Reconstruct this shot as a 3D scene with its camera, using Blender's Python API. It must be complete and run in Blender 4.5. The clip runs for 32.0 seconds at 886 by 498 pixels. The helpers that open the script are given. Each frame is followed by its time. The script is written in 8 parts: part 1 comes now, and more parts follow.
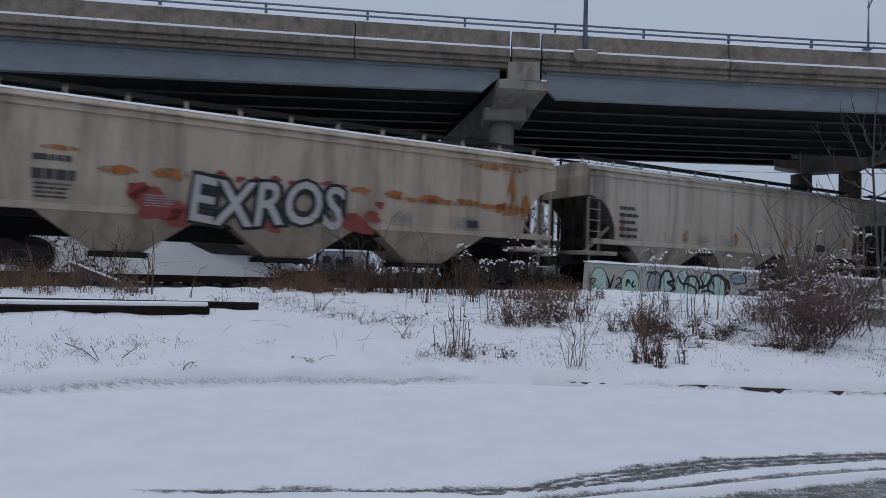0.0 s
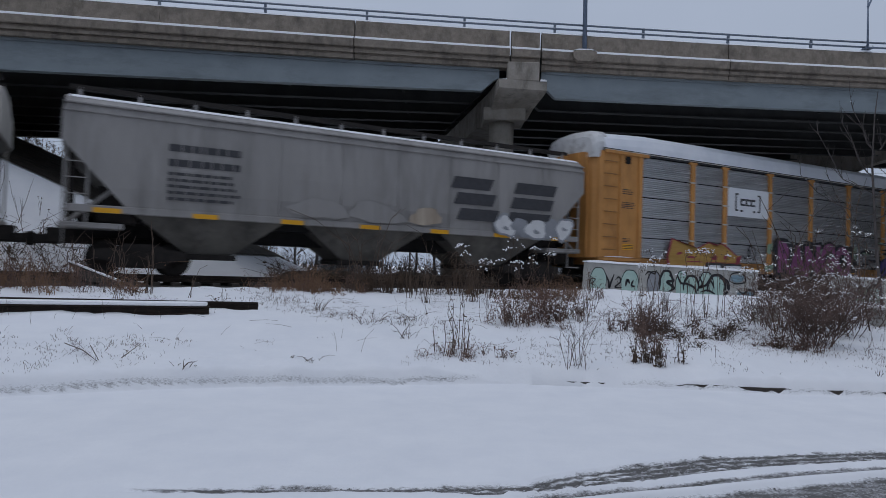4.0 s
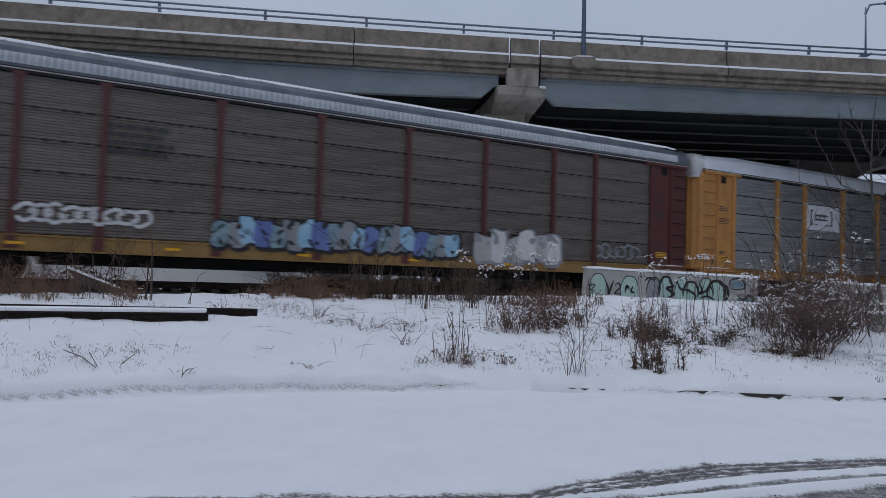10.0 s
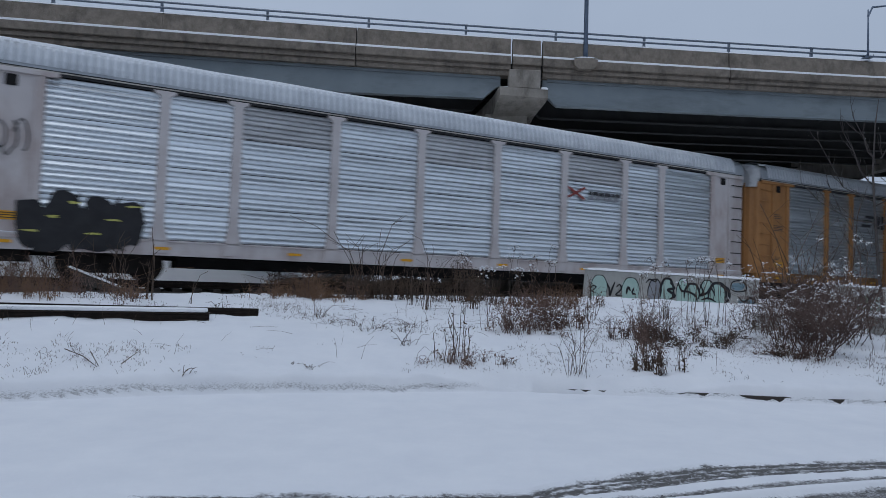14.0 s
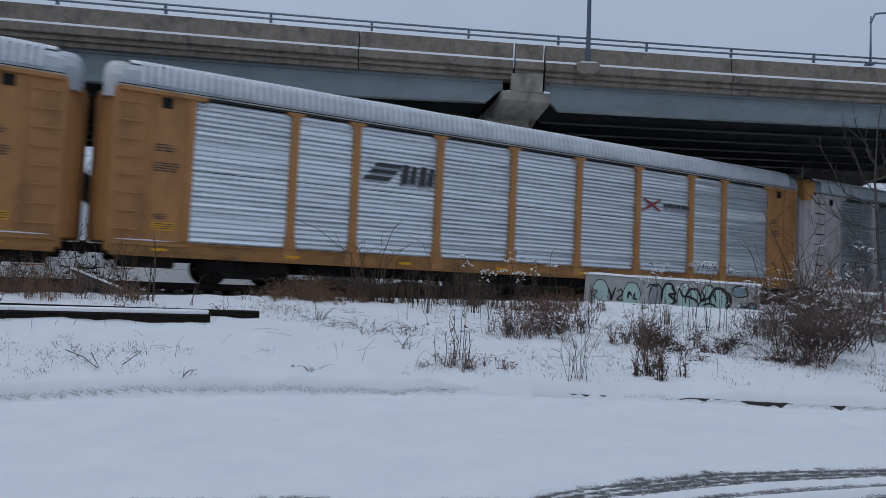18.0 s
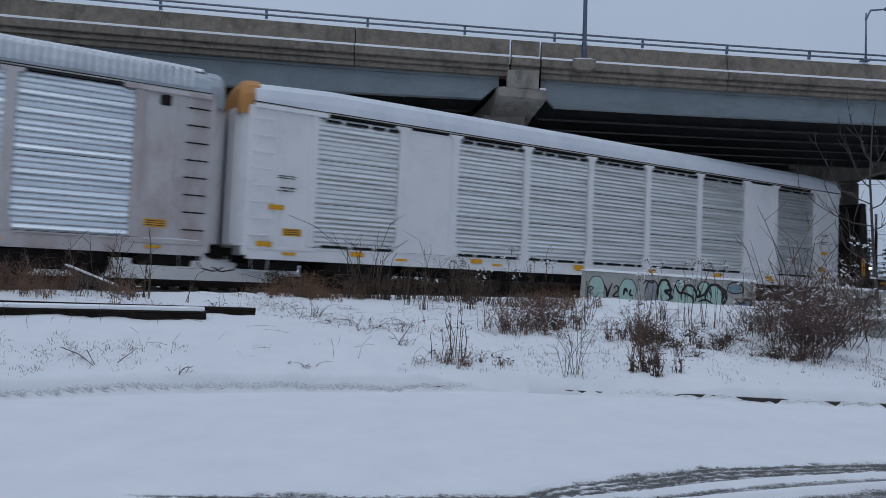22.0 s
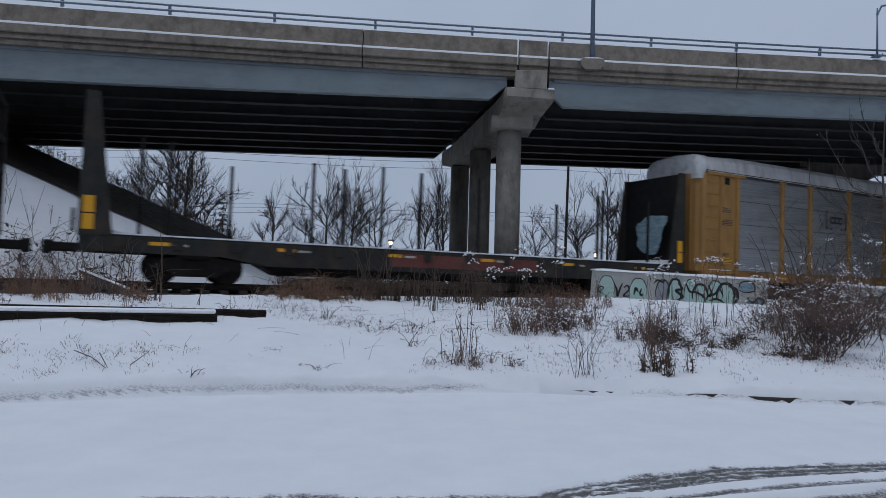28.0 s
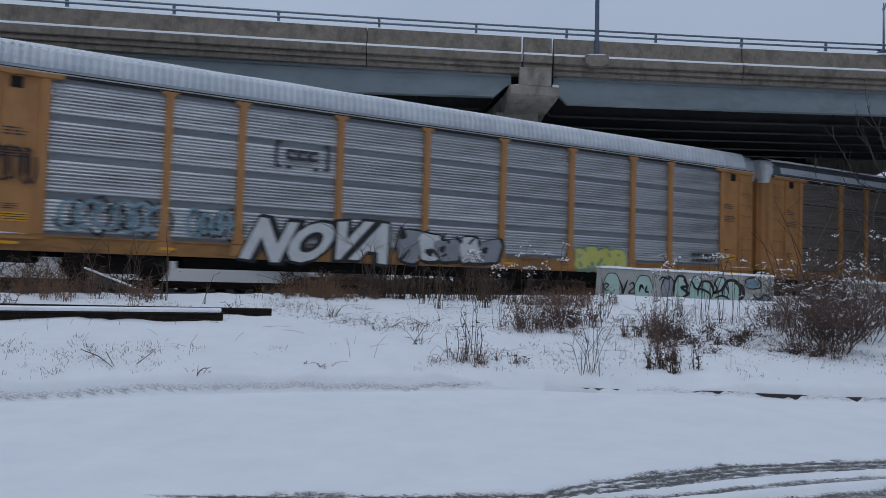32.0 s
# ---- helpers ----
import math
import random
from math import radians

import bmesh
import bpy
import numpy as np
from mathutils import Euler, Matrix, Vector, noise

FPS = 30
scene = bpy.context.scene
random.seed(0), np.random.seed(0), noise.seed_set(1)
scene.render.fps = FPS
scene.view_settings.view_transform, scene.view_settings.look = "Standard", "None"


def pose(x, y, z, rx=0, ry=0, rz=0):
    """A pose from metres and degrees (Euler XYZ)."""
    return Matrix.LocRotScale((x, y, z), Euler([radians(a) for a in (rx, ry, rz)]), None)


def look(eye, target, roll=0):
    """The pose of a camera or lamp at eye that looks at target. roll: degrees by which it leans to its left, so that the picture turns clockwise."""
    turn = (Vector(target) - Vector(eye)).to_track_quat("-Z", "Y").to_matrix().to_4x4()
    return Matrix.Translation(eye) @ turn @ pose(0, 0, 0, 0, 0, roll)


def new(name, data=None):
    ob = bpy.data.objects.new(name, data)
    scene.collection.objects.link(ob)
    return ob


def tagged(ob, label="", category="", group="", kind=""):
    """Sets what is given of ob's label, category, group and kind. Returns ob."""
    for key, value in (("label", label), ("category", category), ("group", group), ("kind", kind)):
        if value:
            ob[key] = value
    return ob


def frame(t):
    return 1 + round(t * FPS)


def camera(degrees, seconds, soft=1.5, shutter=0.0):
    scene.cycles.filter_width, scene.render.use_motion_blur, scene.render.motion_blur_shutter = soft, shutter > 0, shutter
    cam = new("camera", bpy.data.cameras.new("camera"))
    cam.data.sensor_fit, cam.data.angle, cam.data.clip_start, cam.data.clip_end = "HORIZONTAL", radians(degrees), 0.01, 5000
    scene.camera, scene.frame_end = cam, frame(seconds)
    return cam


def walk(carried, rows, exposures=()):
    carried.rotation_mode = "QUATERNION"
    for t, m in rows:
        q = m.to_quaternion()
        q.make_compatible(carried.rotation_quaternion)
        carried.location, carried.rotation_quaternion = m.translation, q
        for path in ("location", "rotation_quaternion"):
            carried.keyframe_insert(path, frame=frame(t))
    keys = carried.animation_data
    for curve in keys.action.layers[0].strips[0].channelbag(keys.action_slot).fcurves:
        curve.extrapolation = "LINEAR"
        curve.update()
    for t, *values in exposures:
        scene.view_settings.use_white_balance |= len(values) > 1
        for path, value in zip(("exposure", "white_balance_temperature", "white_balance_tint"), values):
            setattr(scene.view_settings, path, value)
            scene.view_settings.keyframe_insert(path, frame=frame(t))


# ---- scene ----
# Camera: hand-held at one spot, eye 1.6 m over the road; seconds, turn, tilt, lean in degrees
PATH = [
    (0, -0.019, 1.507, 1.377),
    (0.5, -0.013, 1.485, 1.302),
    (1, -0.036, 1.374, 1.236),
    (1.5, -0.042, 1.287, 1.249),
    (2, -0.055, 1.234, 1.258),
    (2.5, -0.057, 1.225, 1.277),
    (3, -0.058, 1.283, 1.312),
    (3.5, -0.063, 1.368, 1.393),
    (5.5, -0.025, 1.774, 1.235),
    (6, -0.006, 1.766, 1.226),
    (6.5, -0.005, 1.812, 1.158),
    (7, -0.018, 1.913, 1.233),
    (7.5, -0.029, 2.006, 1.304),
    (8, -0.026, 2.033, 1.286),
    (8.5, -0.071, 2.041, 1.294),
    (9, -0.075, 2.056, 1.351),
    (9.5, -0.089, 2.049, 1.324),
    (10, -0.089, 2.024, 1.315),
    (10.5, -0.068, 2.043, 1.236),
    (11, -0.050, 2.054, 1.210),
    (11.5, -0.019, 2.041, 1.304),
    (12, 0.037, 2.065, 1.352),
    (12.5, 0.010, 2.113, 1.472),
    (13, 0.005, 2.137, 1.530),
    (13.5, 0.002, 2.127, 1.565),
    (14, 0.017, 2.082, 1.569),
    (14.5, 0.026, 2.060, 1.689),
    (16.5, 0.144, 2.381, 1.957),
    (17, 0.159, 2.378, 1.981),
    (17.5, 0.158, 2.367, 1.901),
    (18, 0.135, 2.380, 1.969),
    (18.5, 0.069, 2.381, 1.961),
    (19, 0.010, 2.323, 1.906),
    (19.5, -0.074, 2.236, 1.861),
    (20, -0.144, 2.141, 1.837),
    (20.5, -0.198, 2.091, 1.827),
    (21, -0.206, 2.082, 1.821),
    (21.5, -0.211, 2.106, 1.882),
    (22, -0.192, 2.105, 1.897),
    (22.5, -0.143, 1.995, 1.801),
    (23, -0.068, 1.877, 1.686),
    (23.5, -0.031, 1.777, 1.591),
    (24, -0.013, 1.768, 1.584),
    (24.5, -0.000, 1.760, 1.560),
    (25, 0.005, 1.789, 1.525),
    (25.5, 0.056, 1.857, 1.538),
    (27.5, 0.404, 2.176, 1.484),
    (28, 0.617, 2.161, 1.462),
    (28.5, 0.802, 2.162, 1.459),
    (29, 0.971, 2.177, 1.378),
    (29.5, 1.026, 2.197, 1.343),
    (30, 1.085, 2.172, 1.348),
    (30.5, 1.081, 2.122, 1.275),
    (31, 1.070, 2.068, 1.277),
    (31.5, 1.088, 2.028, 1.225),
    (32, 1.026, 1.969, 1.221),
]
cam = camera(67.02, 32.0, soft=0.5, shutter=0.3)
walk(cam, [(t, pose(0, 0, 1.6) @ pose(0, 0, 0, 0, 0, turn) @ pose(0, 0, 0, 90 + tilt, 0, 0) @ pose(0, 0, 0, 0, 0, lean))
           for t, turn, tilt, lean in PATH],
     [(0.0, -0.14, 6760, 13.2), (12.4, -0.14, 6760, 13.2), (13.6, -0.14, 6520, 10.5), (19.0, -0.14, 6500, 10), (23.0, -0.14, 6450, 10), (24.5, -0.14, 6600, 11.5),
      (30.0, -0.14, 6570, 11.5), (32.0, -0.14, 6510, 10.4)])
# World: a cold overcast winter sky and a weak, very soft sun behind the cloud
world = bpy.data.worlds.new("world")
scene.world = world
world.use_nodes = True
wn = world.node_tree.nodes
wl = world.node_tree.links
wn.clear()
sky = wn.new("ShaderNodeTexSky")
sky.sky_type = "NISHITA"
sky.sun_disc = False
sky.sun_elevation = radians(69)
sky.sun_rotation = radians(225)
sky.dust_density = 6.0
sky_gain = wn.new("ShaderNodeVectorMath")
sky_gain.operation = "SCALE"
sky_gain.inputs["Scale"].default_value = 0.055
cloud = wn.new("ShaderNodeTexNoise")
cloud.inputs["Scale"].default_value = 2.2
cloud.inputs["Detail"].default_value = 5.0
cloud_col = wn.new("ShaderNodeValToRGB")
cloud_col.color_ramp.elements[0].color = (0.36, 0.445, 0.585, 1)
cloud_col.color_ramp.elements[1].color = (0.425, 0.515, 0.665, 1)
cloud_col.color_ramp.elements[0].position = 0.3
cloud_col.color_ramp.elements[1].position = 0.7
# an overcast sky is brighter overhead than at the horizon
way_up = wn.new("ShaderNodeTexCoord")
split = wn.new("ShaderNodeSeparateXYZ")
climb = wn.new("ShaderNodeMapRange")
climb.inputs["From Min"].default_value, climb.inputs["From Max"].default_value = 0.25, 1.0
climb.inputs["To Min"].default_value, climb.inputs["To Max"].default_value = 1.0, 1.4
lift = wn.new("ShaderNodeVectorMath")
lift.operation = "SCALE"
wl.new(way_up.outputs["Generated"], split.inputs[0])
wl.new(split.outputs["Z"], climb.inputs["Value"])
wl.new(climb.outputs[0], lift.inputs["Scale"])
veil = wn.new("ShaderNodeMixRGB")
veil.inputs["Fac"].default_value = 0.9
bg = wn.new("ShaderNodeBackground")
bg.inputs["Strength"].default_value = 1.0
wout = wn.new("ShaderNodeOutputWorld")
wl.new(sky.outputs[0], sky_gain.inputs[0])
wl.new(cloud.outputs["Fac"], cloud_col.inputs["Fac"])
wl.new(sky_gain.outputs[0], veil.inputs["Color1"])
wl.new(cloud_col.outputs["Color"], lift.inputs[0])
wl.new(lift.outputs[0], veil.inputs["Color2"])
wl.new(veil.outputs["Color"], bg.inputs["Color"])
wl.new(bg.outputs[0], wout.inputs["Surface"])

sun_data = bpy.data.lights.new("sun", "SUN")
sun_data.energy = 0.5
sun_data.angle = radians(50)
sun_data.color = (0.93, 0.96, 1.0)
sun = new("sun", sun_data)
sun.matrix_world = look((-16, -16, 60), (0, 0, 0))


# ---- materials ----
def mat(name, c1, c2=None, rough=0.7, metal=0.0, scale=3.0, bump=0.15, stretch=(1, 1, 1), stain=None, stain_amt=0.5,
        stain_scale=0.6, stain_stretch=(1, 1, 1), vary=0.0, spec=0.5, emit=0.0, fine=6.0):
    m = bpy.data.materials.new(name)
    m.use_nodes = True
    n, l = m.node_tree.nodes, m.node_tree.links
    b = n["Principled BSDF"]
    b.inputs["Roughness"].default_value = rough
    b.inputs["Metallic"].default_value = metal
    b.inputs["Specular IOR Level"].default_value = spec
    tc = n.new("ShaderNodeTexCoord")
    mp = n.new("ShaderNodeMapping")
    mp.inputs["Scale"].default_value = stretch
    l.new(tc.outputs["Object"], mp.inputs["Vector"])
    no = n.new("ShaderNodeTexNoise")
    no.inputs["Scale"].default_value = scale
    no.inputs["Detail"].default_value = 8
    no.inputs["Roughness"].default_value = 0.65
    l.new(mp.outputs[0], no.inputs["Vector"])
    ramp = n.new("ShaderNodeValToRGB")
    ramp.color_ramp.elements[0].position, ramp.color_ramp.elements[1].position = 0.32, 0.68
    ramp.color_ramp.elements[0].color = (*c1, 1)
    ramp.color_ramp.elements[1].color = (*(c2 or [min(1, v * 1.18) for v in c1]), 1)
    l.new(no.outputs["Fac"], ramp.inputs["Fac"])
    col = ramp.outputs["Color"]
    if stain:
        mp2 = n.new("ShaderNodeMapping")
        mp2.inputs["Scale"].default_value = stain_stretch
        l.new(tc.outputs["Object"], mp2.inputs["Vector"])
        ns = n.new("ShaderNodeTexNoise")
        ns.inputs["Scale"].default_value = stain_scale
        ns.inputs["Detail"].default_value = 7
        ns.inputs["Roughness"].default_value = 0.7
        l.new(mp2.outputs[0], ns.inputs["Vector"])
        r2 = n.new("ShaderNodeValToRGB")
        r2.color_ramp.elements[0].position, r2.color_ramp.elements[1].position = 0.48, 0.72
        r2.color_ramp.elements[0].color, r2.color_ramp.elements[1].color = (0, 0, 0, 1), (stain_amt, stain_amt, stain_amt, 1)
        l.new(ns.outputs["Fac"], r2.inputs["Fac"])
        mx = n.new("ShaderNodeMixRGB")
        l.new(r2.outputs["Color"], mx.inputs["Fac"])
        l.new(col, mx.inputs["Color1"])
        mx.inputs["Color2"].default_value = (*stain, 1)
        col = mx.outputs["Color"]
    if vary:
        oi = n.new("ShaderNodeObjectInfo")
        hs = n.new("ShaderNodeHueSaturation")
        mr = n.new("ShaderNodeMapRange")
        mr.inputs["To Min"].default_value, mr.inputs["To Max"].default_value = 1 - vary, 1 + vary
        l.new(oi.outputs["Random"], mr.inputs["Value"])
        l.new(mr.outputs[0], hs.inputs["Value"])
        l.new(col, hs.inputs["Color"])
        col = hs.outputs["Color"]
    l.new(col, b.inputs["Base Color"])
    if bump:
        nb = n.new("ShaderNodeTexNoise")
        nb.inputs["Scale"].default_value = scale * fine
        nb.inputs["Detail"].default_value = 6
        l.new(mp.outputs[0], nb.inputs["Vector"])
        bp = n.new("ShaderNodeBump")
        bp.inputs["Strength"].default_value = bump
        bp.inputs["Distance"].default_value = 0.02
        l.new(nb.outputs["Fac"], bp.inputs["Height"])
        l.new(bp.outputs[0], b.inputs["Normal"])
    if emit:
        b.inputs["Emission Color"].default_value = (*c1, 1)
        b.inputs["Emission Strength"].default_value = emit
    return m


SNOW = mat("snow", (0.72, 0.735, 0.765), (0.78, 0.79, 0.81), rough=0.75, scale=1.5, bump=0.25, fine=14, spec=0.2)
# lighter copy of the snow: brighter light on ledges is put into its colour
SNOW_BRIGHT = mat("bright_snow", (0.86, 0.87, 0.89), (0.91, 0.92, 0.93), rough=0.75, scale=3, bump=0.2, fine=10, spec=0.2)
SLUSH = mat("slush_lump", (0.035, 0.03, 0.026), (0.52, 0.53, 0.55), rough=0.7, scale=9, bump=0.1)
CONCRETE = mat("concrete", (0.182, 0.152, 0.122), (0.285, 0.243, 0.20), rough=0.9, scale=3.4, bump=0.6, stain=(0.055, 0.047, 0.04),
               stain_amt=0.8, stain_scale=1.3, stain_stretch=(0.9, 0.9, 0.5))
CONCRETE_PIER = mat("pier_concrete", (0.235, 0.212, 0.182), (0.345, 0.312, 0.272), rough=0.9, scale=1.8, bump=0.5, stain=(0.075, 0.063, 0.05),
                    stain_amt=0.8, stain_scale=1.5, stain_stretch=(1, 1, 0.35))
CONCRETE_WALL = mat("barrier_concrete", (0.36, 0.36, 0.34), (0.46, 0.45, 0.42), rough=0.9, scale=1.2, bump=0.3, stain=(0.2, 0.19, 0.16),
                    stain_amt=0.6, stain_scale=1.6)
GIRDER_PAINT = mat("girder_paint", (0.20, 0.235, 0.255), (0.245, 0.285, 0.305), rough=0.5, scale=0.5, bump=0.05, stain=(0.10, 0.11, 0.115),
                   stain_amt=0.55, stain_scale=0.9, stain_stretch=(0.4, 1, 1.5))
# near-black steel and slab: the shade under the deck is in these colours
SOFFIT_SHADE = mat("soffit_shade_steel", (0.03, 0.031, 0.031), (0.052, 0.052, 0.052), spec=0.15, rough=0.7, scale=0.8, bump=0.1)
SLAB_SHADE = mat("soffit_shade_slab", (0.05, 0.05, 0.0475), (0.07, 0.07, 0.065), spec=0.15, rough=0.9, scale=0.8, bump=0.2)
GALV = mat("galvanised_rail", (0.13, 0.16, 0.20), (0.18, 0.21, 0.26), rough=0.45, metal=0.6, scale=5, bump=0.05)
LAMP_POST = mat("lamp_post_paint", (0.12, 0.16, 0.22), (0.15, 0.19, 0.26), rough=0.5, metal=0.3, scale=4, bump=0.05)
RUST_RAIL = mat("rail_steel", (0.022, 0.018, 0.016), (0.045, 0.034, 0.028), spec=0.15, rough=0.6, metal=0.5, scale=6, bump=0.2)
TIE = mat("old_timber", (0.035, 0.03, 0.027), (0.06, 0.05, 0.042), rough=0.95, scale=3, bump=0.5, stretch=(1, 6, 6))
BALLAST = mat("ballast", (0.045, 0.0425, 0.04), (0.085, 0.08, 0.075), rough=0.95, scale=9, bump=0.6)
YELLOW = mat("rack_yellow", (0.47, 0.212, 0.058), (0.57, 0.265, 0.074), rough=0.6, scale=1.2, bump=0.08, stain=(0.23, 0.10, 0.03),
             stain_amt=0.6, stain_scale=1.3, stain_stretch=(1, 1, 0.35))
ORANGE = mat("rack_orange", (0.385, 0.178, 0.058), (0.465, 0.218, 0.072), rough=0.6, scale=1.2, bump=0.08, stain=(0.17, 0.07, 0.03),
             stain_amt=0.65, stain_scale=1.2, stain_stretch=(1, 1, 0.35))
OCHRE = mat("rack_ochre", (0.34, 0.17, 0.045), (0.42, 0.215, 0.06), rough=0.6, scale=1.2, bump=0.08, stain=(0.17, 0.085, 0.03),
            stain_amt=0.6, stain_scale=1.3, stain_stretch=(1, 1, 0.35))
SILL_MUD = mat("sill_muddy_yellow", (0.29, 0.135, 0.042), (0.39, 0.19, 0.055), rough=0.7, scale=1.5, bump=0.1, stain=(0.10, 0.055, 0.03),
               stain_amt=0.85, stain_scale=1.2, stain_stretch=(0.5, 1, 2))
BROWN_YEL = mat("sill_ochre", (0.255, 0.145, 0.0425), (0.323, 0.187, 0.0595), rough=0.7, scale=2, bump=0.1, stain=(0.085, 0.051, 0.0255),
                stain_amt=0.7, stain_scale=1.5)
MAROON = mat("rack_maroon", (0.08, 0.018, 0.017), (0.115, 0.028, 0.025), rough=0.55, scale=1.2, bump=0.08, stain=(0.04, 0.02, 0.018),
             stain_amt=0.6, stain_scale=1.2)
WHITE = mat("rack_white", (0.52, 0.48, 0.475), (0.61, 0.57, 0.56), rough=0.55, scale=1.0, bump=0.06, stain=(0.30, 0.20, 0.17),
            stain_amt=0.8, stain_scale=0.9, stain_stretch=(1, 1, 0.4))
BRIGHT_WHITE = mat("rack_bright_white", (0.82, 0.81, 0.81), (0.87, 0.86, 0.86), rough=0.5, scale=0.8, bump=0.04, stain=(0.52, 0.52, 0.52),
                   stain_amt=0.4, stain_scale=0.8)
PANEL_DARK = mat("panel_dark_zinc", (0.118, 0.098, 0.085), (0.215, 0.182, 0.16), rough=0.5, metal=0.25, scale=1.1, bump=0.05, stretch=(0.25, 1, 9),
                 stain=(0.07, 0.058, 0.05), stain_amt=0.75, stain_scale=0.9, stain_stretch=(0.2, 1, 4), vary=0.1)
PANEL_GREY = mat("panel_zinc", (0.39, 0.395, 0.405), (0.60, 0.605, 0.615), rough=0.38, metal=0.72, scale=0.9, bump=0.05, stretch=(0.25, 1, 8),
                 stain=(0.16, 0.157, 0.157), stain_amt=0.7, stain_scale=0.8, stain_stretch=(0.25, 1, 3), vary=0.1)
PANEL_LIGHT = mat("panel_light_zinc", (0.60, 0.64, 0.68), (0.83, 0.875, 0.905), rough=0.33, metal=0.84, scale=0.8, bump=0.04, stretch=(0.16, 1, 7),
                  stain=(0.27, 0.285, 0.30), stain_amt=0.8, stain_scale=1.1, stain_stretch=(0.10, 1, 2.6), vary=0.06)
PANEL_SILVER = mat("panel_silver", (0.62, 0.62, 0.615), (0.88, 0.88, 0.87), rough=0.32, metal=0.7, scale=0.8, bump=0.04, stretch=(0.12, 1, 7),
                   stain=(0.30, 0.30, 0.295), stain_amt=0.8, stain_scale=1.1, stain_stretch=(0.10, 1, 2.6), vary=0.06)
ROOF_ZINC = mat("roof_zinc", (0.34, 0.37, 0.40), (0.46, 0.49, 0.52), rough=0.4, metal=0.4, scale=1.5, bump=0.05, vary=0.05)
PANEL_SEAM = mat("panel_seam_zinc", (0.17, 0.18, 0.195), (0.25, 0.265, 0.285), rough=0.5, metal=0.3, scale=1.0, bump=0.05, stretch=(0.2, 1, 6))
HOOD_CLOTH = mat("hood_dirty_white", (0.52, 0.525, 0.53), (0.66, 0.665, 0.67), rough=0.6, scale=1.5, bump=0.15, stain=(0.13, 0.12, 0.11), stain_amt=0.8, stain_scale=1.6)
ROOF_STEEL = mat("roof_dull_steel", (0.085, 0.095, 0.115), (0.15, 0.165, 0.19), rough=0.5, metal=0.3, scale=1.5, bump=0.05)
# ribs paler than the sheet they are pressed in, for the light they catch
ROOF_RIB_LIT = mat("roof_rib_lit_zinc", (0.58, 0.61, 0.65), (0.74, 0.77, 0.80), rough=0.5, metal=0.2, scale=1.5, bump=0.05)
ROOF_STAINED = mat("roof_stained_white", (0.47, 0.455, 0.45), (0.60, 0.585, 0.58), rough=0.7, scale=0.9, bump=0.1, stain=(0.2, 0.17, 0.16), stain_amt=0.75, stain_scale=1.4,
                   stain_stretch=(2.5, 1, 0.4))
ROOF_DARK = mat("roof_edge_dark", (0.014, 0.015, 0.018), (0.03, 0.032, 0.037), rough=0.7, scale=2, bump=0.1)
ROOF_WHITE = mat("roof_snowed", (0.66, 0.69, 0.74), (0.78, 0.80, 0.84), rough=0.75, scale=0.9, bump=0.15, spec=0.2)
BLACK = mat("black_steel", (0.011, 0.0105, 0.0105), (0.02, 0.019, 0.019), spec=0.15, rough=0.7, scale=3, bump=0.15)
TRUCK = mat("truck_steel", (0.02, 0.018, 0.017), (0.036, 0.031, 0.028), spec=0.15, rough=0.8, scale=4, bump=0.3)
HOPPER_TAN = mat("hopper_tan", (0.385, 0.315, 0.24), (0.49, 0.41, 0.325), rough=0.65, scale=0.8, bump=0.06, stretch=(1.2, 1, 0.25),
                 stain=(0.13, 0.09, 0.06), stain_amt=0.85, stain_scale=0.9, stain_stretch=(1.3, 1, 0.18))
HOPPER_GREY = mat("hopper_grey", (0.392, 0.341, 0.275), (0.528, 0.461, 0.383), rough=0.65, scale=0.8, bump=0.06, stretch=(1.2, 1, 0.25),
                  stain=(0.085, 0.072, 0.06), stain_amt=0.95, stain_scale=1.0, stain_stretch=(1.1, 1, 0.08))
HOPPER_PALE = mat("hopper_pale", (0.454, 0.430, 0.389), (0.560, 0.524, 0.472), rough=0.6, scale=0.8, bump=0.05, stretch=(1.2, 1, 0.25),
                  stain=(0.13, 0.11, 0.092), stain_amt=0.75, stain_scale=0.8, stain_stretch=(1.3, 1, 0.2))
HOPPER_DIM = mat("hopper_dim", (0.242, 0.230, 0.220), (0.310, 0.294, 0.282), rough=0.6, scale=0.8, bump=0.05, stretch=(1.2, 1, 0.25),
                 stain=(0.0825, 0.0788, 0.075), stain_amt=0.6, stain_scale=0.8, stain_stretch=(1.3, 1, 0.2))
RUST = mat("rust_streak", (0.27, 0.082, 0.022), (0.44, 0.17, 0.05), rough=0.9, scale=5, bump=0.2)
rn, rl = RUST.node_tree.nodes, RUST.node_tree.links
rust_tc, rust_map, rust_no, rust_cut = (rn.new("ShaderNodeTexCoord"), rn.new("ShaderNodeMapping"), rn.new("ShaderNodeTexNoise"), rn.new("ShaderNodeMapRange"))
rust_map.inputs["Scale"].default_value = (2.2, 1, 0.7)
rust_no.inputs["Scale"].default_value, rust_no.inputs["Detail"].default_value = 2.5, 8
rust_cut.inputs["From Min"].default_value, rust_cut.inputs["From Max"].default_value = 0.36, 0.56
rust_cut.inputs["To Max"].default_value = 0.95
rl.new(rust_tc.outputs["Object"], rust_map.inputs["Vector"])
rl.new(rust_map.outputs[0], rust_no.inputs["Vector"])
rl.new(rust_no.outputs["Fac"], rust_cut.inputs["Value"])
rl.new(rust_cut.outputs[0], rn["Principled BSDF"].inputs["Alpha"])
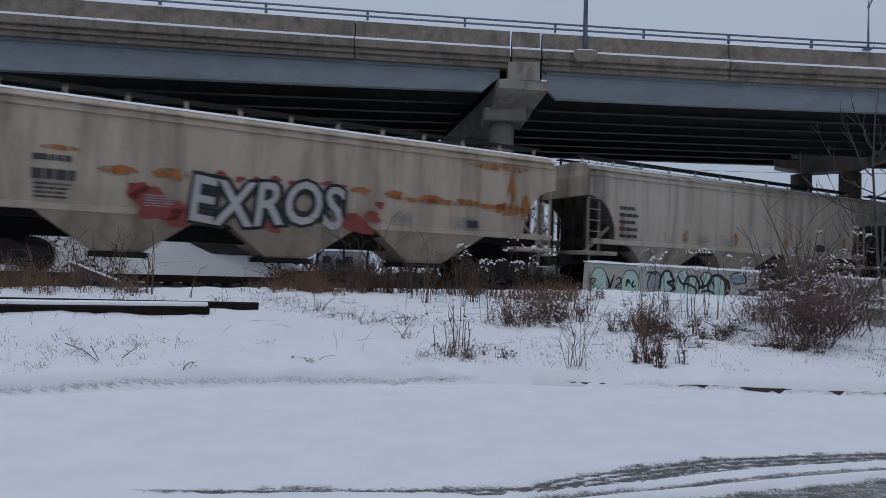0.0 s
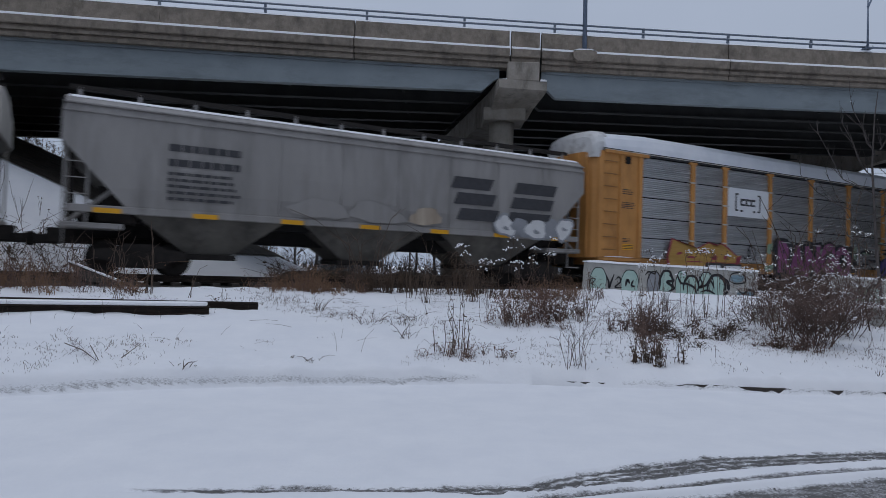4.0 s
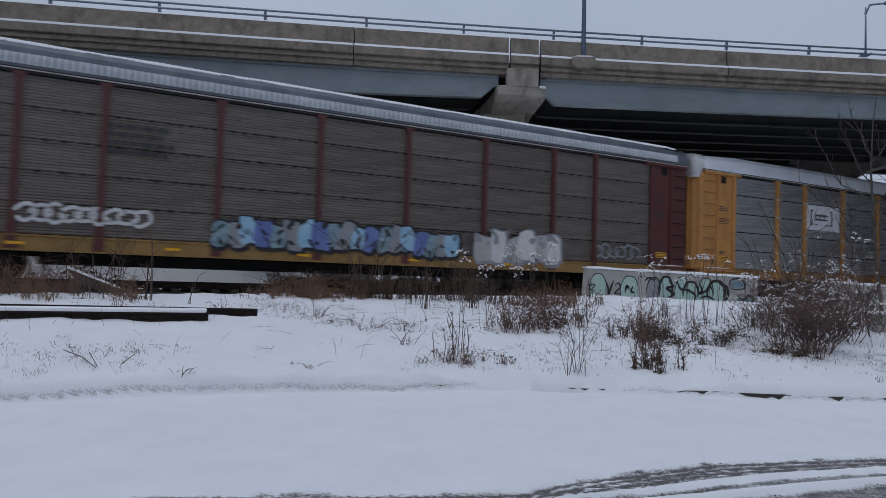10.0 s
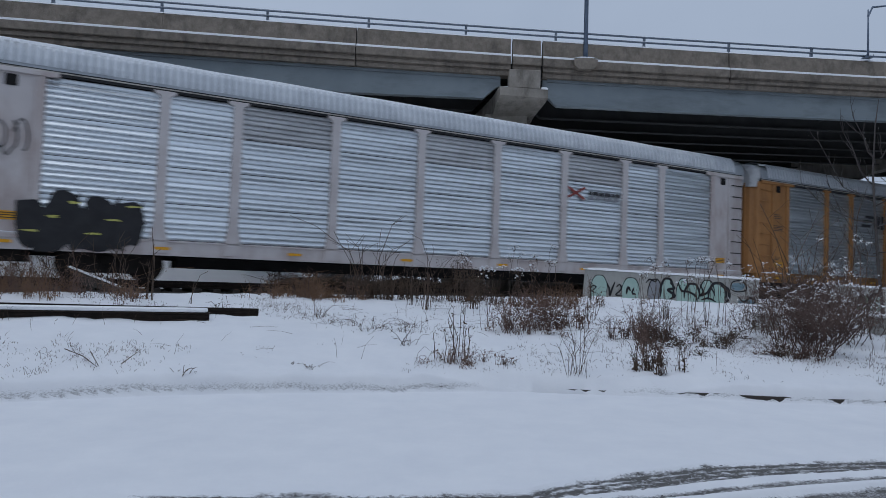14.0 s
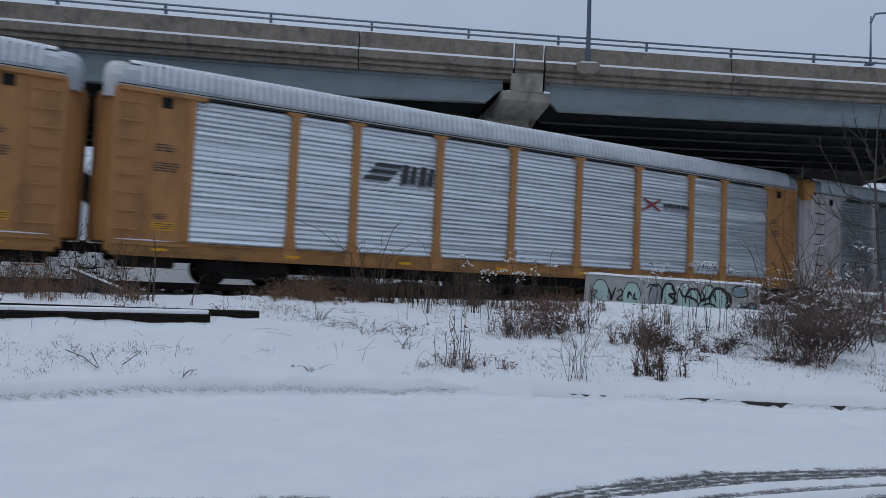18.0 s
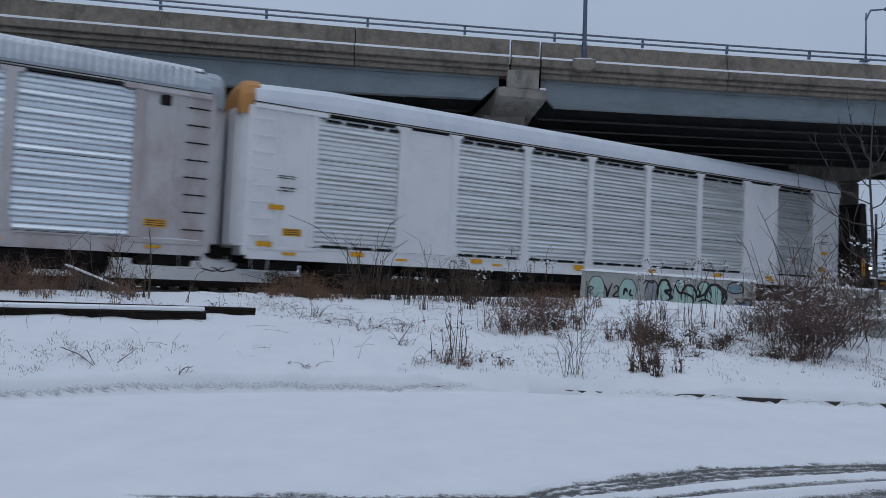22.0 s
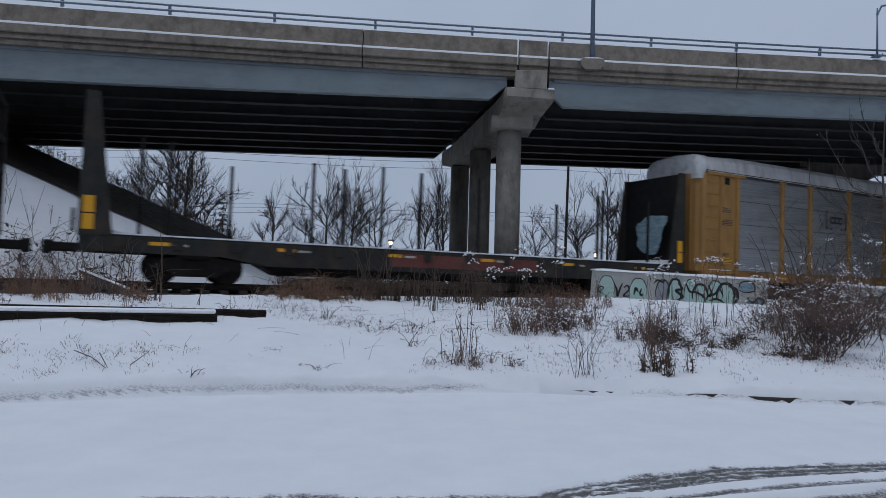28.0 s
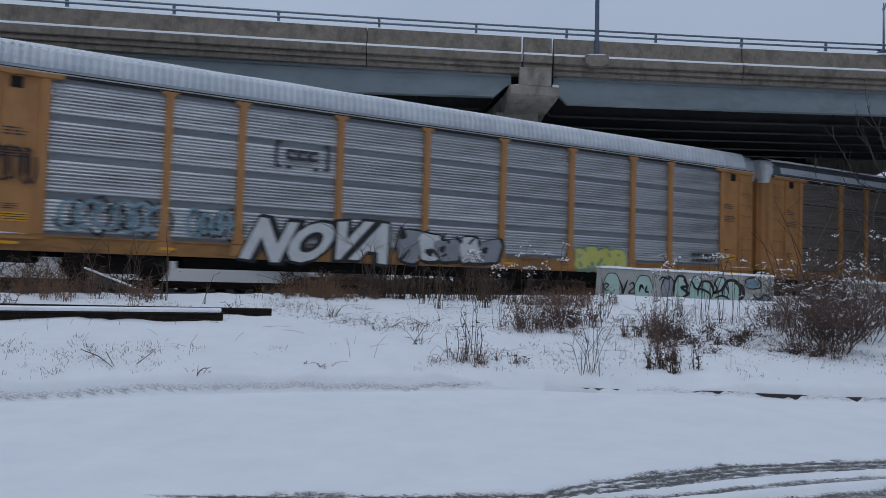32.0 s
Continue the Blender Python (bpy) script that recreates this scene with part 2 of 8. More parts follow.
CHUTE_GRIME = mat("chute_grime", (0.075, 0.069, 0.06), (0.15, 0.138, 0.12), rough=0.8, scale=1.5, bump=0.1, stain=(0.03, 0.027, 0.024), stain_amt=0.8, stain_scale=1.3)
RUST_PATCH = mat("flat_red_oxide", (0.11, 0.028, 0.022), (0.16, 0.045, 0.035), rough=0.8, scale=2, bump=0.1)
FLAT_STEEL = mat("flat_dark_steel", (0.022, 0.023, 0.022), (0.042, 0.041, 0.037), spec=0.15, rough=0.75, scale=2, bump=0.15, stain=(0.10, 0.06, 0.04),
                 stain_amt=0.5, stain_scale=1.2)
REFLECT = mat("yellow_reflector", (0.70, 0.33, 0.012), (0.78, 0.38, 0.02), rough=0.35, scale=20, bump=0.02)
MARK_DARK = mat("dark_lettering", (0.03, 0.03, 0.035), (0.05, 0.05, 0.055), rough=0.7, scale=6, bump=0.0)
MARK_WHITE = mat("white_plate", (0.66, 0.68, 0.71), (0.72, 0.74, 0.76), rough=0.6, scale=3, bump=0.02)
PAINTS = {
    "white": mat("spray_white", (0.55, 0.55, 0.55), (0.66, 0.66, 0.66), rough=0.8, scale=3, bump=0.05),
    "pale": mat("spray_pale", (0.36, 0.35, 0.34), (0.46, 0.45, 0.44), rough=0.8, scale=2, bump=0.05),
    "faded": mat("spray_faded_blue", (0.10, 0.17, 0.21), (0.30, 0.42, 0.47), rough=0.8, scale=3, bump=0.05, stretch=(0.6, 1, 3)),
    "black": mat("spray_black", (0.015, 0.015, 0.018), (0.03, 0.03, 0.033), rough=0.8, scale=3, bump=0.05),
    "pink": mat("spray_pink", (0.19, 0.055, 0.14), (0.27, 0.09, 0.20), rough=0.8, scale=2, bump=0.05),
    "red": mat("spray_red", (0.20, 0.035, 0.03), (0.28, 0.06, 0.05), rough=0.8, scale=3, bump=0.05),
    "orange": mat("spray_orange", (0.40, 0.075, 0.025), (0.50, 0.11, 0.04), rough=0.8, scale=3, bump=0.05),
    "blue": mat("spray_blue", (0.10, 0.13, 0.33), (0.16, 0.22, 0.46), rough=0.8, scale=2, bump=0.05),
    "purple": mat("spray_purple", (0.075, 0.055, 0.17), (0.12, 0.09, 0.25), rough=0.8, scale=3, bump=0.05, stretch=(0.4, 1, 3)),
    "teal": mat("spray_pale_teal", (0.20, 0.33, 0.30), (0.33, 0.45, 0.42), rough=0.8, scale=3, bump=0.05, stretch=(0.4, 1, 3)),
    "ochre": mat("spray_ochre", (0.34, 0.19, 0.045), (0.44, 0.26, 0.07), rough=0.8, scale=3, bump=0.05, stretch=(0.4, 1, 3)),
    "crimson": mat("spray_crimson", (0.20, 0.025, 0.045), (0.30, 0.05, 0.075), rough=0.8, scale=3, bump=0.05),
    "frost": mat("spray_pale_blue", (0.17, 0.30, 0.42), (0.30, 0.43, 0.55), rough=0.8, scale=3, bump=0.05, stretch=(0.4, 1, 3)),
    "steel": mat("spray_steel_blue", (0.10, 0.16, 0.28), (0.18, 0.26, 0.40), rough=0.8, scale=3, bump=0.05, stretch=(0.4, 1, 3)),
    "sky": mat("spray_sky_blue", (0.22, 0.42, 0.58), (0.36, 0.55, 0.68), rough=0.8, scale=2, bump=0.05),
    "mint": mat("spray_mint", (0.34, 0.50, 0.44), (0.46, 0.60, 0.54), rough=0.8, scale=2, bump=0.05),
    "green": mat("spray_green", (0.16, 0.24, 0.17), (0.24, 0.33, 0.24), rough=0.8, scale=2, bump=0.05),
    "yellow": mat("spray_yellow", (0.50, 0.48, 0.10), (0.58, 0.56, 0.18), rough=0.8, scale=2, bump=0.05),
    "grey": mat("spray_grey", (0.22, 0.23, 0.25), (0.30, 0.31, 0.33), rough=0.8, scale=2, bump=0.05),
}
STEM = mat("dry_stem", (0.055, 0.036, 0.026), (0.115, 0.076, 0.052), rough=0.9, scale=2, bump=0.0, vary=0.2)
BUSH_TWIG = mat("bush_twig", (0.065, 0.042, 0.035), (0.18, 0.12, 0.1), rough=0.9, scale=2, bump=0.0, vary=0.2)
STEM_RED = mat("red_twig", (0.095, 0.058, 0.046), (0.21, 0.135, 0.108), rough=0.9, scale=2, bump=0.0, vary=0.2)
GRASS_DRY = mat("dry_grass", (0.145, 0.078, 0.045), (0.255, 0.15, 0.088), rough=0.9, scale=2, bump=0.0, vary=0.2)
BARK = mat("bark", (0.022, 0.019, 0.018), (0.042, 0.036, 0.033), spec=0.15, rough=0.95, scale=3, bump=0.4)
BARK_PALE = mat("young_bark", (0.06, 0.052, 0.05), (0.12, 0.105, 0.10), spec=0.2, rough=0.9, scale=4, bump=0.4)
SPRUCE = mat("spruce_needles", (0.02, 0.026, 0.02), (0.036, 0.042, 0.034), rough=0.9, scale=2, bump=0.0)
DARK_SLOPE = mat("bare_slope", (0.018, 0.015, 0.012), (0.075, 0.06, 0.046), spec=0.15, rough=0.95, scale=2.6, bump=1.0, fine=3)
GLOW = mat("lamp_glow", (1.0, 0.72, 0.36), (1.0, 0.72, 0.36), rough=0.5, bump=0, emit=7.0)
FAR_WALL = mat("far_building_wall", (0.16, 0.17, 0.18), (0.21, 0.22, 0.23), rough=0.8, scale=0.3, bump=0.05)
BLOCKER_DARK = mat("sky_blocker_dark", (0.07, 0.065, 0.06), (0.13, 0.125, 0.12), rough=0.95, scale=0.4, bump=0.4)
WIRE = mat("wire", (0.05, 0.055, 0.06), rough=0.7, bump=0)


# ---- mesh tools ----
def rnd(a, b):
    return random.uniform(a, b)


def mesh_of(name, bm, material, smooth=False):
    me = bpy.data.meshes.new(name)
    bm.to_mesh(me)
    bm.free()
    for m in (material if isinstance(material, (list, tuple)) else [material]):
        me.materials.append(m)
    if smooth:
        me.polygons.foreach_set("use_smooth", [True] * len(me.polygons))
    return me


def part(name, bm, material, parent=None, label="", at=None, smooth=False):
    """One mesh object out of a bmesh (or a shared mesh), under a thing or a part."""
    me = bm if isinstance(bm, bpy.types.Mesh) else mesh_of(name, bm, material, smooth)
    ob = new(name, me)
    if parent is not None:
        ob.parent = parent
    if at is not None:
        ob.matrix_basis = at if isinstance(at, Matrix) else Matrix.Translation(at)
    return tagged(ob, label) if label else ob


def group(name, label, category, m=None, grp="", kind=""):
    ob = new(name)
    ob.empty_display_size = 0.2
    if m is not None:
        ob.matrix_basis = m
    return tagged(ob, label, category, grp, kind)


def box(bm, x0, x1, y0, y1, z0, z1, bevel=0.0):
    vs = [bm.verts.new(p) for p in ((x0, y0, z0), (x1, y0, z0), (x1, y1, z0), (x0, y1, z0),
                                    (x0, y0, z1), (x1, y0, z1), (x1, y1, z1), (x0, y1, z1))]
    fs = [bm.faces.new([vs[i] for i in q]) for q in ((3, 2, 1, 0), (4, 5, 6, 7), (0, 1, 5, 4), (1, 2, 6, 5), (2, 3, 7, 6), (3, 0, 4, 7))]
    if bevel:
        es = list({e for f in fs for e in f.edges})
        bmesh.ops.bevel(bm, geom=es, offset=bevel, segments=1, affect="EDGES")
    return bm


def boxed(*a, bevel=0.0):
    return box(bmesh.new(), *a, bevel=bevel)


def tube(bm, pts, radii, sides=6, caps=True):
    """A tapering tube along points."""
    rings = []
    pts = [Vector(p) for p in pts]
    if not isinstance(radii, (list, tuple)):
        radii = [radii] * len(pts)
    for i, p in enumerate(pts):
        d = (pts[min(i + 1, len(pts) - 1)] - pts[max(i - 1, 0)])
        d = d.normalized() if d.length > 1e-9 else Vector((0, 0, 1))
        a = d.orthogonal().normalized()
        b = d.cross(a)
        rings.append([bm.verts.new(p + radii[i] * (math.cos(k * math.tau / sides) * a + math.sin(k * math.tau / sides) * b)) for k in range(sides)])
    for r0, r1 in zip(rings, rings[1:]):
        for k in range(sides):
            bm.faces.new((r0[k], r0[(k + 1) % sides], r1[(k + 1) % sides], r1[k]))
    if caps and sides > 2:
        bm.faces.new(rings[0][::-1])
        bm.faces.new(rings[-1])
    return bm


def prism(bm, outline, y0, y1, axis="y"):
    """A closed outline in (x, z) pulled from y0 to y1 (or (y, z) pulled along x)."""
    put = (lambda a, b, c: (a, c, b)) if axis == "y" else (lambda a, b, c: (c, a, b))
    v0 = [bm.verts.new(put(a, b, y0)) for a, b in outline]
    v1 = [bm.verts.new(put(a, b, y1)) for a, b in outline]
    n = len(outline)
    for i in range(n):
        bm.faces.new((v0[i], v0[(i + 1) % n], v1[(i + 1) % n], v1[i]))
    bm.faces.new(v0[::-1])
    bm.faces.new(v1)
    bmesh.ops.recalc_face_normals(bm, faces=bm.faces[:])
    return bm


def words(text, size, offset=0.0, depth=0.004):
    """Flat lettering as a bmesh, upright in x and z, facing -y."""
    cu = bpy.data.curves.new("lettering", "FONT")
    cu.body, cu.size, cu.offset, cu.extrude = text, size, offset, depth
    cu.align_x, cu.resolution_u = "CENTER", 3
    ob = bpy.data.objects.new("lettering", cu)
    scene.collection.objects.link(ob)
    me = bpy.data.meshes.new_from_object(ob.evaluated_get(bpy.context.evaluated_depsgraph_get()))
    bpy.data.objects.remove(ob)
    bpy.data.curves.remove(cu)
    bm = bmesh.new()
    bm.from_mesh(me)
    bpy.data.meshes.remove(me)
    bmesh.ops.transform(bm, matrix=Matrix.Rotation(radians(90), 4, "X"), verts=bm.verts[:])
    return bm


def blob(bm, cx, cz, w, h, y, seed=0, rough=0.25, n=14, lean=0.0):
    """A rounded uneven patch of paint in the x, z plane at depth y."""
    r = random.Random(seed)
    ph = [r.uniform(0, 6.28) for _ in range(3)]
    pts = []
    for k in range(n):
        a = -math.tau * k / n
        q = 1 + rough * (0.6 * math.sin(2 * a + ph[0]) + 0.5 * math.sin(3 * a + ph[1]) + 0.4 * math.sin(5 * a + ph[2]))
        x, z = 0.5 * w * q * math.cos(a), 0.5 * h * q * math.sin(a)
        pts.append(bm.verts.new((cx + x + lean * z, y, cz + z)))
    bm.faces.new(pts)
    return bm


HEAD = 27.8                         # degrees by which the track turns away from the picture's plane
U = Vector((math.cos(radians(HEAD)), math.sin(radians(HEAD)), 0))    # along the track, away from the camera's left
N = Vector((-U.y, U.x, 0))          # across the track, away from the camera
SIDE = 19.07                        # from the eye to the near side of the cars
MID = SIDE + 1.6
RAIL_Z = 1.18
GRADE = 0.01105                     # the track falls gently along U
SPEED = 13.4
SHIFT = -0.4                        # the train's place at 0 s
TALL = 1.069                        # height of the cars as built, over their drawings


BRIDGE_K = 0.878    # size of the bridge plan, about the eye


def rail_z(s):
    """The height of the rail's head."""
    return RAIL_Z - GRADE * max(-60.0, min(60.0, s))


def on_track(s, q=1.6, dz=0.0):
    p = U * s + N * (SIDE + q)
    return pose(p.x, p.y, rail_z(s) + dz, 0, math.degrees(GRADE) if abs(s) < 60 else 0, HEAD)


EDGE_X = [-30, -5, -3.5, -2.5, -1.6, -0.8, 0, 0.7, 1.3, 2, 3.2, 4.5, 5.7, 9, 40]
EDGE_Y = [2.6, 7.75, 8.33, 8.62, 8.87, 9.05, 9.17, 9.26, 9.30, 9.30, 9.24, 9.12, 9.0, 8.75, 8.5]


def edge_y(x):
    """The far edge of the snowed road."""
    return float(np.interp(x, EDGE_X, EDGE_Y))


def smooth(a, b, v):
    t = max(0.0, min(1.0, (v - a) / (b - a)))
    return t * t * (3 - 2 * t)


def ground_z(x, y):
    """The height of the snow: road, bank, track bed, field and the bridge's head slope."""
    e = edge_y(x)
    q, s = N.x * x + N.y * y - SIDE, U.x * x + U.y * y
    if y <= e:
        z = 0.0
    else:
        top = max((15.94 + 0.50441 * x) / 0.86346, e + 3)
        t = min(1.0, (y - e) / (top - e))
        z = 0.11 * smooth(0, 0.16, y - e) + 0.89 * t ** 0.62
        z += 0.26 * math.exp(-((y - 17.4) / 1.5) ** 2) * smooth(2.2, 4.2, x) * smooth(16, 9, x)
        bed = rail_z(s) - 0.46
        z += (bed - z) * smooth(-3.0, -1.6, q)
        if q > 4:
            z -= 0.2 * smooth(4, 7, q)
    if x < 0 and q > 4:
        xs, ys = x / BRIDGE_K, y / BRIDGE_K
        hs = min(-2.4 - 0.43 * xs, 10.0)
        near = 24.5 + 0.10 * (xs + 20)
        hs -= max(0.0, near + 3.5 - ys) * 0.75 + max(0.0, ys - near - 16.9) * 0.8
        hs = 1.6 + BRIDGE_K * (hs - 1.6)
        z = max(z, hs)
    return z


# ---- ground: one sheet from the road to the horizon ----
def lerp_list(pts, x):
    if x <= pts[0][0]:
        return pts[0][1] + (x - pts[0][0]) * (pts[1][1] - pts[0][1]) / (pts[1][0] - pts[0][0])
    for (a, b), (c, d) in zip(pts, pts[1:]):
        if x <= c:
            return b + (x - a) * (d - b) / (c - a)
    (a, b), (c, d) = pts[-2], pts[-1]
    return d + (x - c) * 0.5 * (d - b) / (c - a)


RUT_OUT = [(-3.0, 4.72), (-1.6, 4.82), (-0.3, 4.92), (0.67, 5.04), (0.9, 5.22), (1.52, 5.55), (2.36, 5.92), (3.19, 6.10), (4.18, 6.27)]
RUT_IN = [(-3.0, 4.55), (-0.5, 4.80), (0.71, 4.80), (1.62, 5.15), (2.18, 5.43), (2.74, 5.62), (3.91, 5.89)]
RUT_TWO = [(-3.0, 4.0), (0.6, 4.75), (1.85, 5.16), (2.82, 5.54), (3.83, 5.76)]
RUT_THREE = [(-3.0, 3.4), (0.6, 4.45), (2.4, 5.05), (3.0, 5.24), (3.65, 5.45)]


def slush(x, y):
    """How far the snow is worn to dark slush by wheels, and how deep."""
    if y > 7.2 or y < -8:
        return 0.0, 0.0
    o, i, w = lerp_list(RUT_OUT, x), lerp_list(RUT_IN, x), lerp_list(RUT_TWO, x)
    three = lerp_list(RUT_THREE, x)
    wob = 0.03 * noise.noise((x * 1.7, y * 1.7, 3)) + 0.025 * noise.noise((x * 6, y * 6, 7))
    a = smooth(o + 0.02, o - 0.03, y + wob) * smooth(i - 0.04, i + 0.03, y + wob)
    lane = (y - o) * 62 + 1.0 * noise.noise((x * 0.8, y, 1))
    tread = 0.5 + 0.5 * math.sin(x * 46 + 3.0 * math.sin(lane * 0.5))
    a *= 0.80 + 0.30 * math.sin(lane) + 0.22 * tread + 0.24 * noise.noise((x * 1.3, y * 5, 13)) + 0.55 * noise.noise((x * 7, y * 17, 17))
    a *= smooth(-2.4, -1.6, x)
    ridge = 0.55 + 0.6 * noise.noise((x * 2.6, y * 9, 11)) + 0.5 * noise.noise((x * 9, y * 16, 19))
    b = smooth(w + 0.01, w - 0.04, y + wob) * smooth(w - 0.24, w - 0.14, y + wob) * (0.62 + 0.4 * ridge + 0.1 * math.sin(lane))
    c = smooth(three + 0.02, three - 0.05, y + wob) * (0.62 + 0.4 * ridge) * smooth(three - 0.7, three - 0.5, y + wob)
    m = max(a, b, c)
    heap = 0.035 * math.exp(-((y - (three + w - 0.20) / 2) / 0.06) ** 2) + 0.02 * math.exp(-((y - (w + i) / 2) / 0.03) ** 2)
    return m, -0.03 * m + 0.010 * math.sin(lane) * (1 if a > 0.1 else 0) + 0.006 * tread * (1 if a > 0.1 else 0) + (heap if x > 0.5 else 0)


def axis(*runs):
    out = []
    for a, b, step in runs:
        out += list(np.arange(a, b, step))
    return out


def build_ground():
    xs = axis((-900, -100, 100), (-100, -40, 6), (-40, -16, 0.8), (-16, -3, 0.16), (-3, 0.4, 0.06), (0.4, 5.2, 0.036), (5.2, 6.4, 0.06), (6.4, 22, 0.2), (22, 60, 1.2), (60, 200, 14), (200, 1201, 125))
    ys = axis((-60, -10, 10), (-10, 3.6, 0.8), (3.6, 4.5, 0.1), (4.5, 6.4, 0.026), (6.4, 7.4, 0.09), (7.4, 9.3, 0.025), (9.3, 20, 0.15), (20, 32, 0.4),
              (32, 70, 2), (70, 200, 16), (200, 1201, 125))
    verts, mask = [], []
    for y in ys:
        for x in xs:
            z = ground_z(x, y)
            near = -20 < x < 40 and -8 < y < 40
            m, dz = 0.0, 0.0
            if near:
                m, dz = slush(x, y)
                e = edge_y(x)
                q = N.x * x + N.y * y - SIDE
                rough = 0.02 if y < e else 0.055
                dz += rough * noise.noise((x * 0.55, y * 0.55, 0)) * (1 - m)
                if y > e:
                    dz += (0.03 * noise.noise((x * 2.3, y * 2.3, 5)) + 0.022 * noise.noise((x * 7, y * 7, 9))) * (1.0 if q < -0.5 else 0.3)
                # low bare riser along the road's edge
                d = y - e + 0.025 * noise.noise((x * 0.7, 0, 21)) + 0.006 * noise.noise((x * 4, 0, 22))
                dz += 0.02 * math.exp(-((d - 0.22) / 0.06) ** 2) - 0.02 * math.exp(-((d - 0.0) / 0.05) ** 2)
                bare = smooth(0.015, 0.03, d) * smooth(0.115 - 0.01 * min(4.0, max(-4.0, x)), 0.05, d) * (0.52 + 0.2 * noise.noise((x * 0.6, 3, 2)) + 0.05 * smooth(-1.0, -5.0, x))
                m = max(m, bare * (1 - 0.9 * math.exp(-((x - 0.95) / 0.35) ** 2)))
            verts.append((x, y, z + dz))
            mask.append(m)
    nx = len(xs)
    faces = [(j * nx + i, j * nx + i + 1, (j + 1) * nx + i + 1, (j + 1) * nx + i) for j in range(len(ys) - 1) for i in range(nx - 1)]
    me = bpy.data.meshes.new("ground")
    me.from_pydata(verts, [], faces)
    at = me.attributes.new("worn", "FLOAT", "POINT")
    at.data.foreach_set("value", mask)
    me.polygons.foreach_set("use_smooth", [True] * len(faces))
    m = SNOW.copy()
    m.name = "snow_ground"
    n, l = m.node_tree.nodes, m.node_tree.links
    b = n["Principled BSDF"]
    old = b.inputs["Base Color"].links[0].from_socket
    tcn = n.new("ShaderNodeTexCoord")
    worn = n.new("ShaderNodeAttribute")
    worn.attribute_name = "worn"
    grit = n.new("ShaderNodeTexNoise")
    grit.inputs["Scale"].default_value = 55
    grit.inputs["Detail"].default_value = 8
    grit.inputs["Roughness"].default_value = 0.75
    grain = n.new("ShaderNodeMapping")
    grain.inputs["Scale"].default_value = (0.55, 1.0, 1.6)
    l.new(tcn.outputs["Object"], grain.inputs["Vector"])
    l.new(grain.outputs[0], grit.inputs["Vector"])
    add = n.new("ShaderNodeMath")
    add.operation = "MULTIPLY_ADD"
    l.new(grit.outputs["Fac"], add.inputs[0])
    add.inputs[1].default_value = 1.6
    add.inputs[2].default_value = -0.95
    sub = n.new("ShaderNodeMath")
    sub.operation = "ADD"
    l.new(worn.outputs["Fac"], sub.inputs[0])
    l.new(add.outputs[0], sub.inputs[1])
    rng = n.new("ShaderNodeMapRange")
    rng.inputs["From Min"].default_value, rng.inputs["From Max"].default_value = 0.25, 0.72
    l.new(sub.outputs[0], rng.inputs["Value"])
    dirt = n.new("ShaderNodeValToRGB")
    dirt.color_ramp.elements[0].color, dirt.color_ramp.elements[1].color = (0.012, 0.011, 0.010, 1), (0.21, 0.205, 0.20, 1)
    l.new(grit.outputs["Fac"], dirt.inputs["Fac"])
    mx = n.new("ShaderNodeMixRGB")
    l.new(rng.outputs[0], mx.inputs["Fac"])
    l.new(old, mx.inputs["Color1"])
    l.new(dirt.outputs["Color"], mx.inputs["Color2"])
    l.new(mx.outputs["Color"], b.inputs["Base Color"])
    me.materials.append(m)
    ob = new("ground", me)
    return tagged(ob, "snow-covered road, bank and field with dark slushy tyre ruts", "ground", kind="structure")


build_ground()


def slush_clods():
    """Churned lumps of wet snow and grit thrown up along the ruts."""
    r = random.Random(31)
    verts, faces = [], []
    for k in range(9000):
        x, y = r.uniform(-1.6, 5.2), r.uniform(4.4, 6.5)
        m, dz = slush(x, y)
        if m < 0.5:
            continue
        z = ground_z(x, y) + dz
        e = r.uniform(0.004, 0.012)
        b = len(verts)
        for d in ((1.6, 0, 0), (0, 1, 0), (-1.6, 0, 0), (0, -1, 0), (0, 0, 0.8)):
            verts.append((x + d[0] * e * r.uniform(0.6, 1.3), y + d[1] * e * r.uniform(0.6, 1.3), z + d[2] * e * r.uniform(0.6, 1.3)))
        faces += [(b + q, b + (q + 1) % 4, b + 4) for q in range(4)]
    me = bpy.data.meshes.new("slush_clods")
    me.from_pydata(verts, [], faces)
    me.materials.append(SLUSH)
    return tagged(new("slush_clods", me), "churned grey-brown lumps of slush in the tyre ruts", "slush", kind="stuff")


slush_clods()


# ---- the road bridge over the track ----
def bridge_y(x):
    c = max(-22.0, min(x, 26.0))
    y = 28.95 + 0.1215 * c - 0.00103 * c * c
    return y + (x - c) * (0.1215 - 0.00206 * c)


def along(bm, x0, x1, prof, step=1.5, shift=0.0, taper=None):
    """Sweep a closed (depth, height) profile along the bridge's curve from x0 to x1."""
    k = max(1, int(math.ceil((x1 - x0) / step)))
    rings = []
    for i in range(k + 1):
        x = x0 + (x1 - x0) * i / k
        y = bridge_y(x) + shift
        rings.append([bm.verts.new((x, y + d, (taper(x, h) if taper else h))) for d, h in prof])
    n = len(prof)
    for r0, r1 in zip(rings, rings[1:]):
        for j in range(n):
            bm.faces.new((r0[j], r1[j], r1[(j + 1) % n], r0[(j + 1) % n]))
    bm.faces.new(rings[0])
    bm.faces.new(rings[-1][::-1])
    bmesh.ops.recalc_face_normals(bm, faces=bm.faces[:])
    return bm


DECK_W = 16.6
XL, XR = -60.0, 62.0
bridge = group("road_bridge", "weathered concrete and blue-grey steel girder road overpass with snow on its ledges", "bridge", kind="structure")
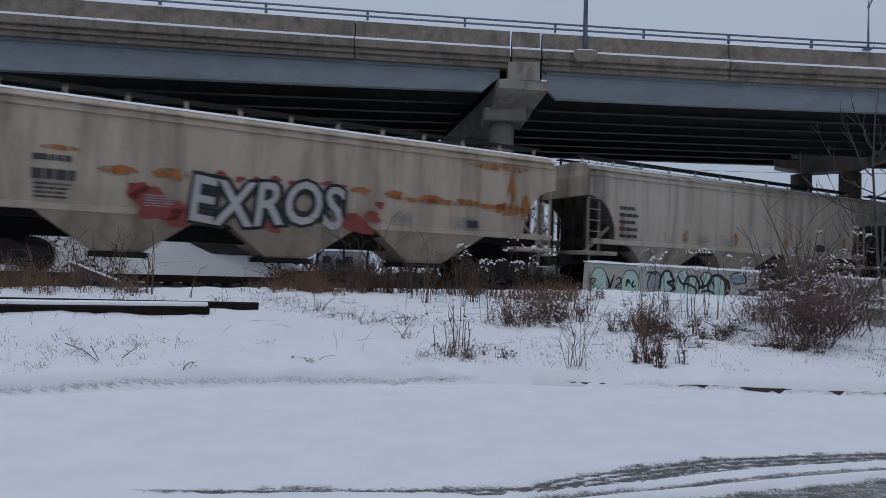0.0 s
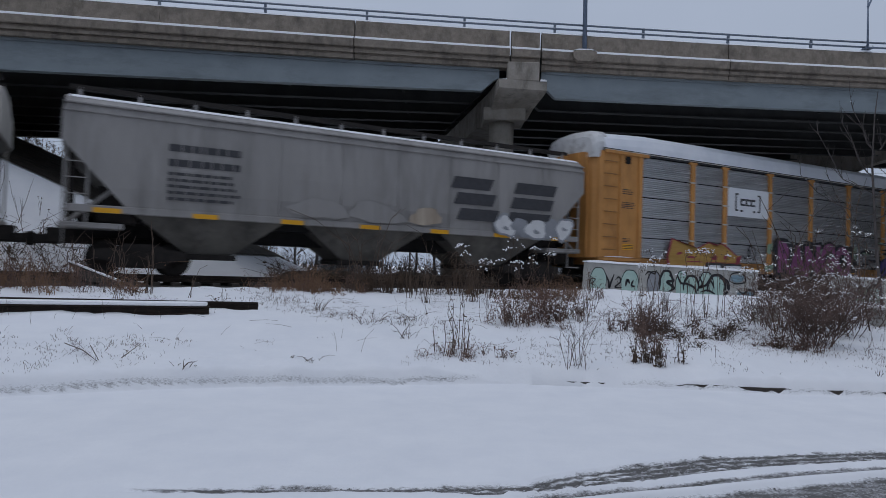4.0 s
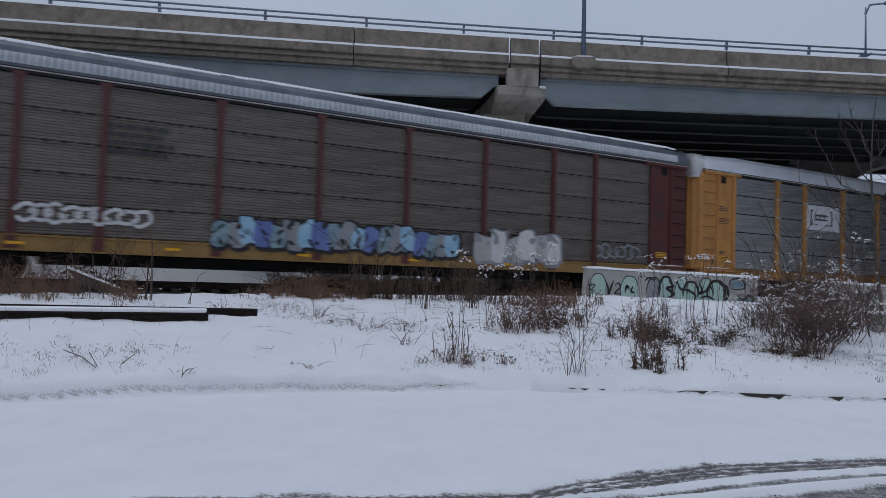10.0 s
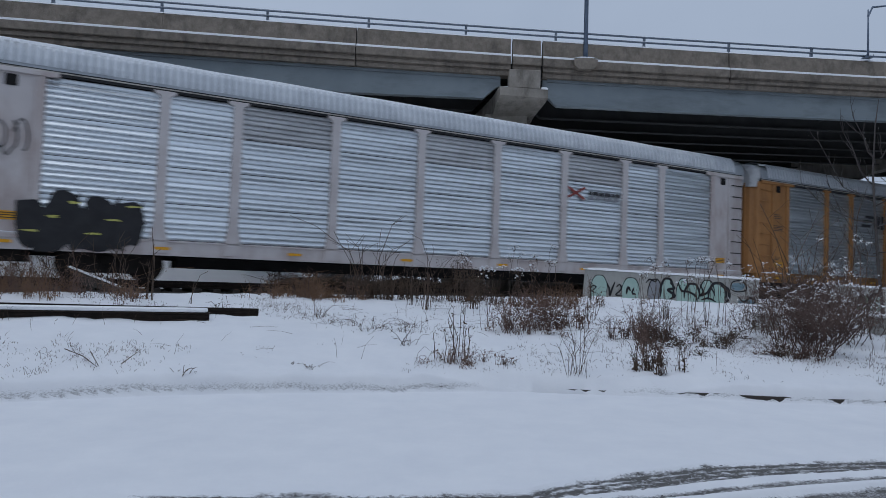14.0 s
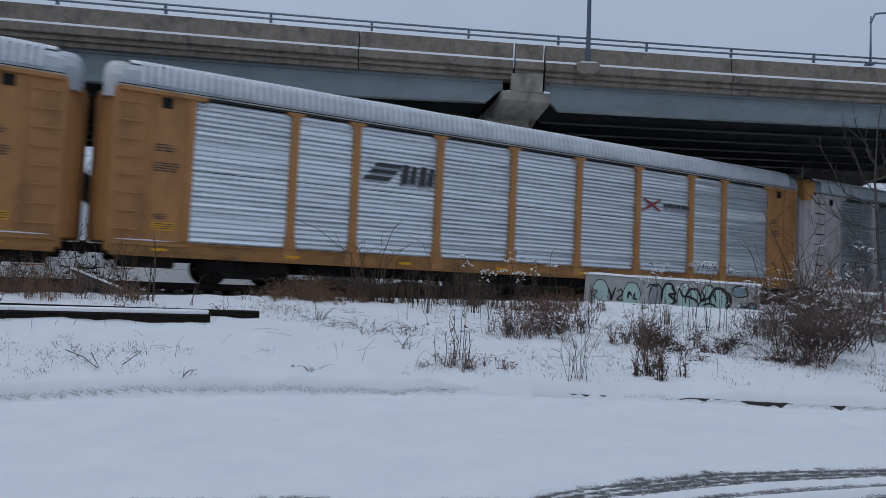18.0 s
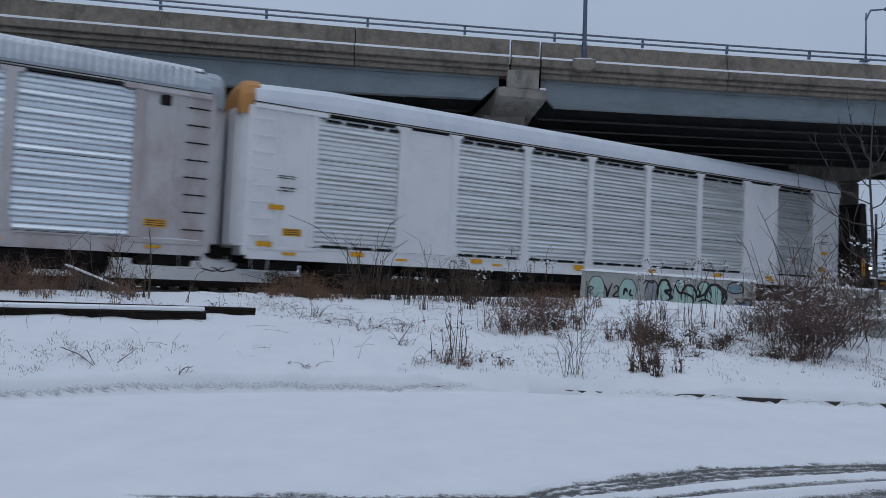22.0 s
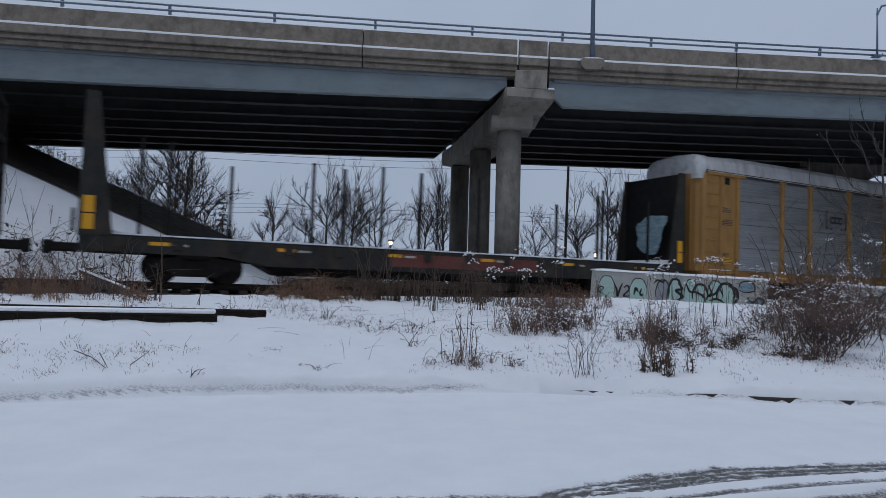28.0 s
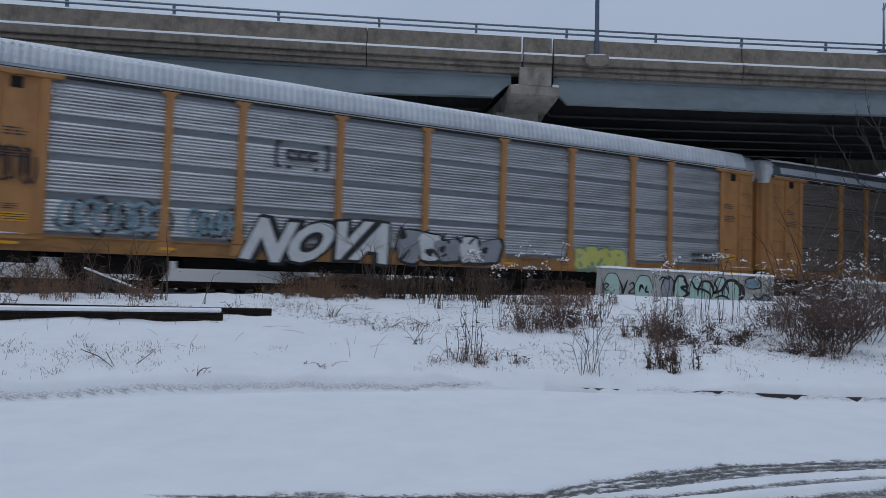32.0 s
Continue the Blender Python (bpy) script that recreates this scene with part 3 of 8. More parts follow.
# parapets in poured lengths, open joints between them
PARAPET = [(0.0, 11.25), (0.06, 12.05), (0.10, 12.08), (0.36, 12.08), (0.42, 12.03), (0.50, 11.2)]
COPING = [(-0.20, 11.22), (-0.20, 10.91), (-0.17, 10.88), (-0.05, 10.87), (-0.04, 10.80), (-0.10, 10.79), (-0.10, 10.66), (0.02, 10.64), (0.02, 10.58),
          (-0.03, 10.57), (0.0, 10.42), (0.55, 10.42), (0.55, 11.22)]
joints = [XL, -52, -44, -36, -28, -20.2, -11.9, -4.0, 2.80, 4.16, 12.9, 21.4, 30, 38, 46, 54, XR]
for a, b in zip(joints, joints[1:]):
    gap = 0.045 if a in (2.80, 4.16) or b in (2.80, 4.16) else 0.006
    part("parapet", along(bmesh.new(), a + gap, b - gap, PARAPET), CONCRETE, bridge)
    part("parapet", along(bmesh.new(), a + gap, b - gap, [(DECK_W - d, h) for d, h in PARAPET]), CONCRETE, bridge)
    g2 = gap if gap > 0.02 else 0.0
    part("coping", along(bmesh.new(), a + g2, b - g2, COPING), CONCRETE, bridge)
    part("snow_ledge", along(bmesh.new(), a + g2, b - g2, [(-0.20, 11.222), (-0.19, 11.30), (-0.05, 11.36), (0.0, 11.36), (0.0, 11.222)]), SNOW_BRIGHT, bridge, "thin strip of snow on the ledge")
    part("snow_cap", along(bmesh.new(), a + gap, b - gap, [(0.07, 12.082), (0.09, 12.135), (0.34, 12.135), (0.38, 12.082)]), SNOW_BRIGHT, bridge, "snow on top of the parapet")
part("deck_slab", along(bmesh.new(), XL, XR, [(0.2, 10.45), (0.2, 11.0), (DECK_W - 0.2, 11.0), (DECK_W - 0.2, 10.45)]), SLAB_SHADE, bridge, "deck slab coloured dark for the shade beneath it")
# girders: painted fascia beam outside; inner ones coloured dark for the deck's shade
def beam_profile(z0, z1, w=0.42, web=0.04):
    return [(0, z0), (0, z0 + 0.05), (w / 2 - web, z0 + 0.06), (w / 2 - web, z1 - 0.06), (0, z1 - 0.05), (0, z1), (w, z1), (w, z1 - 0.05), (w / 2 + web, z1 - 0.06),
            (w / 2 + web, z0 + 0.06), (w, z0 + 0.05), (w, z0)]


GIRDERS = [0.30 + i * (DECK_W - 1.0) / 7 for i in range(8)]
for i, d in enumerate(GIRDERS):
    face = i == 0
    m = GIRDER_PAINT if face else SOFFIT_SHADE
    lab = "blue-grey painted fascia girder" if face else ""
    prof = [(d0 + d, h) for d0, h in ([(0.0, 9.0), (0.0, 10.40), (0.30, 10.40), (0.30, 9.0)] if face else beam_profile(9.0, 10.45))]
    skew = -0.18 * d

    def low_l(x, h, k=skew):
        z = 9.42 + (x - k - 1.95) * 0.0170
        end = 2.25 + k - x            # notched over the pier's ledge
        cut = 0.55 * (1 - min(1.0, max(0.0, end) / 0.62))
        return h - 9.0 + z + cut * smooth(10.3, 9.0, h) if h < 10.2 else h

    def low_r(x, h, k=skew):
        z = 9.24 + (x - k - 4.7) * 0.006
        end = x - (4.42 + k)
        cut = 0.5 * (1 - min(1.0, max(0.0, end) / 0.52))
        return h - 9.0 + z + cut * smooth(10.3, 9.0, h) if h < 10.2 else h

    bm = bmesh.new()
    along(bm, XL, 1.4 + skew, prof, 2.0, 0, low_l)
    along(bm, 1.4 + skew, 2.4 + skew, prof, 0.12, 0, low_l)
    part("girder", bm, m, bridge, lab)
    bm = bmesh.new()
    along(bm, 4.3 + skew, 5.2 + skew, prof, 0.12, 0, low_r)
    along(bm, 5.2 + skew, XR, prof, 2.0, 0, low_r)
    part("girder", bm, m, bridge, lab)
# lower flange of the fascia girder, a thin lip
for a, b, rise in ((XL, 1.25, lambda x: 9.42 + (x + 0.054 - 1.95) * 0.0170), (5.35, XR, lambda x: 9.24 + (x + 0.054 - 4.7) * 0.006)):
    part("flange", along(bmesh.new(), a, b, [(0.20, 0.0), (0.20, 0.05), (0.31, 0.06), (0.31, 0.0)], 2.0, 0, lambda x, h, f=rise: f(x) + h - 0.01), GIRDER_PAINT, bridge)
# thin upper flange of the fascia girder
bm = bmesh.new()
along(bm, XL, 2.3, [(0.22, 10.30), (0.22, 10.415), (0.65, 10.415), (0.65, 10.30)], 2)
along(bm, 4.45, XR, [(0.22, 10.30), (0.22, 10.415), (0.65, 10.415), (0.65, 10.30)], 2)
part("flange", bm, GIRDER_PAINT, bridge)
# cross frames between girders, in the same shade-darkened colour
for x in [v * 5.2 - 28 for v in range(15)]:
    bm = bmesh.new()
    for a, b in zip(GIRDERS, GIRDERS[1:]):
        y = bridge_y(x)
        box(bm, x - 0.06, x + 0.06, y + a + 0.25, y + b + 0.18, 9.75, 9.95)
    part("cross_frame", bm, SOFFIT_SHADE, bridge)


def bridge_edge(x):
    """The near edge of the built bridge, in the place's own metres."""
    return BRIDGE_K * bridge_y(x / BRIDGE_K)


def seat(ob):
    """Brings a thing drawn on the bridge plan to its built size."""
    m = Matrix.Translation((0, 0, 1.6)) @ Matrix.Scale(BRIDGE_K, 4) @ Matrix.Translation((0, 0, -1.6))
    ob.matrix_basis = m @ ob.matrix_basis
    return ob


def pier(cols, cap, dia):
    """A pier: round columns under a long cap; cap: near end, far end (x, y), half width, heights."""
    p = group("bridge_pier", "grey concrete bridge pier with round columns and a stepped cap", "bridge pier", kind="structure")
    for x, y in cols:
        bm = bmesh.new()
        tube(bm, [(x, y, 0.4), (x, y, 8.45)], dia / 2, 28)
        part("column", bm, CONCRETE_PIER, p, smooth=True)
    (x0, y0), (x1, y1), hw = cap
    d = Vector((x1 - x0, y1 - y0, 0)).normalized()
    a = Vector((d.y, -d.x, 0))
    L = math.hypot(x1 - x0, y1 - y0)
    bm = bmesh.new()
    def ring(t, w, z0, z1):
        c = Vector((x0, y0, 0)) + d * t
        return [bm.verts.new((*(c + a * s * w).xy, z)) for s, z in ((-1, z0), (1, z0), (1, z1), (-1, z1))]
    rows = [ring(0, hw, 9.42, 9.80), ring(0.35, hw, 9.30, 9.80), ring(1.6, hw * 0.9, 8.95, 9.80), ring(2.3, hw * 0.85, 8.6, 9.80),
            ring(L - 2.3, hw * 0.85, 8.5, 9.80), ring(L - 0.3, hw, 8.9, 9.80), ring(L, hw, 9.0, 9.80)]
    for r0, r1 in zip(rows, rows[1:]):
        for j in range(4):
            bm.faces.new((r0[j], r1[j], r1[(j + 1) % 4], r0[(j + 1) % 4]))
    bm.faces.new(rows[0])
    bm.faces.new(rows[-1][::-1])
    bmesh.ops.recalc_face_normals(bm, faces=bm.faces[:])
    part("cap", bm, CONCRETE_PIER, p)
    return p


pier_one = pier([(2.65, 31.5), (1.55, 37.0), (0.5, 42.5)], ((3.36, 29.0), (0.35, 45.2), 1.09), 1.17)
bm = boxed(1.72, 3.70, 30.6, 32.6, 8.40, 9.0, bevel=0.05)
part("collar", bm, CONCRETE_PIER, pier_one)
bm = boxed(2.67, 4.07, 29.05, 29.75, 9.80, 10.64, bevel=0.04)
part("pedestal", bm, CONCRETE_PIER, pier_one)
part("snow_cap", prism(bmesh.new(), [(2.32, 9.802), (2.40, 9.86), (2.64, 9.87), (2.66, 9.802)], 29.02, 29.6), SNOW_BRIGHT, pier_one, "snow on the cap's ledge")
part("snow_cap", prism(bmesh.new(), [(4.09, 9.802), (4.12, 9.87), (4.34, 9.86), (4.40, 9.802)], 29.02, 29.6), SNOW_BRIGHT, pier_one, "snow on the cap's ledge")
for k in range(1, 8):
    d = GIRDERS[k]
    cx = 3.36 - 0.186 * d
    part("pedestal", boxed(cx - 0.85, cx + 0.85, bridge_y(cx) + d - 0.1, bridge_y(cx) + d + 0.5, 9.79, 10.0), CONCRETE_PIER, pier_one)
seat(pier_one)
seat(bridge)
# the second pier stands askew, along the track
pier_two = pier([(27.0, 44.4), (24.4, 45.6)], ((29.6, 43.2), (22.9, 46.3), 0.95), 1.32)
seat(pier_two)

# railing: posts and two tubes on the parapet
railing = group("bridge_railing", "dark galvanised two-bar steel railing on the bridge parapet", "railing", kind="structure")
post_x = [-12.0 - 4.18 * k for k in range(1, 11)][::-1] + [-12.0, -7.75, -3.5, 0.74, 4.8, 8.9, 12.93, 16.95, 20.9] + [20.9 + 4.1 * k for k in range(1, 10)]
for x in post_x:
    bm = bmesh.new()
    y = bridge_y(x) + 0.2
    prism(bm, [(y - 0.05, 12.08), (y + 0.09, 12.08), (y + 0.08, 12.26), (y + 0.0, 12.60), (y - 0.07, 12.60), (y - 0.04, 12.26)], x - 0.05, x + 0.05, "x")
    part("rail_post", bm, GALV, railing)
for z in (12.57, 12.34):
    bm = bmesh.new()
    tube(bm, [(x, bridge_y(x) + 0.16, z) for x in np.arange(XL, XR, 2.0)], 0.042, 8)
    part("rail_tube", bm, GALV, railing)
    bm = bmesh.new()
    along(bm, XL, XR - 3, [(0.13, z + 0.041), (0.15, z + 0.055), (0.17, z + 0.055), (0.19, z + 0.041)], 2.0)
    part("snow_line", bm, SNOW_BRIGHT, railing, "line of snow on the rail")

seat(railing)


def street_lamp(x, base, h, label, rad=0.105):
    y = bridge_y(x)
    g = group("street_lamp", label, "street lamp", pose(x, y, base))
    bm = bmesh.new()
    tube(bm, [(0, 0, 0), (0, 0, h)], [rad, rad * 0.62], 12)
    part("pole", bm, LAMP_POST, g, smooth=True)
    part("base_plate", boxed(-0.2, 0.2, -0.2, 0.2, 0, 0.05, bevel=0.01), LAMP_POST, g)
    for a in (-0.15, 0.15):
        for b in (-0.15, 0.15):
            part("bolt", tube(bmesh.new(), [(a, b, 0.05), (a, b, 0.13)], 0.02, 6), LAMP_POST, g)
    bm = bmesh.new()
    tube(bm, [(0, 0, h - 0.3), (0.4, 0.3, h + 0.25), (1.6, 0.9, h + 0.6)], [0.06, 0.05, 0.04], 8)
    part("arm", bm, LAMP_POST, g)
    part("lamp_head", boxed(1.5, 2.2, 0.75, 1.05, h + 0.55, h + 0.7, bevel=0.04), LAMP_POST, g)
    return seat(g)


street_lamp(6.14, 11.32, 8.5, "tall blue-grey steel street lamp standing on the bridge ledge")
street_lamp(19.62, 12.2, 2.3, "slim grey street lamp with a bent arm on the bridge", 0.05)
bm = bmesh.new()
prism(bm, [(-0.52, 11.20), (-0.50, 10.95), (-0.30, 10.80), (0.30, 10.80), (0.50, 10.95), (0.52, 11.20), (0.3, 11.28), (-0.3, 11.28)], -0.42, 0.1)
part("lamp_bracket", bm, CONCRETE, bridge, "round concrete corbel under the lamp", at=Matrix.Translation((6.08, bridge_y(6.08), 0)))
part("lamp_bracket", prism(bmesh.new(), [(-0.50, 11.285), (0.5, 11.285), (0.25, 11.34), (-0.25, 11.34)], -0.40, 0.0), SNOW_BRIGHT, bridge, "snow on the lamp corbel",
     at=Matrix.Translation((6.08, bridge_y(6.08), 0)))

# bare earth under the deck, where no snow falls
def under_deck(name, xs, ys, clear, label):
    verts, ok = [], []
    for j, v in enumerate(ys):
        for x in xs:
            rim = 0.5 * noise.noise((x * 0.5, v * 0.5, 4)) if j in (0, len(ys) - 1) else 0.0
            y = bridge_edge(x) + v + rim
            q = N.x * x + N.y * y - SIDE
            verts.append((x, y, ground_z(x, y) + 0.05 + 0.04 * noise.noise((x * 2, y * 2, 0))))
            ok.append(not clear[0] < q < clear[1])
    nx = len(xs)
    faces = []
    for j in range(len(ys) - 1):
        for i in range(nx - 1):
            f = (j * nx + i, j * nx + i + 1, (j + 1) * nx + i + 1, (j + 1) * nx + i)
            if all(ok[k] for k in f):
                faces.append(f)
    me = bpy.data.meshes.new(name)
    me.from_pydata(verts, [], faces)
    me.materials.append(DARK_SLOPE)
    return tagged(new(name, me), label, "slope", kind="structure")


under_deck("head_slope", list(np.arange(-32, -8.5, 0.4)), list(np.arange(1.7, 13.5, 0.4)), (0, -1), "dark bare earth slope sheltered under the bridge deck")
under_deck("bare_ground", list(np.arange(-6, 48, 0.6)), list(np.arange(1.2, 14.0, 0.5)), (-0.6, 3.9), "dark bare ground sheltered under the bridge deck")

# ---- track ----
track = group("railway_track", "rusty rails on dark timber ties with snow between", "railway track", kind="structure")
RAILP = [(-0.07, 0), (0.07, 0), (0.07, 0.02), (0.012, 0.04), (0.012, 0.12), (0.035, 0.13), (0.035, 0.165), (-0.035, 0.165), (-0.035, 0.13), (-0.012, 0.12),
         (-0.012, 0.04), (-0.07, 0.02)]
def rail_line(y, x0, x1):
    bm = bmesh.new()
    prism(bm, [(y + a, b) for a, b in RAILP], x0, x1, "x")
    return bm


base = on_track(0, 1.6, -0.165)
level = pose(0, 0, rail_z(60) - 0.165) @ Matrix.Translation((U * 60 + N * MID)) @ pose(0, 0, 0, 0, 0, HEAD)
for y in (-0.755, 0.755):
    part("rail", rail_line(y, -60, 60), RUST_RAIL, track, at=base)
    part("rail", rail_line(y, 0.002, 500), RUST_RAIL, track, at=level)
bm = boxed(-1.3, 1.3, -0.11, 0.11, -0.14, 0.0, bevel=0.015)
bmesh.ops.transform(bm, matrix=Matrix.Rotation(radians(90), 4, "Z"), verts=bm.verts[:])
tie_mesh = mesh_of("tie", bm, TIE)
for k in range(110):
    part("tie", tie_mesh, TIE, track, at=base @ Matrix.Translation((-14 + k * 0.52, rnd(-0.03, 0.03), 0)))
def bed(x0, x1):
    bm = bmesh.new()
    prism(bm, [(-2.3, -0.45), (-1.5, -0.10), (1.5, -0.10), (2.3, -0.45)], x0, x1, "x")
    return bm


part("ballast_bed", bed(-60, 60), BALLAST, track, "dark stone ballast", at=base)
part("ballast_bed", bed(0.002, 500), BALLAST, track, "dark stone ballast", at=level)



def sky_blocker():
    """Unseen plain rise across the road behind the camera, added to block low sky."""
    ring = [(-70, 26), (-58, 2), (-40, -12), (-16, -18), (10, -19), (25, -15), (33, -3), (36, 10), (47, 12), (62, 17), (73, 32), (75, 50), (72, 78)]
    bm = bmesh.new()
    rows = []
    for (xa, ya), (xb, yb) in zip(ring, ring[1:]):
        for k in range(8):
            t = k / 8
            x, y = xa + (xb - xa) * t, ya + (yb - ya) * t
            # taller on the right, to darken the cars under the bridge
            h = 12.0 + 6.0 * smooth(24, 34, x) * smooth(30, 14, y) + 2.5 * noise.noise((x * 0.12, y * 0.12, 0)) + 1.5 * noise.noise((x * 0.5, y * 0.5, 3))
            out = Vector((x, y, 0)).normalized()
            rows.append([bm.verts.new((x + out.x * d, y + out.y * d, z)) for d, z in ((0, -0.3), (1.0, h * 0.35), (2.5, h * 0.75), (5, h), (14, h * 0.9), (20, -0.3))])
    for a, b in zip(rows, rows[1:]):
        for j in range(5):
            bm.faces.new((a[j], a[j + 1], b[j + 1], b[j]))
    ob = part("backdrop", bm, BLOCKER_DARK)
    tagged(ob, "plain dark unseen rise added to block low sky light", "backdrop", kind="structure")


sky_blocker()


# ---- the train ----
CARS = []      # (thing, place of its middle along the track at 0 s)
CACHE = {}


def cached(key, make, material):
    if key not in CACHE:
        CACHE[key] = mesh_of(key[0], make(), material)
    return CACHE[key]


def ribbed(w, h, ribs, depth=0.03):
    """A pressed sheet with level ribs, w by h, its face towards -y."""
    bm = bmesh.new()
    rows = [(0.0, 0.0)]
    p = h / ribs
    r = random.Random(int(w * 100) + ribs)
    full = depth
    for k in range(ribs):
        z = k * p
        depth = full * (r.uniform(0.35, 1.1) if full > 0.05 else r.uniform(0.7, 1.1))
        rows += ([(z + 0.10 * p, 0.0), (z + 0.30 * p, -depth), (z + 0.70 * p, -depth), (z + 0.90 * p, 0.0)] if full < 0.035 else
                 [(z + 0.13 * p, 0.0), (z + 0.17 * p, -depth), (z + 0.40 * p, -depth), (z + 0.96 * p, -0.15 * depth)])
    rows.append((h, 0.0))
    left = [bm.verts.new((0, d, z)) for z, d in rows]
    right = [bm.verts.new((w, d, z)) for z, d in rows]
    for i in range(len(rows) - 1):
        bm.faces.new((left[i], right[i], right[i + 1], left[i + 1]))
    return bm


def wheelset():
    bm = bmesh.new()
    for y in (-0.755, 0.755):
        tube(bm, [(0, y - 0.07, 0), (0, y - 0.05, 0), (0, y + 0.05, 0), (0, y + 0.07, 0)], [0.36, 0.42, 0.42, 0.45], 20)
    tube(bm, [(0, -1.0, 0), (0, 1.0, 0)], 0.08, 8)
    return bm


def side_frame():
    bm = bmesh.new()
    prism(bm, [(-1.15, 0.36), (-0.78, 0.36), (-0.55, 0.18), (0.55, 0.18), (0.78, 0.36), (1.15, 0.36), (1.15, 0.62), (0.62, 0.66), (0.42, 0.78), (-0.42, 0.78),
               (-0.62, 0.66), (-1.15, 0.62)], -0.08, 0.08)
    for k in range(-2, 3):
        tube(bm, [(k * 0.13, -0.10, 0.24), (k * 0.13, -0.10, 0.60)], 0.055, 6)
    return bm


def truck(car, x):
    t = part("truck", cached(("bolster",), lambda: boxed(-0.2, 0.2, -0.95, 0.95, 0.42, 0.66, bevel=0.03), TRUCK), TRUCK, car, "dark steel wheel truck", at=(x, 0, 0))
    for dx in (-0.88, 0.88):
        part("wheelset", cached(("wheelset",), wheelset, TRUCK), TRUCK, t, at=(dx, 0, 0.42))
    for y in (-1.05, 1.05):
        part("side_frame", cached(("side_frame",), side_frame, TRUCK), TRUCK, t, at=(0, y, 0))


def coupler(car, x, way):
    bm = boxed(-0.35, 0.35, -0.12, 0.12, 0.72, 0.95, bevel=0.03)
    box(bm, 0.30, 0.52, -0.2, 0.2, 0.66, 1.0, bevel=0.04)
    part("coupler", cached(("coupler",), lambda: bm, TRUCK) if ("coupler",) not in CACHE else CACHE[("coupler",)], TRUCK, car,
         at=Matrix.Translation((x, 0, 0)) @ Matrix.Rotation(0 if way > 0 else math.pi, 4, "Z"))


BAYS = [1.9, 4.65, 6.55, 9.4, 12.25, 15.1, 17.95, 20.8, 22.7, 25.45]
CAR_L = 27.35


def rack_post(top, wide=0.2):
    h0 = 1.0
    w = wide / 2
    bm = bmesh.new()
    prism(bm, [(-w * 1.9, h0 - 0.28), (w * 1.9, h0 - 0.28), (w * 1.6, h0 + 0.1), (w, h0 + 0.45), (w, top - 0.12), (w * 2.1, top - 0.05), (w * 2.1, top), (-w * 2.1, top),
               (-w * 2.1, top - 0.05), (-w, top - 0.12), (-w, h0 + 0.45), (-w * 1.6, h0 + 0.1)], -0.07, 0.03)
    return bm


def rack_roof(L, ribs, snow):
    """The roof sheet: a steep curved eave and a low crown, ribbed across."""
    prof = [(-1.60, 4.84), (-1.58, 5.05), (-1.51, 5.30), (-1.36, 5.46), (-1.0, 5.56), (0, 5.62), (1.0, 5.56), (1.36, 5.46), (1.51, 5.30), (1.58, 5.05), (1.60, 4.84)]
    n = int(L / 0.30) if ribs else 12
    bm = bmesh.new()
    xs = []
    for k in range(n):
        x0 = -L / 2 + k * L / n
        p = L / n
        xs += [(x0, 0), (x0 + 0.12 * p, 0.06), (x0 + 0.5 * p, 0.06), (x0 + 0.65 * p, 0)] if ribs else [(x0, 0)]
    xs.append((L / 2, 0))
    rows = []
    for x, lift in xs:
        end = min(1.0, (L / 2 - abs(x)) / 0.25)
        drop = 0.12 * (1 - end) ** 2
        soft = 0.018 * noise.noise((x * 0.9, L, 0)) if snow else 0
        rows.append([bm.verts.new((x, y * (1 + lift * 0.35), z - drop + (lift + soft) * (1 if z > 4.9 else 0.3))) for y, z in prof])
    for r0, r1 in zip(rows, rows[1:]):
        for j in range(len(prof) - 1):
            bm.faces.new((r0[j], r1[j], r1[j + 1], r0[j + 1]))
    bm.faces.new(rows[0])
    bm.faces.new(rows[-1][::-1])
    return bm


def crown_snow(L):
    """Thin uneven snow on the roof's crown, notched by the ribs along its edge."""
    bm = bmesh.new()
    rows = []
    n = int(L / 0.079)
    for k in range(n + 1):
        x = -L / 2 + L * k / n
        e = smooth(0, 0.9, L / 2 - abs(x)) * (0.75 + 0.5 * noise.noise((x * 0.6, 3, 0)))
        t = 0.012 + 0.03 * e
        y0 = 1.405 - 0.03 * (k % 2) + 0.03 * noise.noise((x * 1.1, 8, 0)) - 0.1 * (1 - e if e < 0.5 else 0)
        prof = [(-y0, 5.42), (-y0 + 0.03, 5.465 + t), (-0.98, 5.568 + t), (0, 5.628 + t), (0.98, 5.568 + t), (y0 - 0.03, 5.465 + t), (y0, 5.42)]
        rows.append([bm.verts.new((x, y, z)) for y, z in prof])
    for a, b in zip(rows, rows[1:]):
        for j in range(6):
            bm.faces.new((a[j], b[j], b[j + 1], a[j + 1]))
    return bm


def prism_up(plan, z0, z1):
    """An upright prism over a plan."""
    bm = bmesh.new()
    lo = [bm.verts.new((x, y, z0)) for x, y in plan]
    hi = [bm.verts.new((x, y, z1)) for x, y in plan]
    n = len(plan)
    for i in range(n):
        bm.faces.new((lo[i], lo[(i + 1) % n], hi[(i + 1) % n], hi[i]))
    bm.faces.new(lo[::-1])
    bm.faces.new(hi)
    bmesh.ops.recalc_face_normals(bm, faces=bm.faces[:])
    return bm


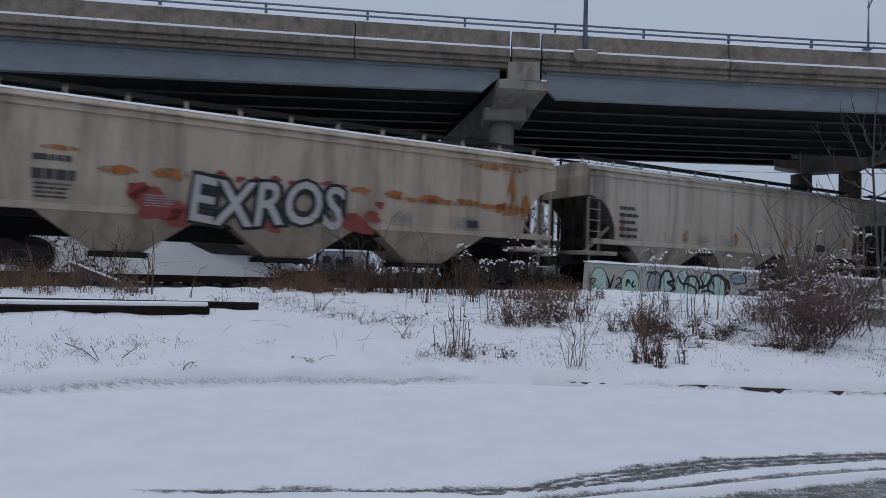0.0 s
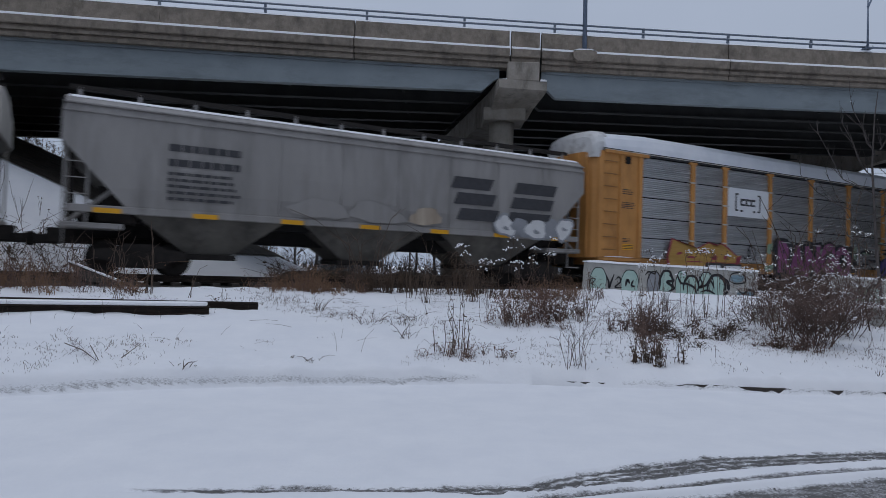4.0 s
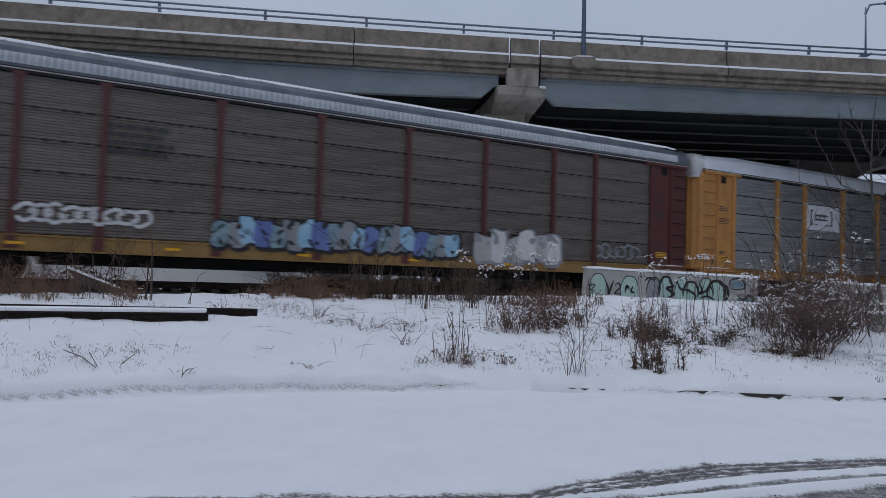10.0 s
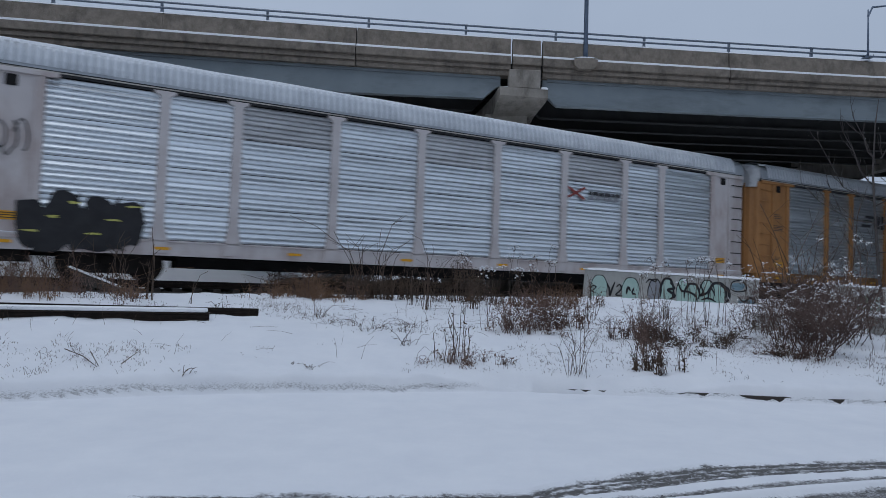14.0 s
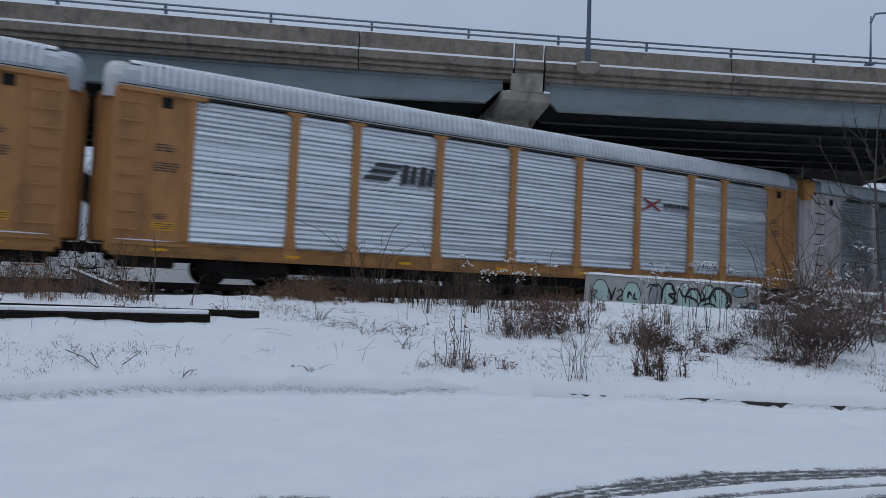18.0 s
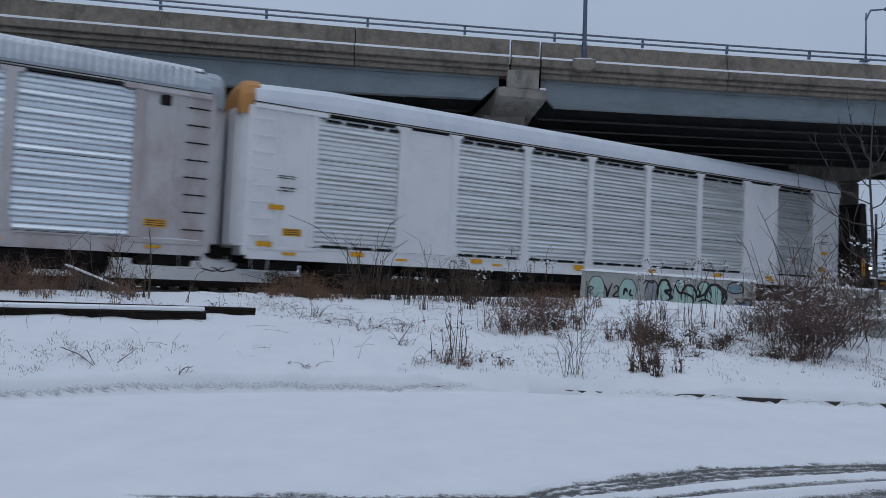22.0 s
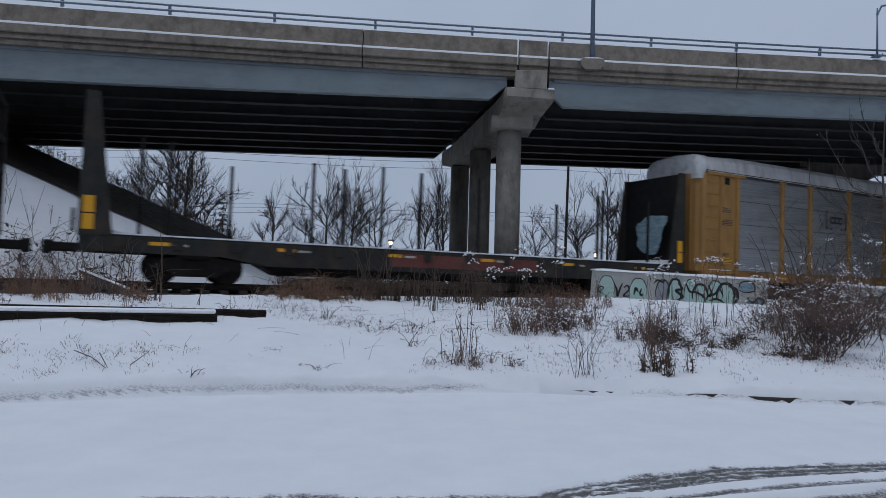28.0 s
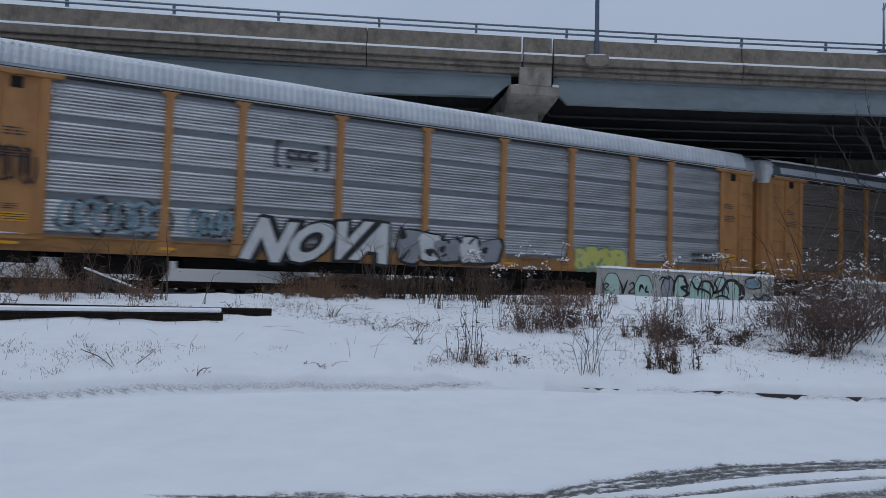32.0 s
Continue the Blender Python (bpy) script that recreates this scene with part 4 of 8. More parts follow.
def hood_shell():
    """A rounded cap over the car's end, drooping over the doors."""
    prof = [(-1.48, 4.50), (-1.53, 4.80), (-1.54, 5.04), (-1.46, 5.27), (-1.30, 5.42), (-0.9, 5.51), (0, 5.56), (0.9, 5.51), (1.30, 5.42), (1.46, 5.27), (1.54, 5.04), (1.53, 4.80), (1.48, 4.50)]
    bm = bmesh.new()
    rows = []
    for x, f, lift in ((0.22, 1.0, 0), (0.0, 1.0, 0), (-0.16, 0.985, -0.01), (-0.27, 0.94, -0.05), (-0.33, 0.86, -0.10)):
        rows.append([bm.verts.new((x + 0.02 * noise.noise((y * 3, z * 3, x * 9)), y * f, 4.5 + (z - 4.5) * f + lift * (z - 4.5))) for y, z in prof])
    for a, b in zip(rows, rows[1:]):
        for j in range(len(prof) - 1):
            bm.faces.new((a[j], b[j], b[j + 1], a[j + 1]))
    bm.faces.new(rows[-1])
    bmesh.ops.recalc_face_normals(bm, faces=bm.faces[:])
    return bm


def end_sheet_plan():
    """The end panel: flat by the post, rounded back at the car's corner."""
    plan = [(-0.14, -1.34), (-0.13, -1.44), (-0.08, -1.51), (0.03, -1.55), (0.22, -1.566), (0.74, -1.57), (1.9, -1.57), (1.9, -1.50), (0.3, -1.49), (0.0, -1.34)]
    bm = bmesh.new()
    lo = [bm.verts.new((x, y, 1.02)) for x, y in plan]
    hi = [bm.verts.new((x, y, 4.74)) for x, y in plan]
    n = len(plan)
    for i in range(n):
        bm.faces.new((lo[i], lo[(i + 1) % n], hi[(i + 1) % n], hi[i]))
    bm.faces.new(lo[::-1])
    bm.faces.new(hi)
    bmesh.ops.recalc_face_normals(bm, faces=bm.faces[:])
    return bm


def roof_teeth(pitch, high, L):
    """Pressed rib ends along both eaves of the roof; high ribs climb the whole flank."""
    prof = [(-1.612, 4.90), (-1.603, 5.07), (-1.575, 5.16)] + ([(-1.53, 5.33), (-1.385, 5.485)] if high else [])
    bm = bmesh.new()
    n = int((L - 0.9) / pitch)
    for k in range(n):
        x = (k - (n - 1) / 2) * pitch
        for s in (1, -1):
            low = [bm.verts.new((x + d * pitch, s * y * (0.975 if abs(d) > 0.3 else 1.012), z)) for d in (-0.34, -0.22, 0.22, 0.34) for y, z in prof]
            m = len(prof)
            for a in range(3):
                for b in range(m - 1):
                    bm.faces.new((low[a * m + b], low[(a + 1) * m + b], low[(a + 1) * m + b + 1], low[a * m + b + 1]))
    return bm


def autorack(left, frame_m, panel_m, roof_m, label, rows=4, ribs=9, sill_m=None, end_m=None, hood_m=None, solid=(), odd=(), roof_ribs=True, gap_m=None, seam_w=None, back_m=None, post_w=0.2, odd_m=None):
    car = group("autorack_car", label, "rail car", grp="cars of the freight train")
    sill_m, end_m, hood_m = sill_m or (SILL_MUD if frame_m in (YELLOW, ORANGE, OCHRE) else frame_m), end_m or frame_m, hood_m or roof_m
    h = CAR_L / 2
    tag = frame_m.name
    bulge = 0.42
    for y, nm in ((-1.6, "side_sill"), (1.52, "side_sill")):
        bm = boxed(-h, h, y, y + 0.08, 0.68, 1.02, bevel=0.012)
        box(bm, -h, h, y - 0.03, y + 0.11, 0.66, 0.70)
        box(bm, -h, h, y - 0.03, y + 0.11, 1.0, 1.04)
        part(nm, cached(("side_sill", sill_m.name, y), lambda: bm, sill_m), sill_m, car)
    part("deck", cached(("deck",), lambda: boxed(-h + 0.05, h - 0.05, -1.5, 1.5, 0.78, 0.98), BLACK), BLACK, car)
    part("centre_sill", cached(("centre_sill",), lambda: boxed(-h - 0.1, h + 0.1, -0.25, 0.25, 0.55, 0.85, bevel=0.02), BLACK), BLACK, car)
    part("underframe", cached(("underframe",), lambda: boxed(-h + 5.2, h - 5.2, -0.8, 0.8, 0.36, 0.66, bevel=0.03), BLACK), BLACK, car)
    for sgn in (-1, 1):
        part("brake_rigging", cached(("brake_rigging",), lambda: boxed(-0.7, 0.7, -1.1, 1.1, 0.38, 0.72, bevel=0.05), TRUCK), TRUCK, car, at=(sgn * (h - 0.95), 0, 0))
        part("air_hose", cached(("air_hose",), lambda: tube(bmesh.new(), [(-0.2, -0.5, 0.75), (0.1, -0.55, 0.35), (0.45, -0.5, 0.28), (0.7, -0.5, 0.4)], 0.02, 6), TRUCK), TRUCK, car,
             at=Matrix.Translation((sgn * h, 0, 0)) @ Matrix.Diagonal((sgn, 1, 1, 1)))
        part("stirrup", cached(("stirrup", sill_m.name), lambda: tube(bmesh.new(), [(-0.25, -1.5, 0.72), (-0.22, -1.5, 0.34), (0.22, -1.5, 0.34), (0.25, -1.5, 0.72)], 0.02, 6), sill_m), sill_m, car, at=(sgn * (h - 0.4), 0, 0))
    part("far_wall", cached(("far_wall", panel_m.name), lambda: boxed(-h, h, 1.50, 1.56, 1.04, 4.78), panel_m), panel_m, car)
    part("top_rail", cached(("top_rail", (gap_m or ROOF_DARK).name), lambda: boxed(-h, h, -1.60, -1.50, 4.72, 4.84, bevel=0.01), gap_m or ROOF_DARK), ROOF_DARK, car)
    # end panels with doubled sheet, corner post and hand rungs
    for sgn in (-1, 1):
        e = part("end_panel", cached(("end_panel", end_m.name), end_sheet_plan, end_m), end_m, car,
                 at=Matrix.Translation((sgn * h, 0, 0)) @ Matrix.Diagonal((-sgn, 1, 1, 1)))
        for nm, a in (("door_seam", (0.76, 0.86, -1.625, -1.571, 1.04, 4.67)), ("door_post", (1.72, 1.92, -1.63, -1.571, 1.05, 4.67)),
                      ("header", (0.02, 2.2, -1.66, -1.571, 4.66, 4.77)), ("foot_plate", (0.0, 1.9, -1.63, -1.571, 0.92, 1.03))):
            part(nm, cached((nm, end_m.name), lambda: boxed(*a, bevel=0.012), end_m), end_m, e)
        for k in range(8):
            part("hinge", cached(("hinge", end_m.name), lambda: boxed(-0.03, 0.03, -1.645, -1.626, -0.06, 0.06, bevel=0.008), end_m), end_m, e, at=(0.81, 0, 1.3 + k * 0.44))
        rung_m = end_m if end_m in (ORANGE, OCHRE, BRIGHT_WHITE) else SILL_MUD if end_m is YELLOW else TRUCK
        for k in range(8):
            part("rung", cached(("rack_rung", rung_m.name), lambda: tube(bmesh.new(), [(0, 0, 0), (0, -0.075, 0), (0.56, -0.075, 0), (0.56, 0, 0)], 0.02, 6), rung_m), rung_m, e, at=(0.06, -1.552, 1.3 + k * 0.44))
        part("caution_plate", cached(("caution_plate",), lambda: boxed(1.0, 1.55, -1.576, -1.571, 1.32, 1.52), REFLECT), REFLECT, e, "yellow caution plate with dark lines")
        for k in range(3):
            part("plate_line", cached(("plate_line",), lambda: boxed(1.03, 1.52, -1.579, -1.5765, 0, 0.022), MARK_DARK), MARK_DARK, e, at=(0, 0, 1.355 + 0.055 * k))
        if end_m is not BRIGHT_WHITE:
            part("latch_box", cached(("latch_box", end_m.name), lambda: boxed(1.05, 1.32, -1.60, -1.571, 4.36, 4.62, bevel=0.02), BLACK), BLACK, e, "dark latch pocket")
        part("foot_snow", cached(("foot_snow",), lambda: prism(bmesh.new(), [(0.1, 1.032), (0.2, 1.06), (0.9, 1.075), (1.5, 1.05), (1.6, 1.032)], -1.626, -1.575), SNOW), SNOW, e, "snow on the foot plate")
        # end doors, seen where the cars part
        def doors():
            ys = [-1.46 + 2.92 * k / 14 for k in range(15)]
            return prism_up([(0.06, -1.46)] + [(-0.02 - bulge * (1 - (y / 1.46) ** 2) ** 0.6, y) for y in ys] + [(0.06, 1.46)], 1.0, 4.72)
        door = part("end_door", cached(("end_door", end_m.name), doors, end_m), end_m, car,
                    at=Matrix.Translation((sgn * (h + 0.05), 0, 0)) @ Matrix.Diagonal((-sgn, 1, 1, 1)), label="rounded end door")
        for y in (-1.1, -0.7, -0.02, 0.6, 1.0):
            part("door_rib", cached(("door_rib", end_m.name), lambda: boxed(-0.115, -0.063, 0, 0.1, 1.05, 4.68, bevel=0.01), end_m), end_m, door, at=(0.06 - bulge * (1 - ((y + 0.05) / 1.46) ** 2) ** 0.6, y, 0))
        hm = hood_m if sgn < 0 else roof_m
        part("roof_hood", cached(("roof_hood", hm.name), hood_shell, hm), hm, car,
             at=Matrix.Translation((sgn * (h + 0.03), 0, 0)) @ Matrix.Diagonal((-sgn, 1, 1, 1)))
        truck(car, sgn * 10.1)
        coupler(car, sgn * (h + 0.2), sgn)
        part("end_sill", cached(("end_sill", sill_m.name), lambda: boxed(-0.1, 0.1, -1.55, 1.55, 0.75, 1.05, bevel=0.02), sill_m), sill_m, car, at=(sgn * (h + 0.02), 0, 0))
    for x in BAYS[1:-1]:
        part("post", cached(("post", tag, post_w), lambda: rack_post(4.74, post_w), frame_m), frame_m, car, at=(x - h, -1.56, 0))
    if rows == 5 and panel_m is PANEL_GREY:
        for x in BAYS[1:-1]:
            for r in range(1, 5):
                part("clip", cached(("clip",), lambda: boxed(-0.19, 0.19, -1.642, -1.632, -0.03, 0.03, bevel=0.004), HOPPER_PALE), HOPPER_PALE, car, at=(x - h, 0, 1.05 + r * 0.73))
    z0, z1 = 1.05, 4.70
    rh = (z1 - z0) / rows
    seam = 0.012 if panel_m in (PANEL_LIGHT, PANEL_SILVER) else 0.018 if panel_m is PANEL_DARK else 0.035
    seam = seam_w or seam
    for b, (a, c) in enumerate(zip(BAYS, BAYS[1:])):
        w = c - a
        if b in solid:
            part("panel", boxed(a - h, c - h, -1.555, -1.53, z0, z1, bevel=0.01), end_m, car, "plain sheet panel")
            continue
        for r in range(rows):
            pm = odd_m if (b, r) in odd and odd_m else panel_m
            key = ("panel", pm.name, round(w, 2), rows, ribs)
            part("panel", cached(key, lambda: ribbed(w, rh - seam, ribs, 0.052 if panel_m in (PANEL_LIGHT, PANEL_SILVER) else 0.036 if panel_m is PANEL_GREY else 0.017), pm), pm, car, at=(a - h, -1.525, z0 + r * rh + seam / 2))
    part("side_backing", cached(("side_backing", (back_m or BLACK).name), lambda: boxed(-h + 0.1, h - 0.1, -1.515, -1.49, 1.04, 4.72), back_m or BLACK), BLACK, car)
    part("roof", cached(("roof", roof_m.name, roof_ribs), lambda: rack_roof(CAR_L - 0.1, False, not roof_ribs), roof_m), roof_m, car, smooth=False)
    if roof_ribs:
        high = roof_m is ROOF_ZINC
        tagged(part("roof_rib", cached(("roof_rib", high), lambda: roof_teeth(0.19 if high else 0.158, high, CAR_L), ROOF_RIB_LIT), ROOF_RIB_LIT, car), kind="stuff")
        part("roof_snow", cached(("roof_snow",), lambda: crown_snow(CAR_L - 0.5), SNOW_BRIGHT), SNOW_BRIGHT, car, "thin snow on the roof's crown")
    part("drip_edge", cached(("drip_edge",), lambda: boxed(-h, h, -1.635, -1.60, 4.775, 4.80), HOPPER_PALE), HOPPER_PALE, car)
    for k in range(8):
        part("reflector", cached(("reflector",), lambda: boxed(-0.2, 0.2, -1.636, -1.62, 0.80, 0.87), REFLECT), REFLECT, car, at=(-h + 1.2 + k * 3.55, 0, 0))
    if panel_m is PANEL_DARK:
        # rows of small holes along the sheets' joints
        def holes():
            bm = bmesh.new()
            r = random.Random(rows)
            for q in range(1, rows):
                x = -h + 2.0
                while x < h - 2.0:
                    w = r.uniform(0.05, 0.13)
                    box(bm, x, x + w, -1.556, -1.545, z0 + q * rh - 0.03, z0 + q * rh + 0.012)
                    x += w + r.uniform(0.15, 0.5)
            return bm
        tagged(part("vent_hole", cached(("vent_hole", rows), holes, BLACK), BLACK, car), kind="stuff")
    if panel_m is PANEL_GREY and rows == 5:
        # pale chalked scuffs part-way up the sheets
        def scuffs():
            bm = bmesh.new()
            r = random.Random(rows + 3)
            for q in range(rows):
                x = -h + 2.1
                while x < h - 2.6:
                    w = r.uniform(0.2, 1.1)
                    if r.random() < 0.5:
                        zz = z0 + (q + 0.45) * rh + r.uniform(-0.05, 0.05)
                        box(bm, x, x + w, -1.567, -1.564, zz, zz + 0.018)
                    x += w + r.uniform(0.1, 0.6)
            return bm
        tagged(part("scuff", cached(("scuff",), scuffs, PAINTS["white"]), MARK_WHITE, car, "pale scuffed lines on the sheets"), kind="stuff")
    CARS.append((car, left + h))
    return car


def hopper(left, right, body_m, label, frame_m=None, chute_m=None, sloped=False):
    car = group("hopper_car", label, "rail car", grp="cars of the freight train")
    L = right - left
    h = L / 2
    frame_m = frame_m or body_m
    # body: side sheets pulled in below at the ends, rounded eave
    low = [(-1.50, 1.62), (-1.53, 1.85), (-1.56, 2.1), (-1.57, 2.4), (-1.58, 2.7), (-1.58, 2.9), (-1.58, 3.05), (-1.58, 3.15)]
    high = [(-1.56, 3.85), (-1.49, 4.08), (-1.25, 4.26), (-0.6, 4.38)]
    sec = low + high + [(-y, z) for y, z in (low + high)[::-1]]
    def inset(z):
        """The side sheet is cut back over the end platform, in a round arch or on a slope."""
        t = (z - 1.62) / 1.53
        if sloped:
            return 0.0 if t >= 1 else 1.55 * (1 - t)
        return 0.0 if t >= 1 else 1.3 * math.sqrt(1 - t * t)
    bm = bmesh.new()
    xs = [-1.0, -0.98] + [k / 14 for k in range(-13, 14)] + [0.98, 1.0]
    rows = []
    for f in xs:
        bulge = 1 + 0.004 * math.cos(f * 60)
        rows.append([bm.verts.new((f * (h - (0.05 if abs(z) > 3.9 else 0) - inset(z)), y * bulge, z)) for y, z in sec])
    for r0, r1 in zip(rows, rows[1:]):
        for j in range(len(sec)):
            k = (j + 1) % len(sec)
            bm.faces.new((r0[j], r1[j], r1[k], r0[k]))
    bmesh.ops.recalc_face_normals(bm, faces=bm.faces[:])
    ends = [[v.co.copy() for v in rows[0]], [v.co.copy() for v in rows[-1]]]
    part("body", bm, body_m, car)
    # end sheets behind the arch: upright above, sloping and grimy below
    for sgn, ring in zip((-1, 1), ends):
        bm = bmesh.new()
        m = len(ring)
        top = [(k, m - 1 - k) for k in range(len(low) - 1, m // 2)]
        for (a, b), (c, d) in zip(top, top[1:]):
            bm.faces.new([bm.verts.new(ring[q]) for q in (a, b, d, c)])
        part("end_sheet", bm, body_m, car)
        bm = bmesh.new()
        lo = [(k, m - 1 - k) for k in range(len(low))]
        for (a, b), (c, d) in zip(lo, lo[1:]):
            bm.faces.new([bm.verts.new(Vector((ring[q].x - sgn * 0.03, ring[q].y * 0.985, ring[q].z))) for q in (a, b, d, c)])
        part("slope_sheet", bm, CHUTE_GRIME, car, "grimy sloping end sheet")
        for y in (-1.0, -0.35, 0.35, 1.0):
            part("end_strut", boxed(sgn * (h - 0.25) - 0.05, sgn * (h - 0.25) + 0.05, y - 0.05, y + 0.05, 1.2, 3.3), TRUCK, car)
    for z, y in ((3.84, -1.575), (4.03, -1.535)):
        part("eave_rib", boxed(-h + 0.02, h - 0.02, y - 0.03, y + 0.04, z, z + 0.035), body_m, car)
    part("eave_snow", prism(bmesh.new(), [(-1.33, 4.215), (-1.31, 4.238), (-1.2, 4.295), (-1.0, 4.335), (-1.0, 4.30)], -h + 0.15, h - 0.15, "x"), SNOW, car, "line of snow along the eave")
    part("roof_snow", prism(bmesh.new(), [(-1.15, 4.30), (-0.6, 4.41), (0.6, 4.41), (1.15, 4.30)], -h + 0.3, h - 0.3, "x"), ROOF_WHITE, car, "thin snow on the roof")
    for y in (-1.54, 1.46):
        part("side_sill", boxed(-h + 0.2, h - 0.2, y, y + 0.10, 1.48, 1.66, bevel=0.02), frame_m, car)
    # outside posts are faint seams
    for k in range(1, 9):
        x = -h + k * L / 9
        part("seam", boxed(x - 0.02, x + 0.02, -1.588, -1.55, 1.7, 3.86), body_m, car)
    # running board with its brackets
    for y in (-0.62, 0.30):
        part("running_board", boxed(-h + 0.1, h - 0.1, y, y + 0.32, 4.58, 4.61), TRUCK, car, "dark steel running board")
    n = int(L / 1.5)
    for k in range(n + 1):
        x = -h + 0.35 + k * (L - 0.7) / n
        part("bracket", boxed(x - 0.04, x + 0.04, -0.70, -0.64, 4.36, 4.60), frame_m, car)
        part("toe_board", boxed(x - 0.03, x + 0.03, -0.68, -0.66, 4.46, 4.60), TRUCK, car)
    part("board_snow", boxed(-h + 0.3, h - 0.3, -0.60, -0.32, 4.612, 4.645), SNOW, car, "snow on the running board")
    part("board_edge", boxed(-h + 0.1, h - 0.1, -0.70, -0.67, 4.54, 4.65), TRUCK, car)
    for x in (-5.2, -1.7, 1.7, 5.2):
        part("hatch", tube(bmesh.new(), [(x, 0.0, 4.36), (x, 0.0, 4.5)], 0.38, 16), frame_m, car)
    part("centre_sill", boxed(-h + 0.4, h - 0.4, -0.4, 0.4, 0.92, 1.6), BLACK, car)
    part("floor_pan", boxed(-h + 1.9, h - 1.9, -1.2, 1.2, 1.30, 1.6), BLACK, car)
    # three discharge hoppers
    for x in (-4.55, 0.0, 4.55):
        bm = bmesh.new()
        top, low = 2.15, 0.62
        r0 = [bm.verts.new(p) for p in ((x - top, -1.48, 1.62), (x + top, -1.48, 1.62), (x + top, 1.48, 1.62), (x - top, 1.48, 1.62))]
        r1 = [bm.verts.new(p) for p in ((x - low, -0.85, 0.58), (x + low, -0.85, 0.58), (x + low, 0.85, 0.58), (x - low, 0.85, 0.58))]
        for j in range(4):
            bm.faces.new((r0[j], r0[(j + 1) % 4], r1[(j + 1) % 4], r1[j]))
        bm.faces.new(r1)
        bmesh.ops.recalc_face_normals(bm, faces=bm.faces[:])
        ch = part("chute", bm, chute_m or body_m, car, "grimy discharge chute")
        part("gate", boxed(x - 0.75, x + 0.75, -0.95, 0.95, 0.44, 0.58, bevel=0.02), TRUCK, ch)
    for sgn in (-1, 1):
        # dark box added inside the end arch, standing in for the gloom there
        part("brake_gear", boxed(sgn * (h - 1.35) - 0.5, sgn * (h - 1.35) + 0.5, -1.15, 1.15, 1.24, 2.15, bevel=0.05), TRUCK, car, "dark filler box for the shade inside the end arch")
        part("air_tank", tube(bmesh.new(), [(sgn * (h - 0.55), -1.0, 1.5), (sgn * (h - 0.55), 0.4, 1.5)], 0.2, 12), TRUCK, car)
        part("platform", boxed(sgn * (h - 0.75) - 0.75, sgn * (h - 0.75) + 0.75, -1.45, 1.45, 1.10, 1.24, bevel=0.02), frame_m, car)
        part("stub_sill", boxed(sgn * (h - 1.2) - 1.5, sgn * (h - 1.2) + 1.5, -0.3, 0.3, 0.75, 1.12, bevel=0.02), TRUCK, car)
        for y in (-1.42, 1.36):
            part("corner_post", boxed(sgn * (h - 0.10) - 0.03, sgn * (h - 0.10) + 0.03, y, y + 0.06, 1.2, 3.3), frame_m, car)
            part("corner_post", boxed(sgn * (h - 0.62) - 0.03, sgn * (h - 0.62) + 0.03, y, y + 0.06, 1.2, 3.1), frame_m, car)
        for k in range(7):
            part("rung", cached(("rung", frame_m.name), lambda: tube(bmesh.new(), [(0, 0, 0), (0, -0.07, 0), (0.5, -0.07, 0), (0.5, 0, 0)], 0.014, 5), frame_m), frame_m, car,
                 at=(sgn * (h - 0.36) - 0.25, -1.42, 1.15 + k * 0.38))
        part("brace", tube(bmesh.new(), [(sgn * (h - 0.15), -1.2, 1.2), (sgn * (h - 1.5), -1.2, 2.3)], 0.06, 6), frame_m, car)
        part("step", boxed(sgn * (h - 0.36) - 0.27, sgn * (h - 0.36) + 0.27, -1.50, -1.40, 0.60, 0.64), frame_m, car)
        part("hanger", boxed(sgn * (h - 0.36) - 0.25, sgn * (h - 0.36) - 0.22, -1.48, -1.44, 0.62, 1.2), frame_m, car)
        truck(car, sgn * (h - 1.95))
        coupler(car, sgn * (h + 0.25), sgn)
    CARS.append((car, left + h))
    return car


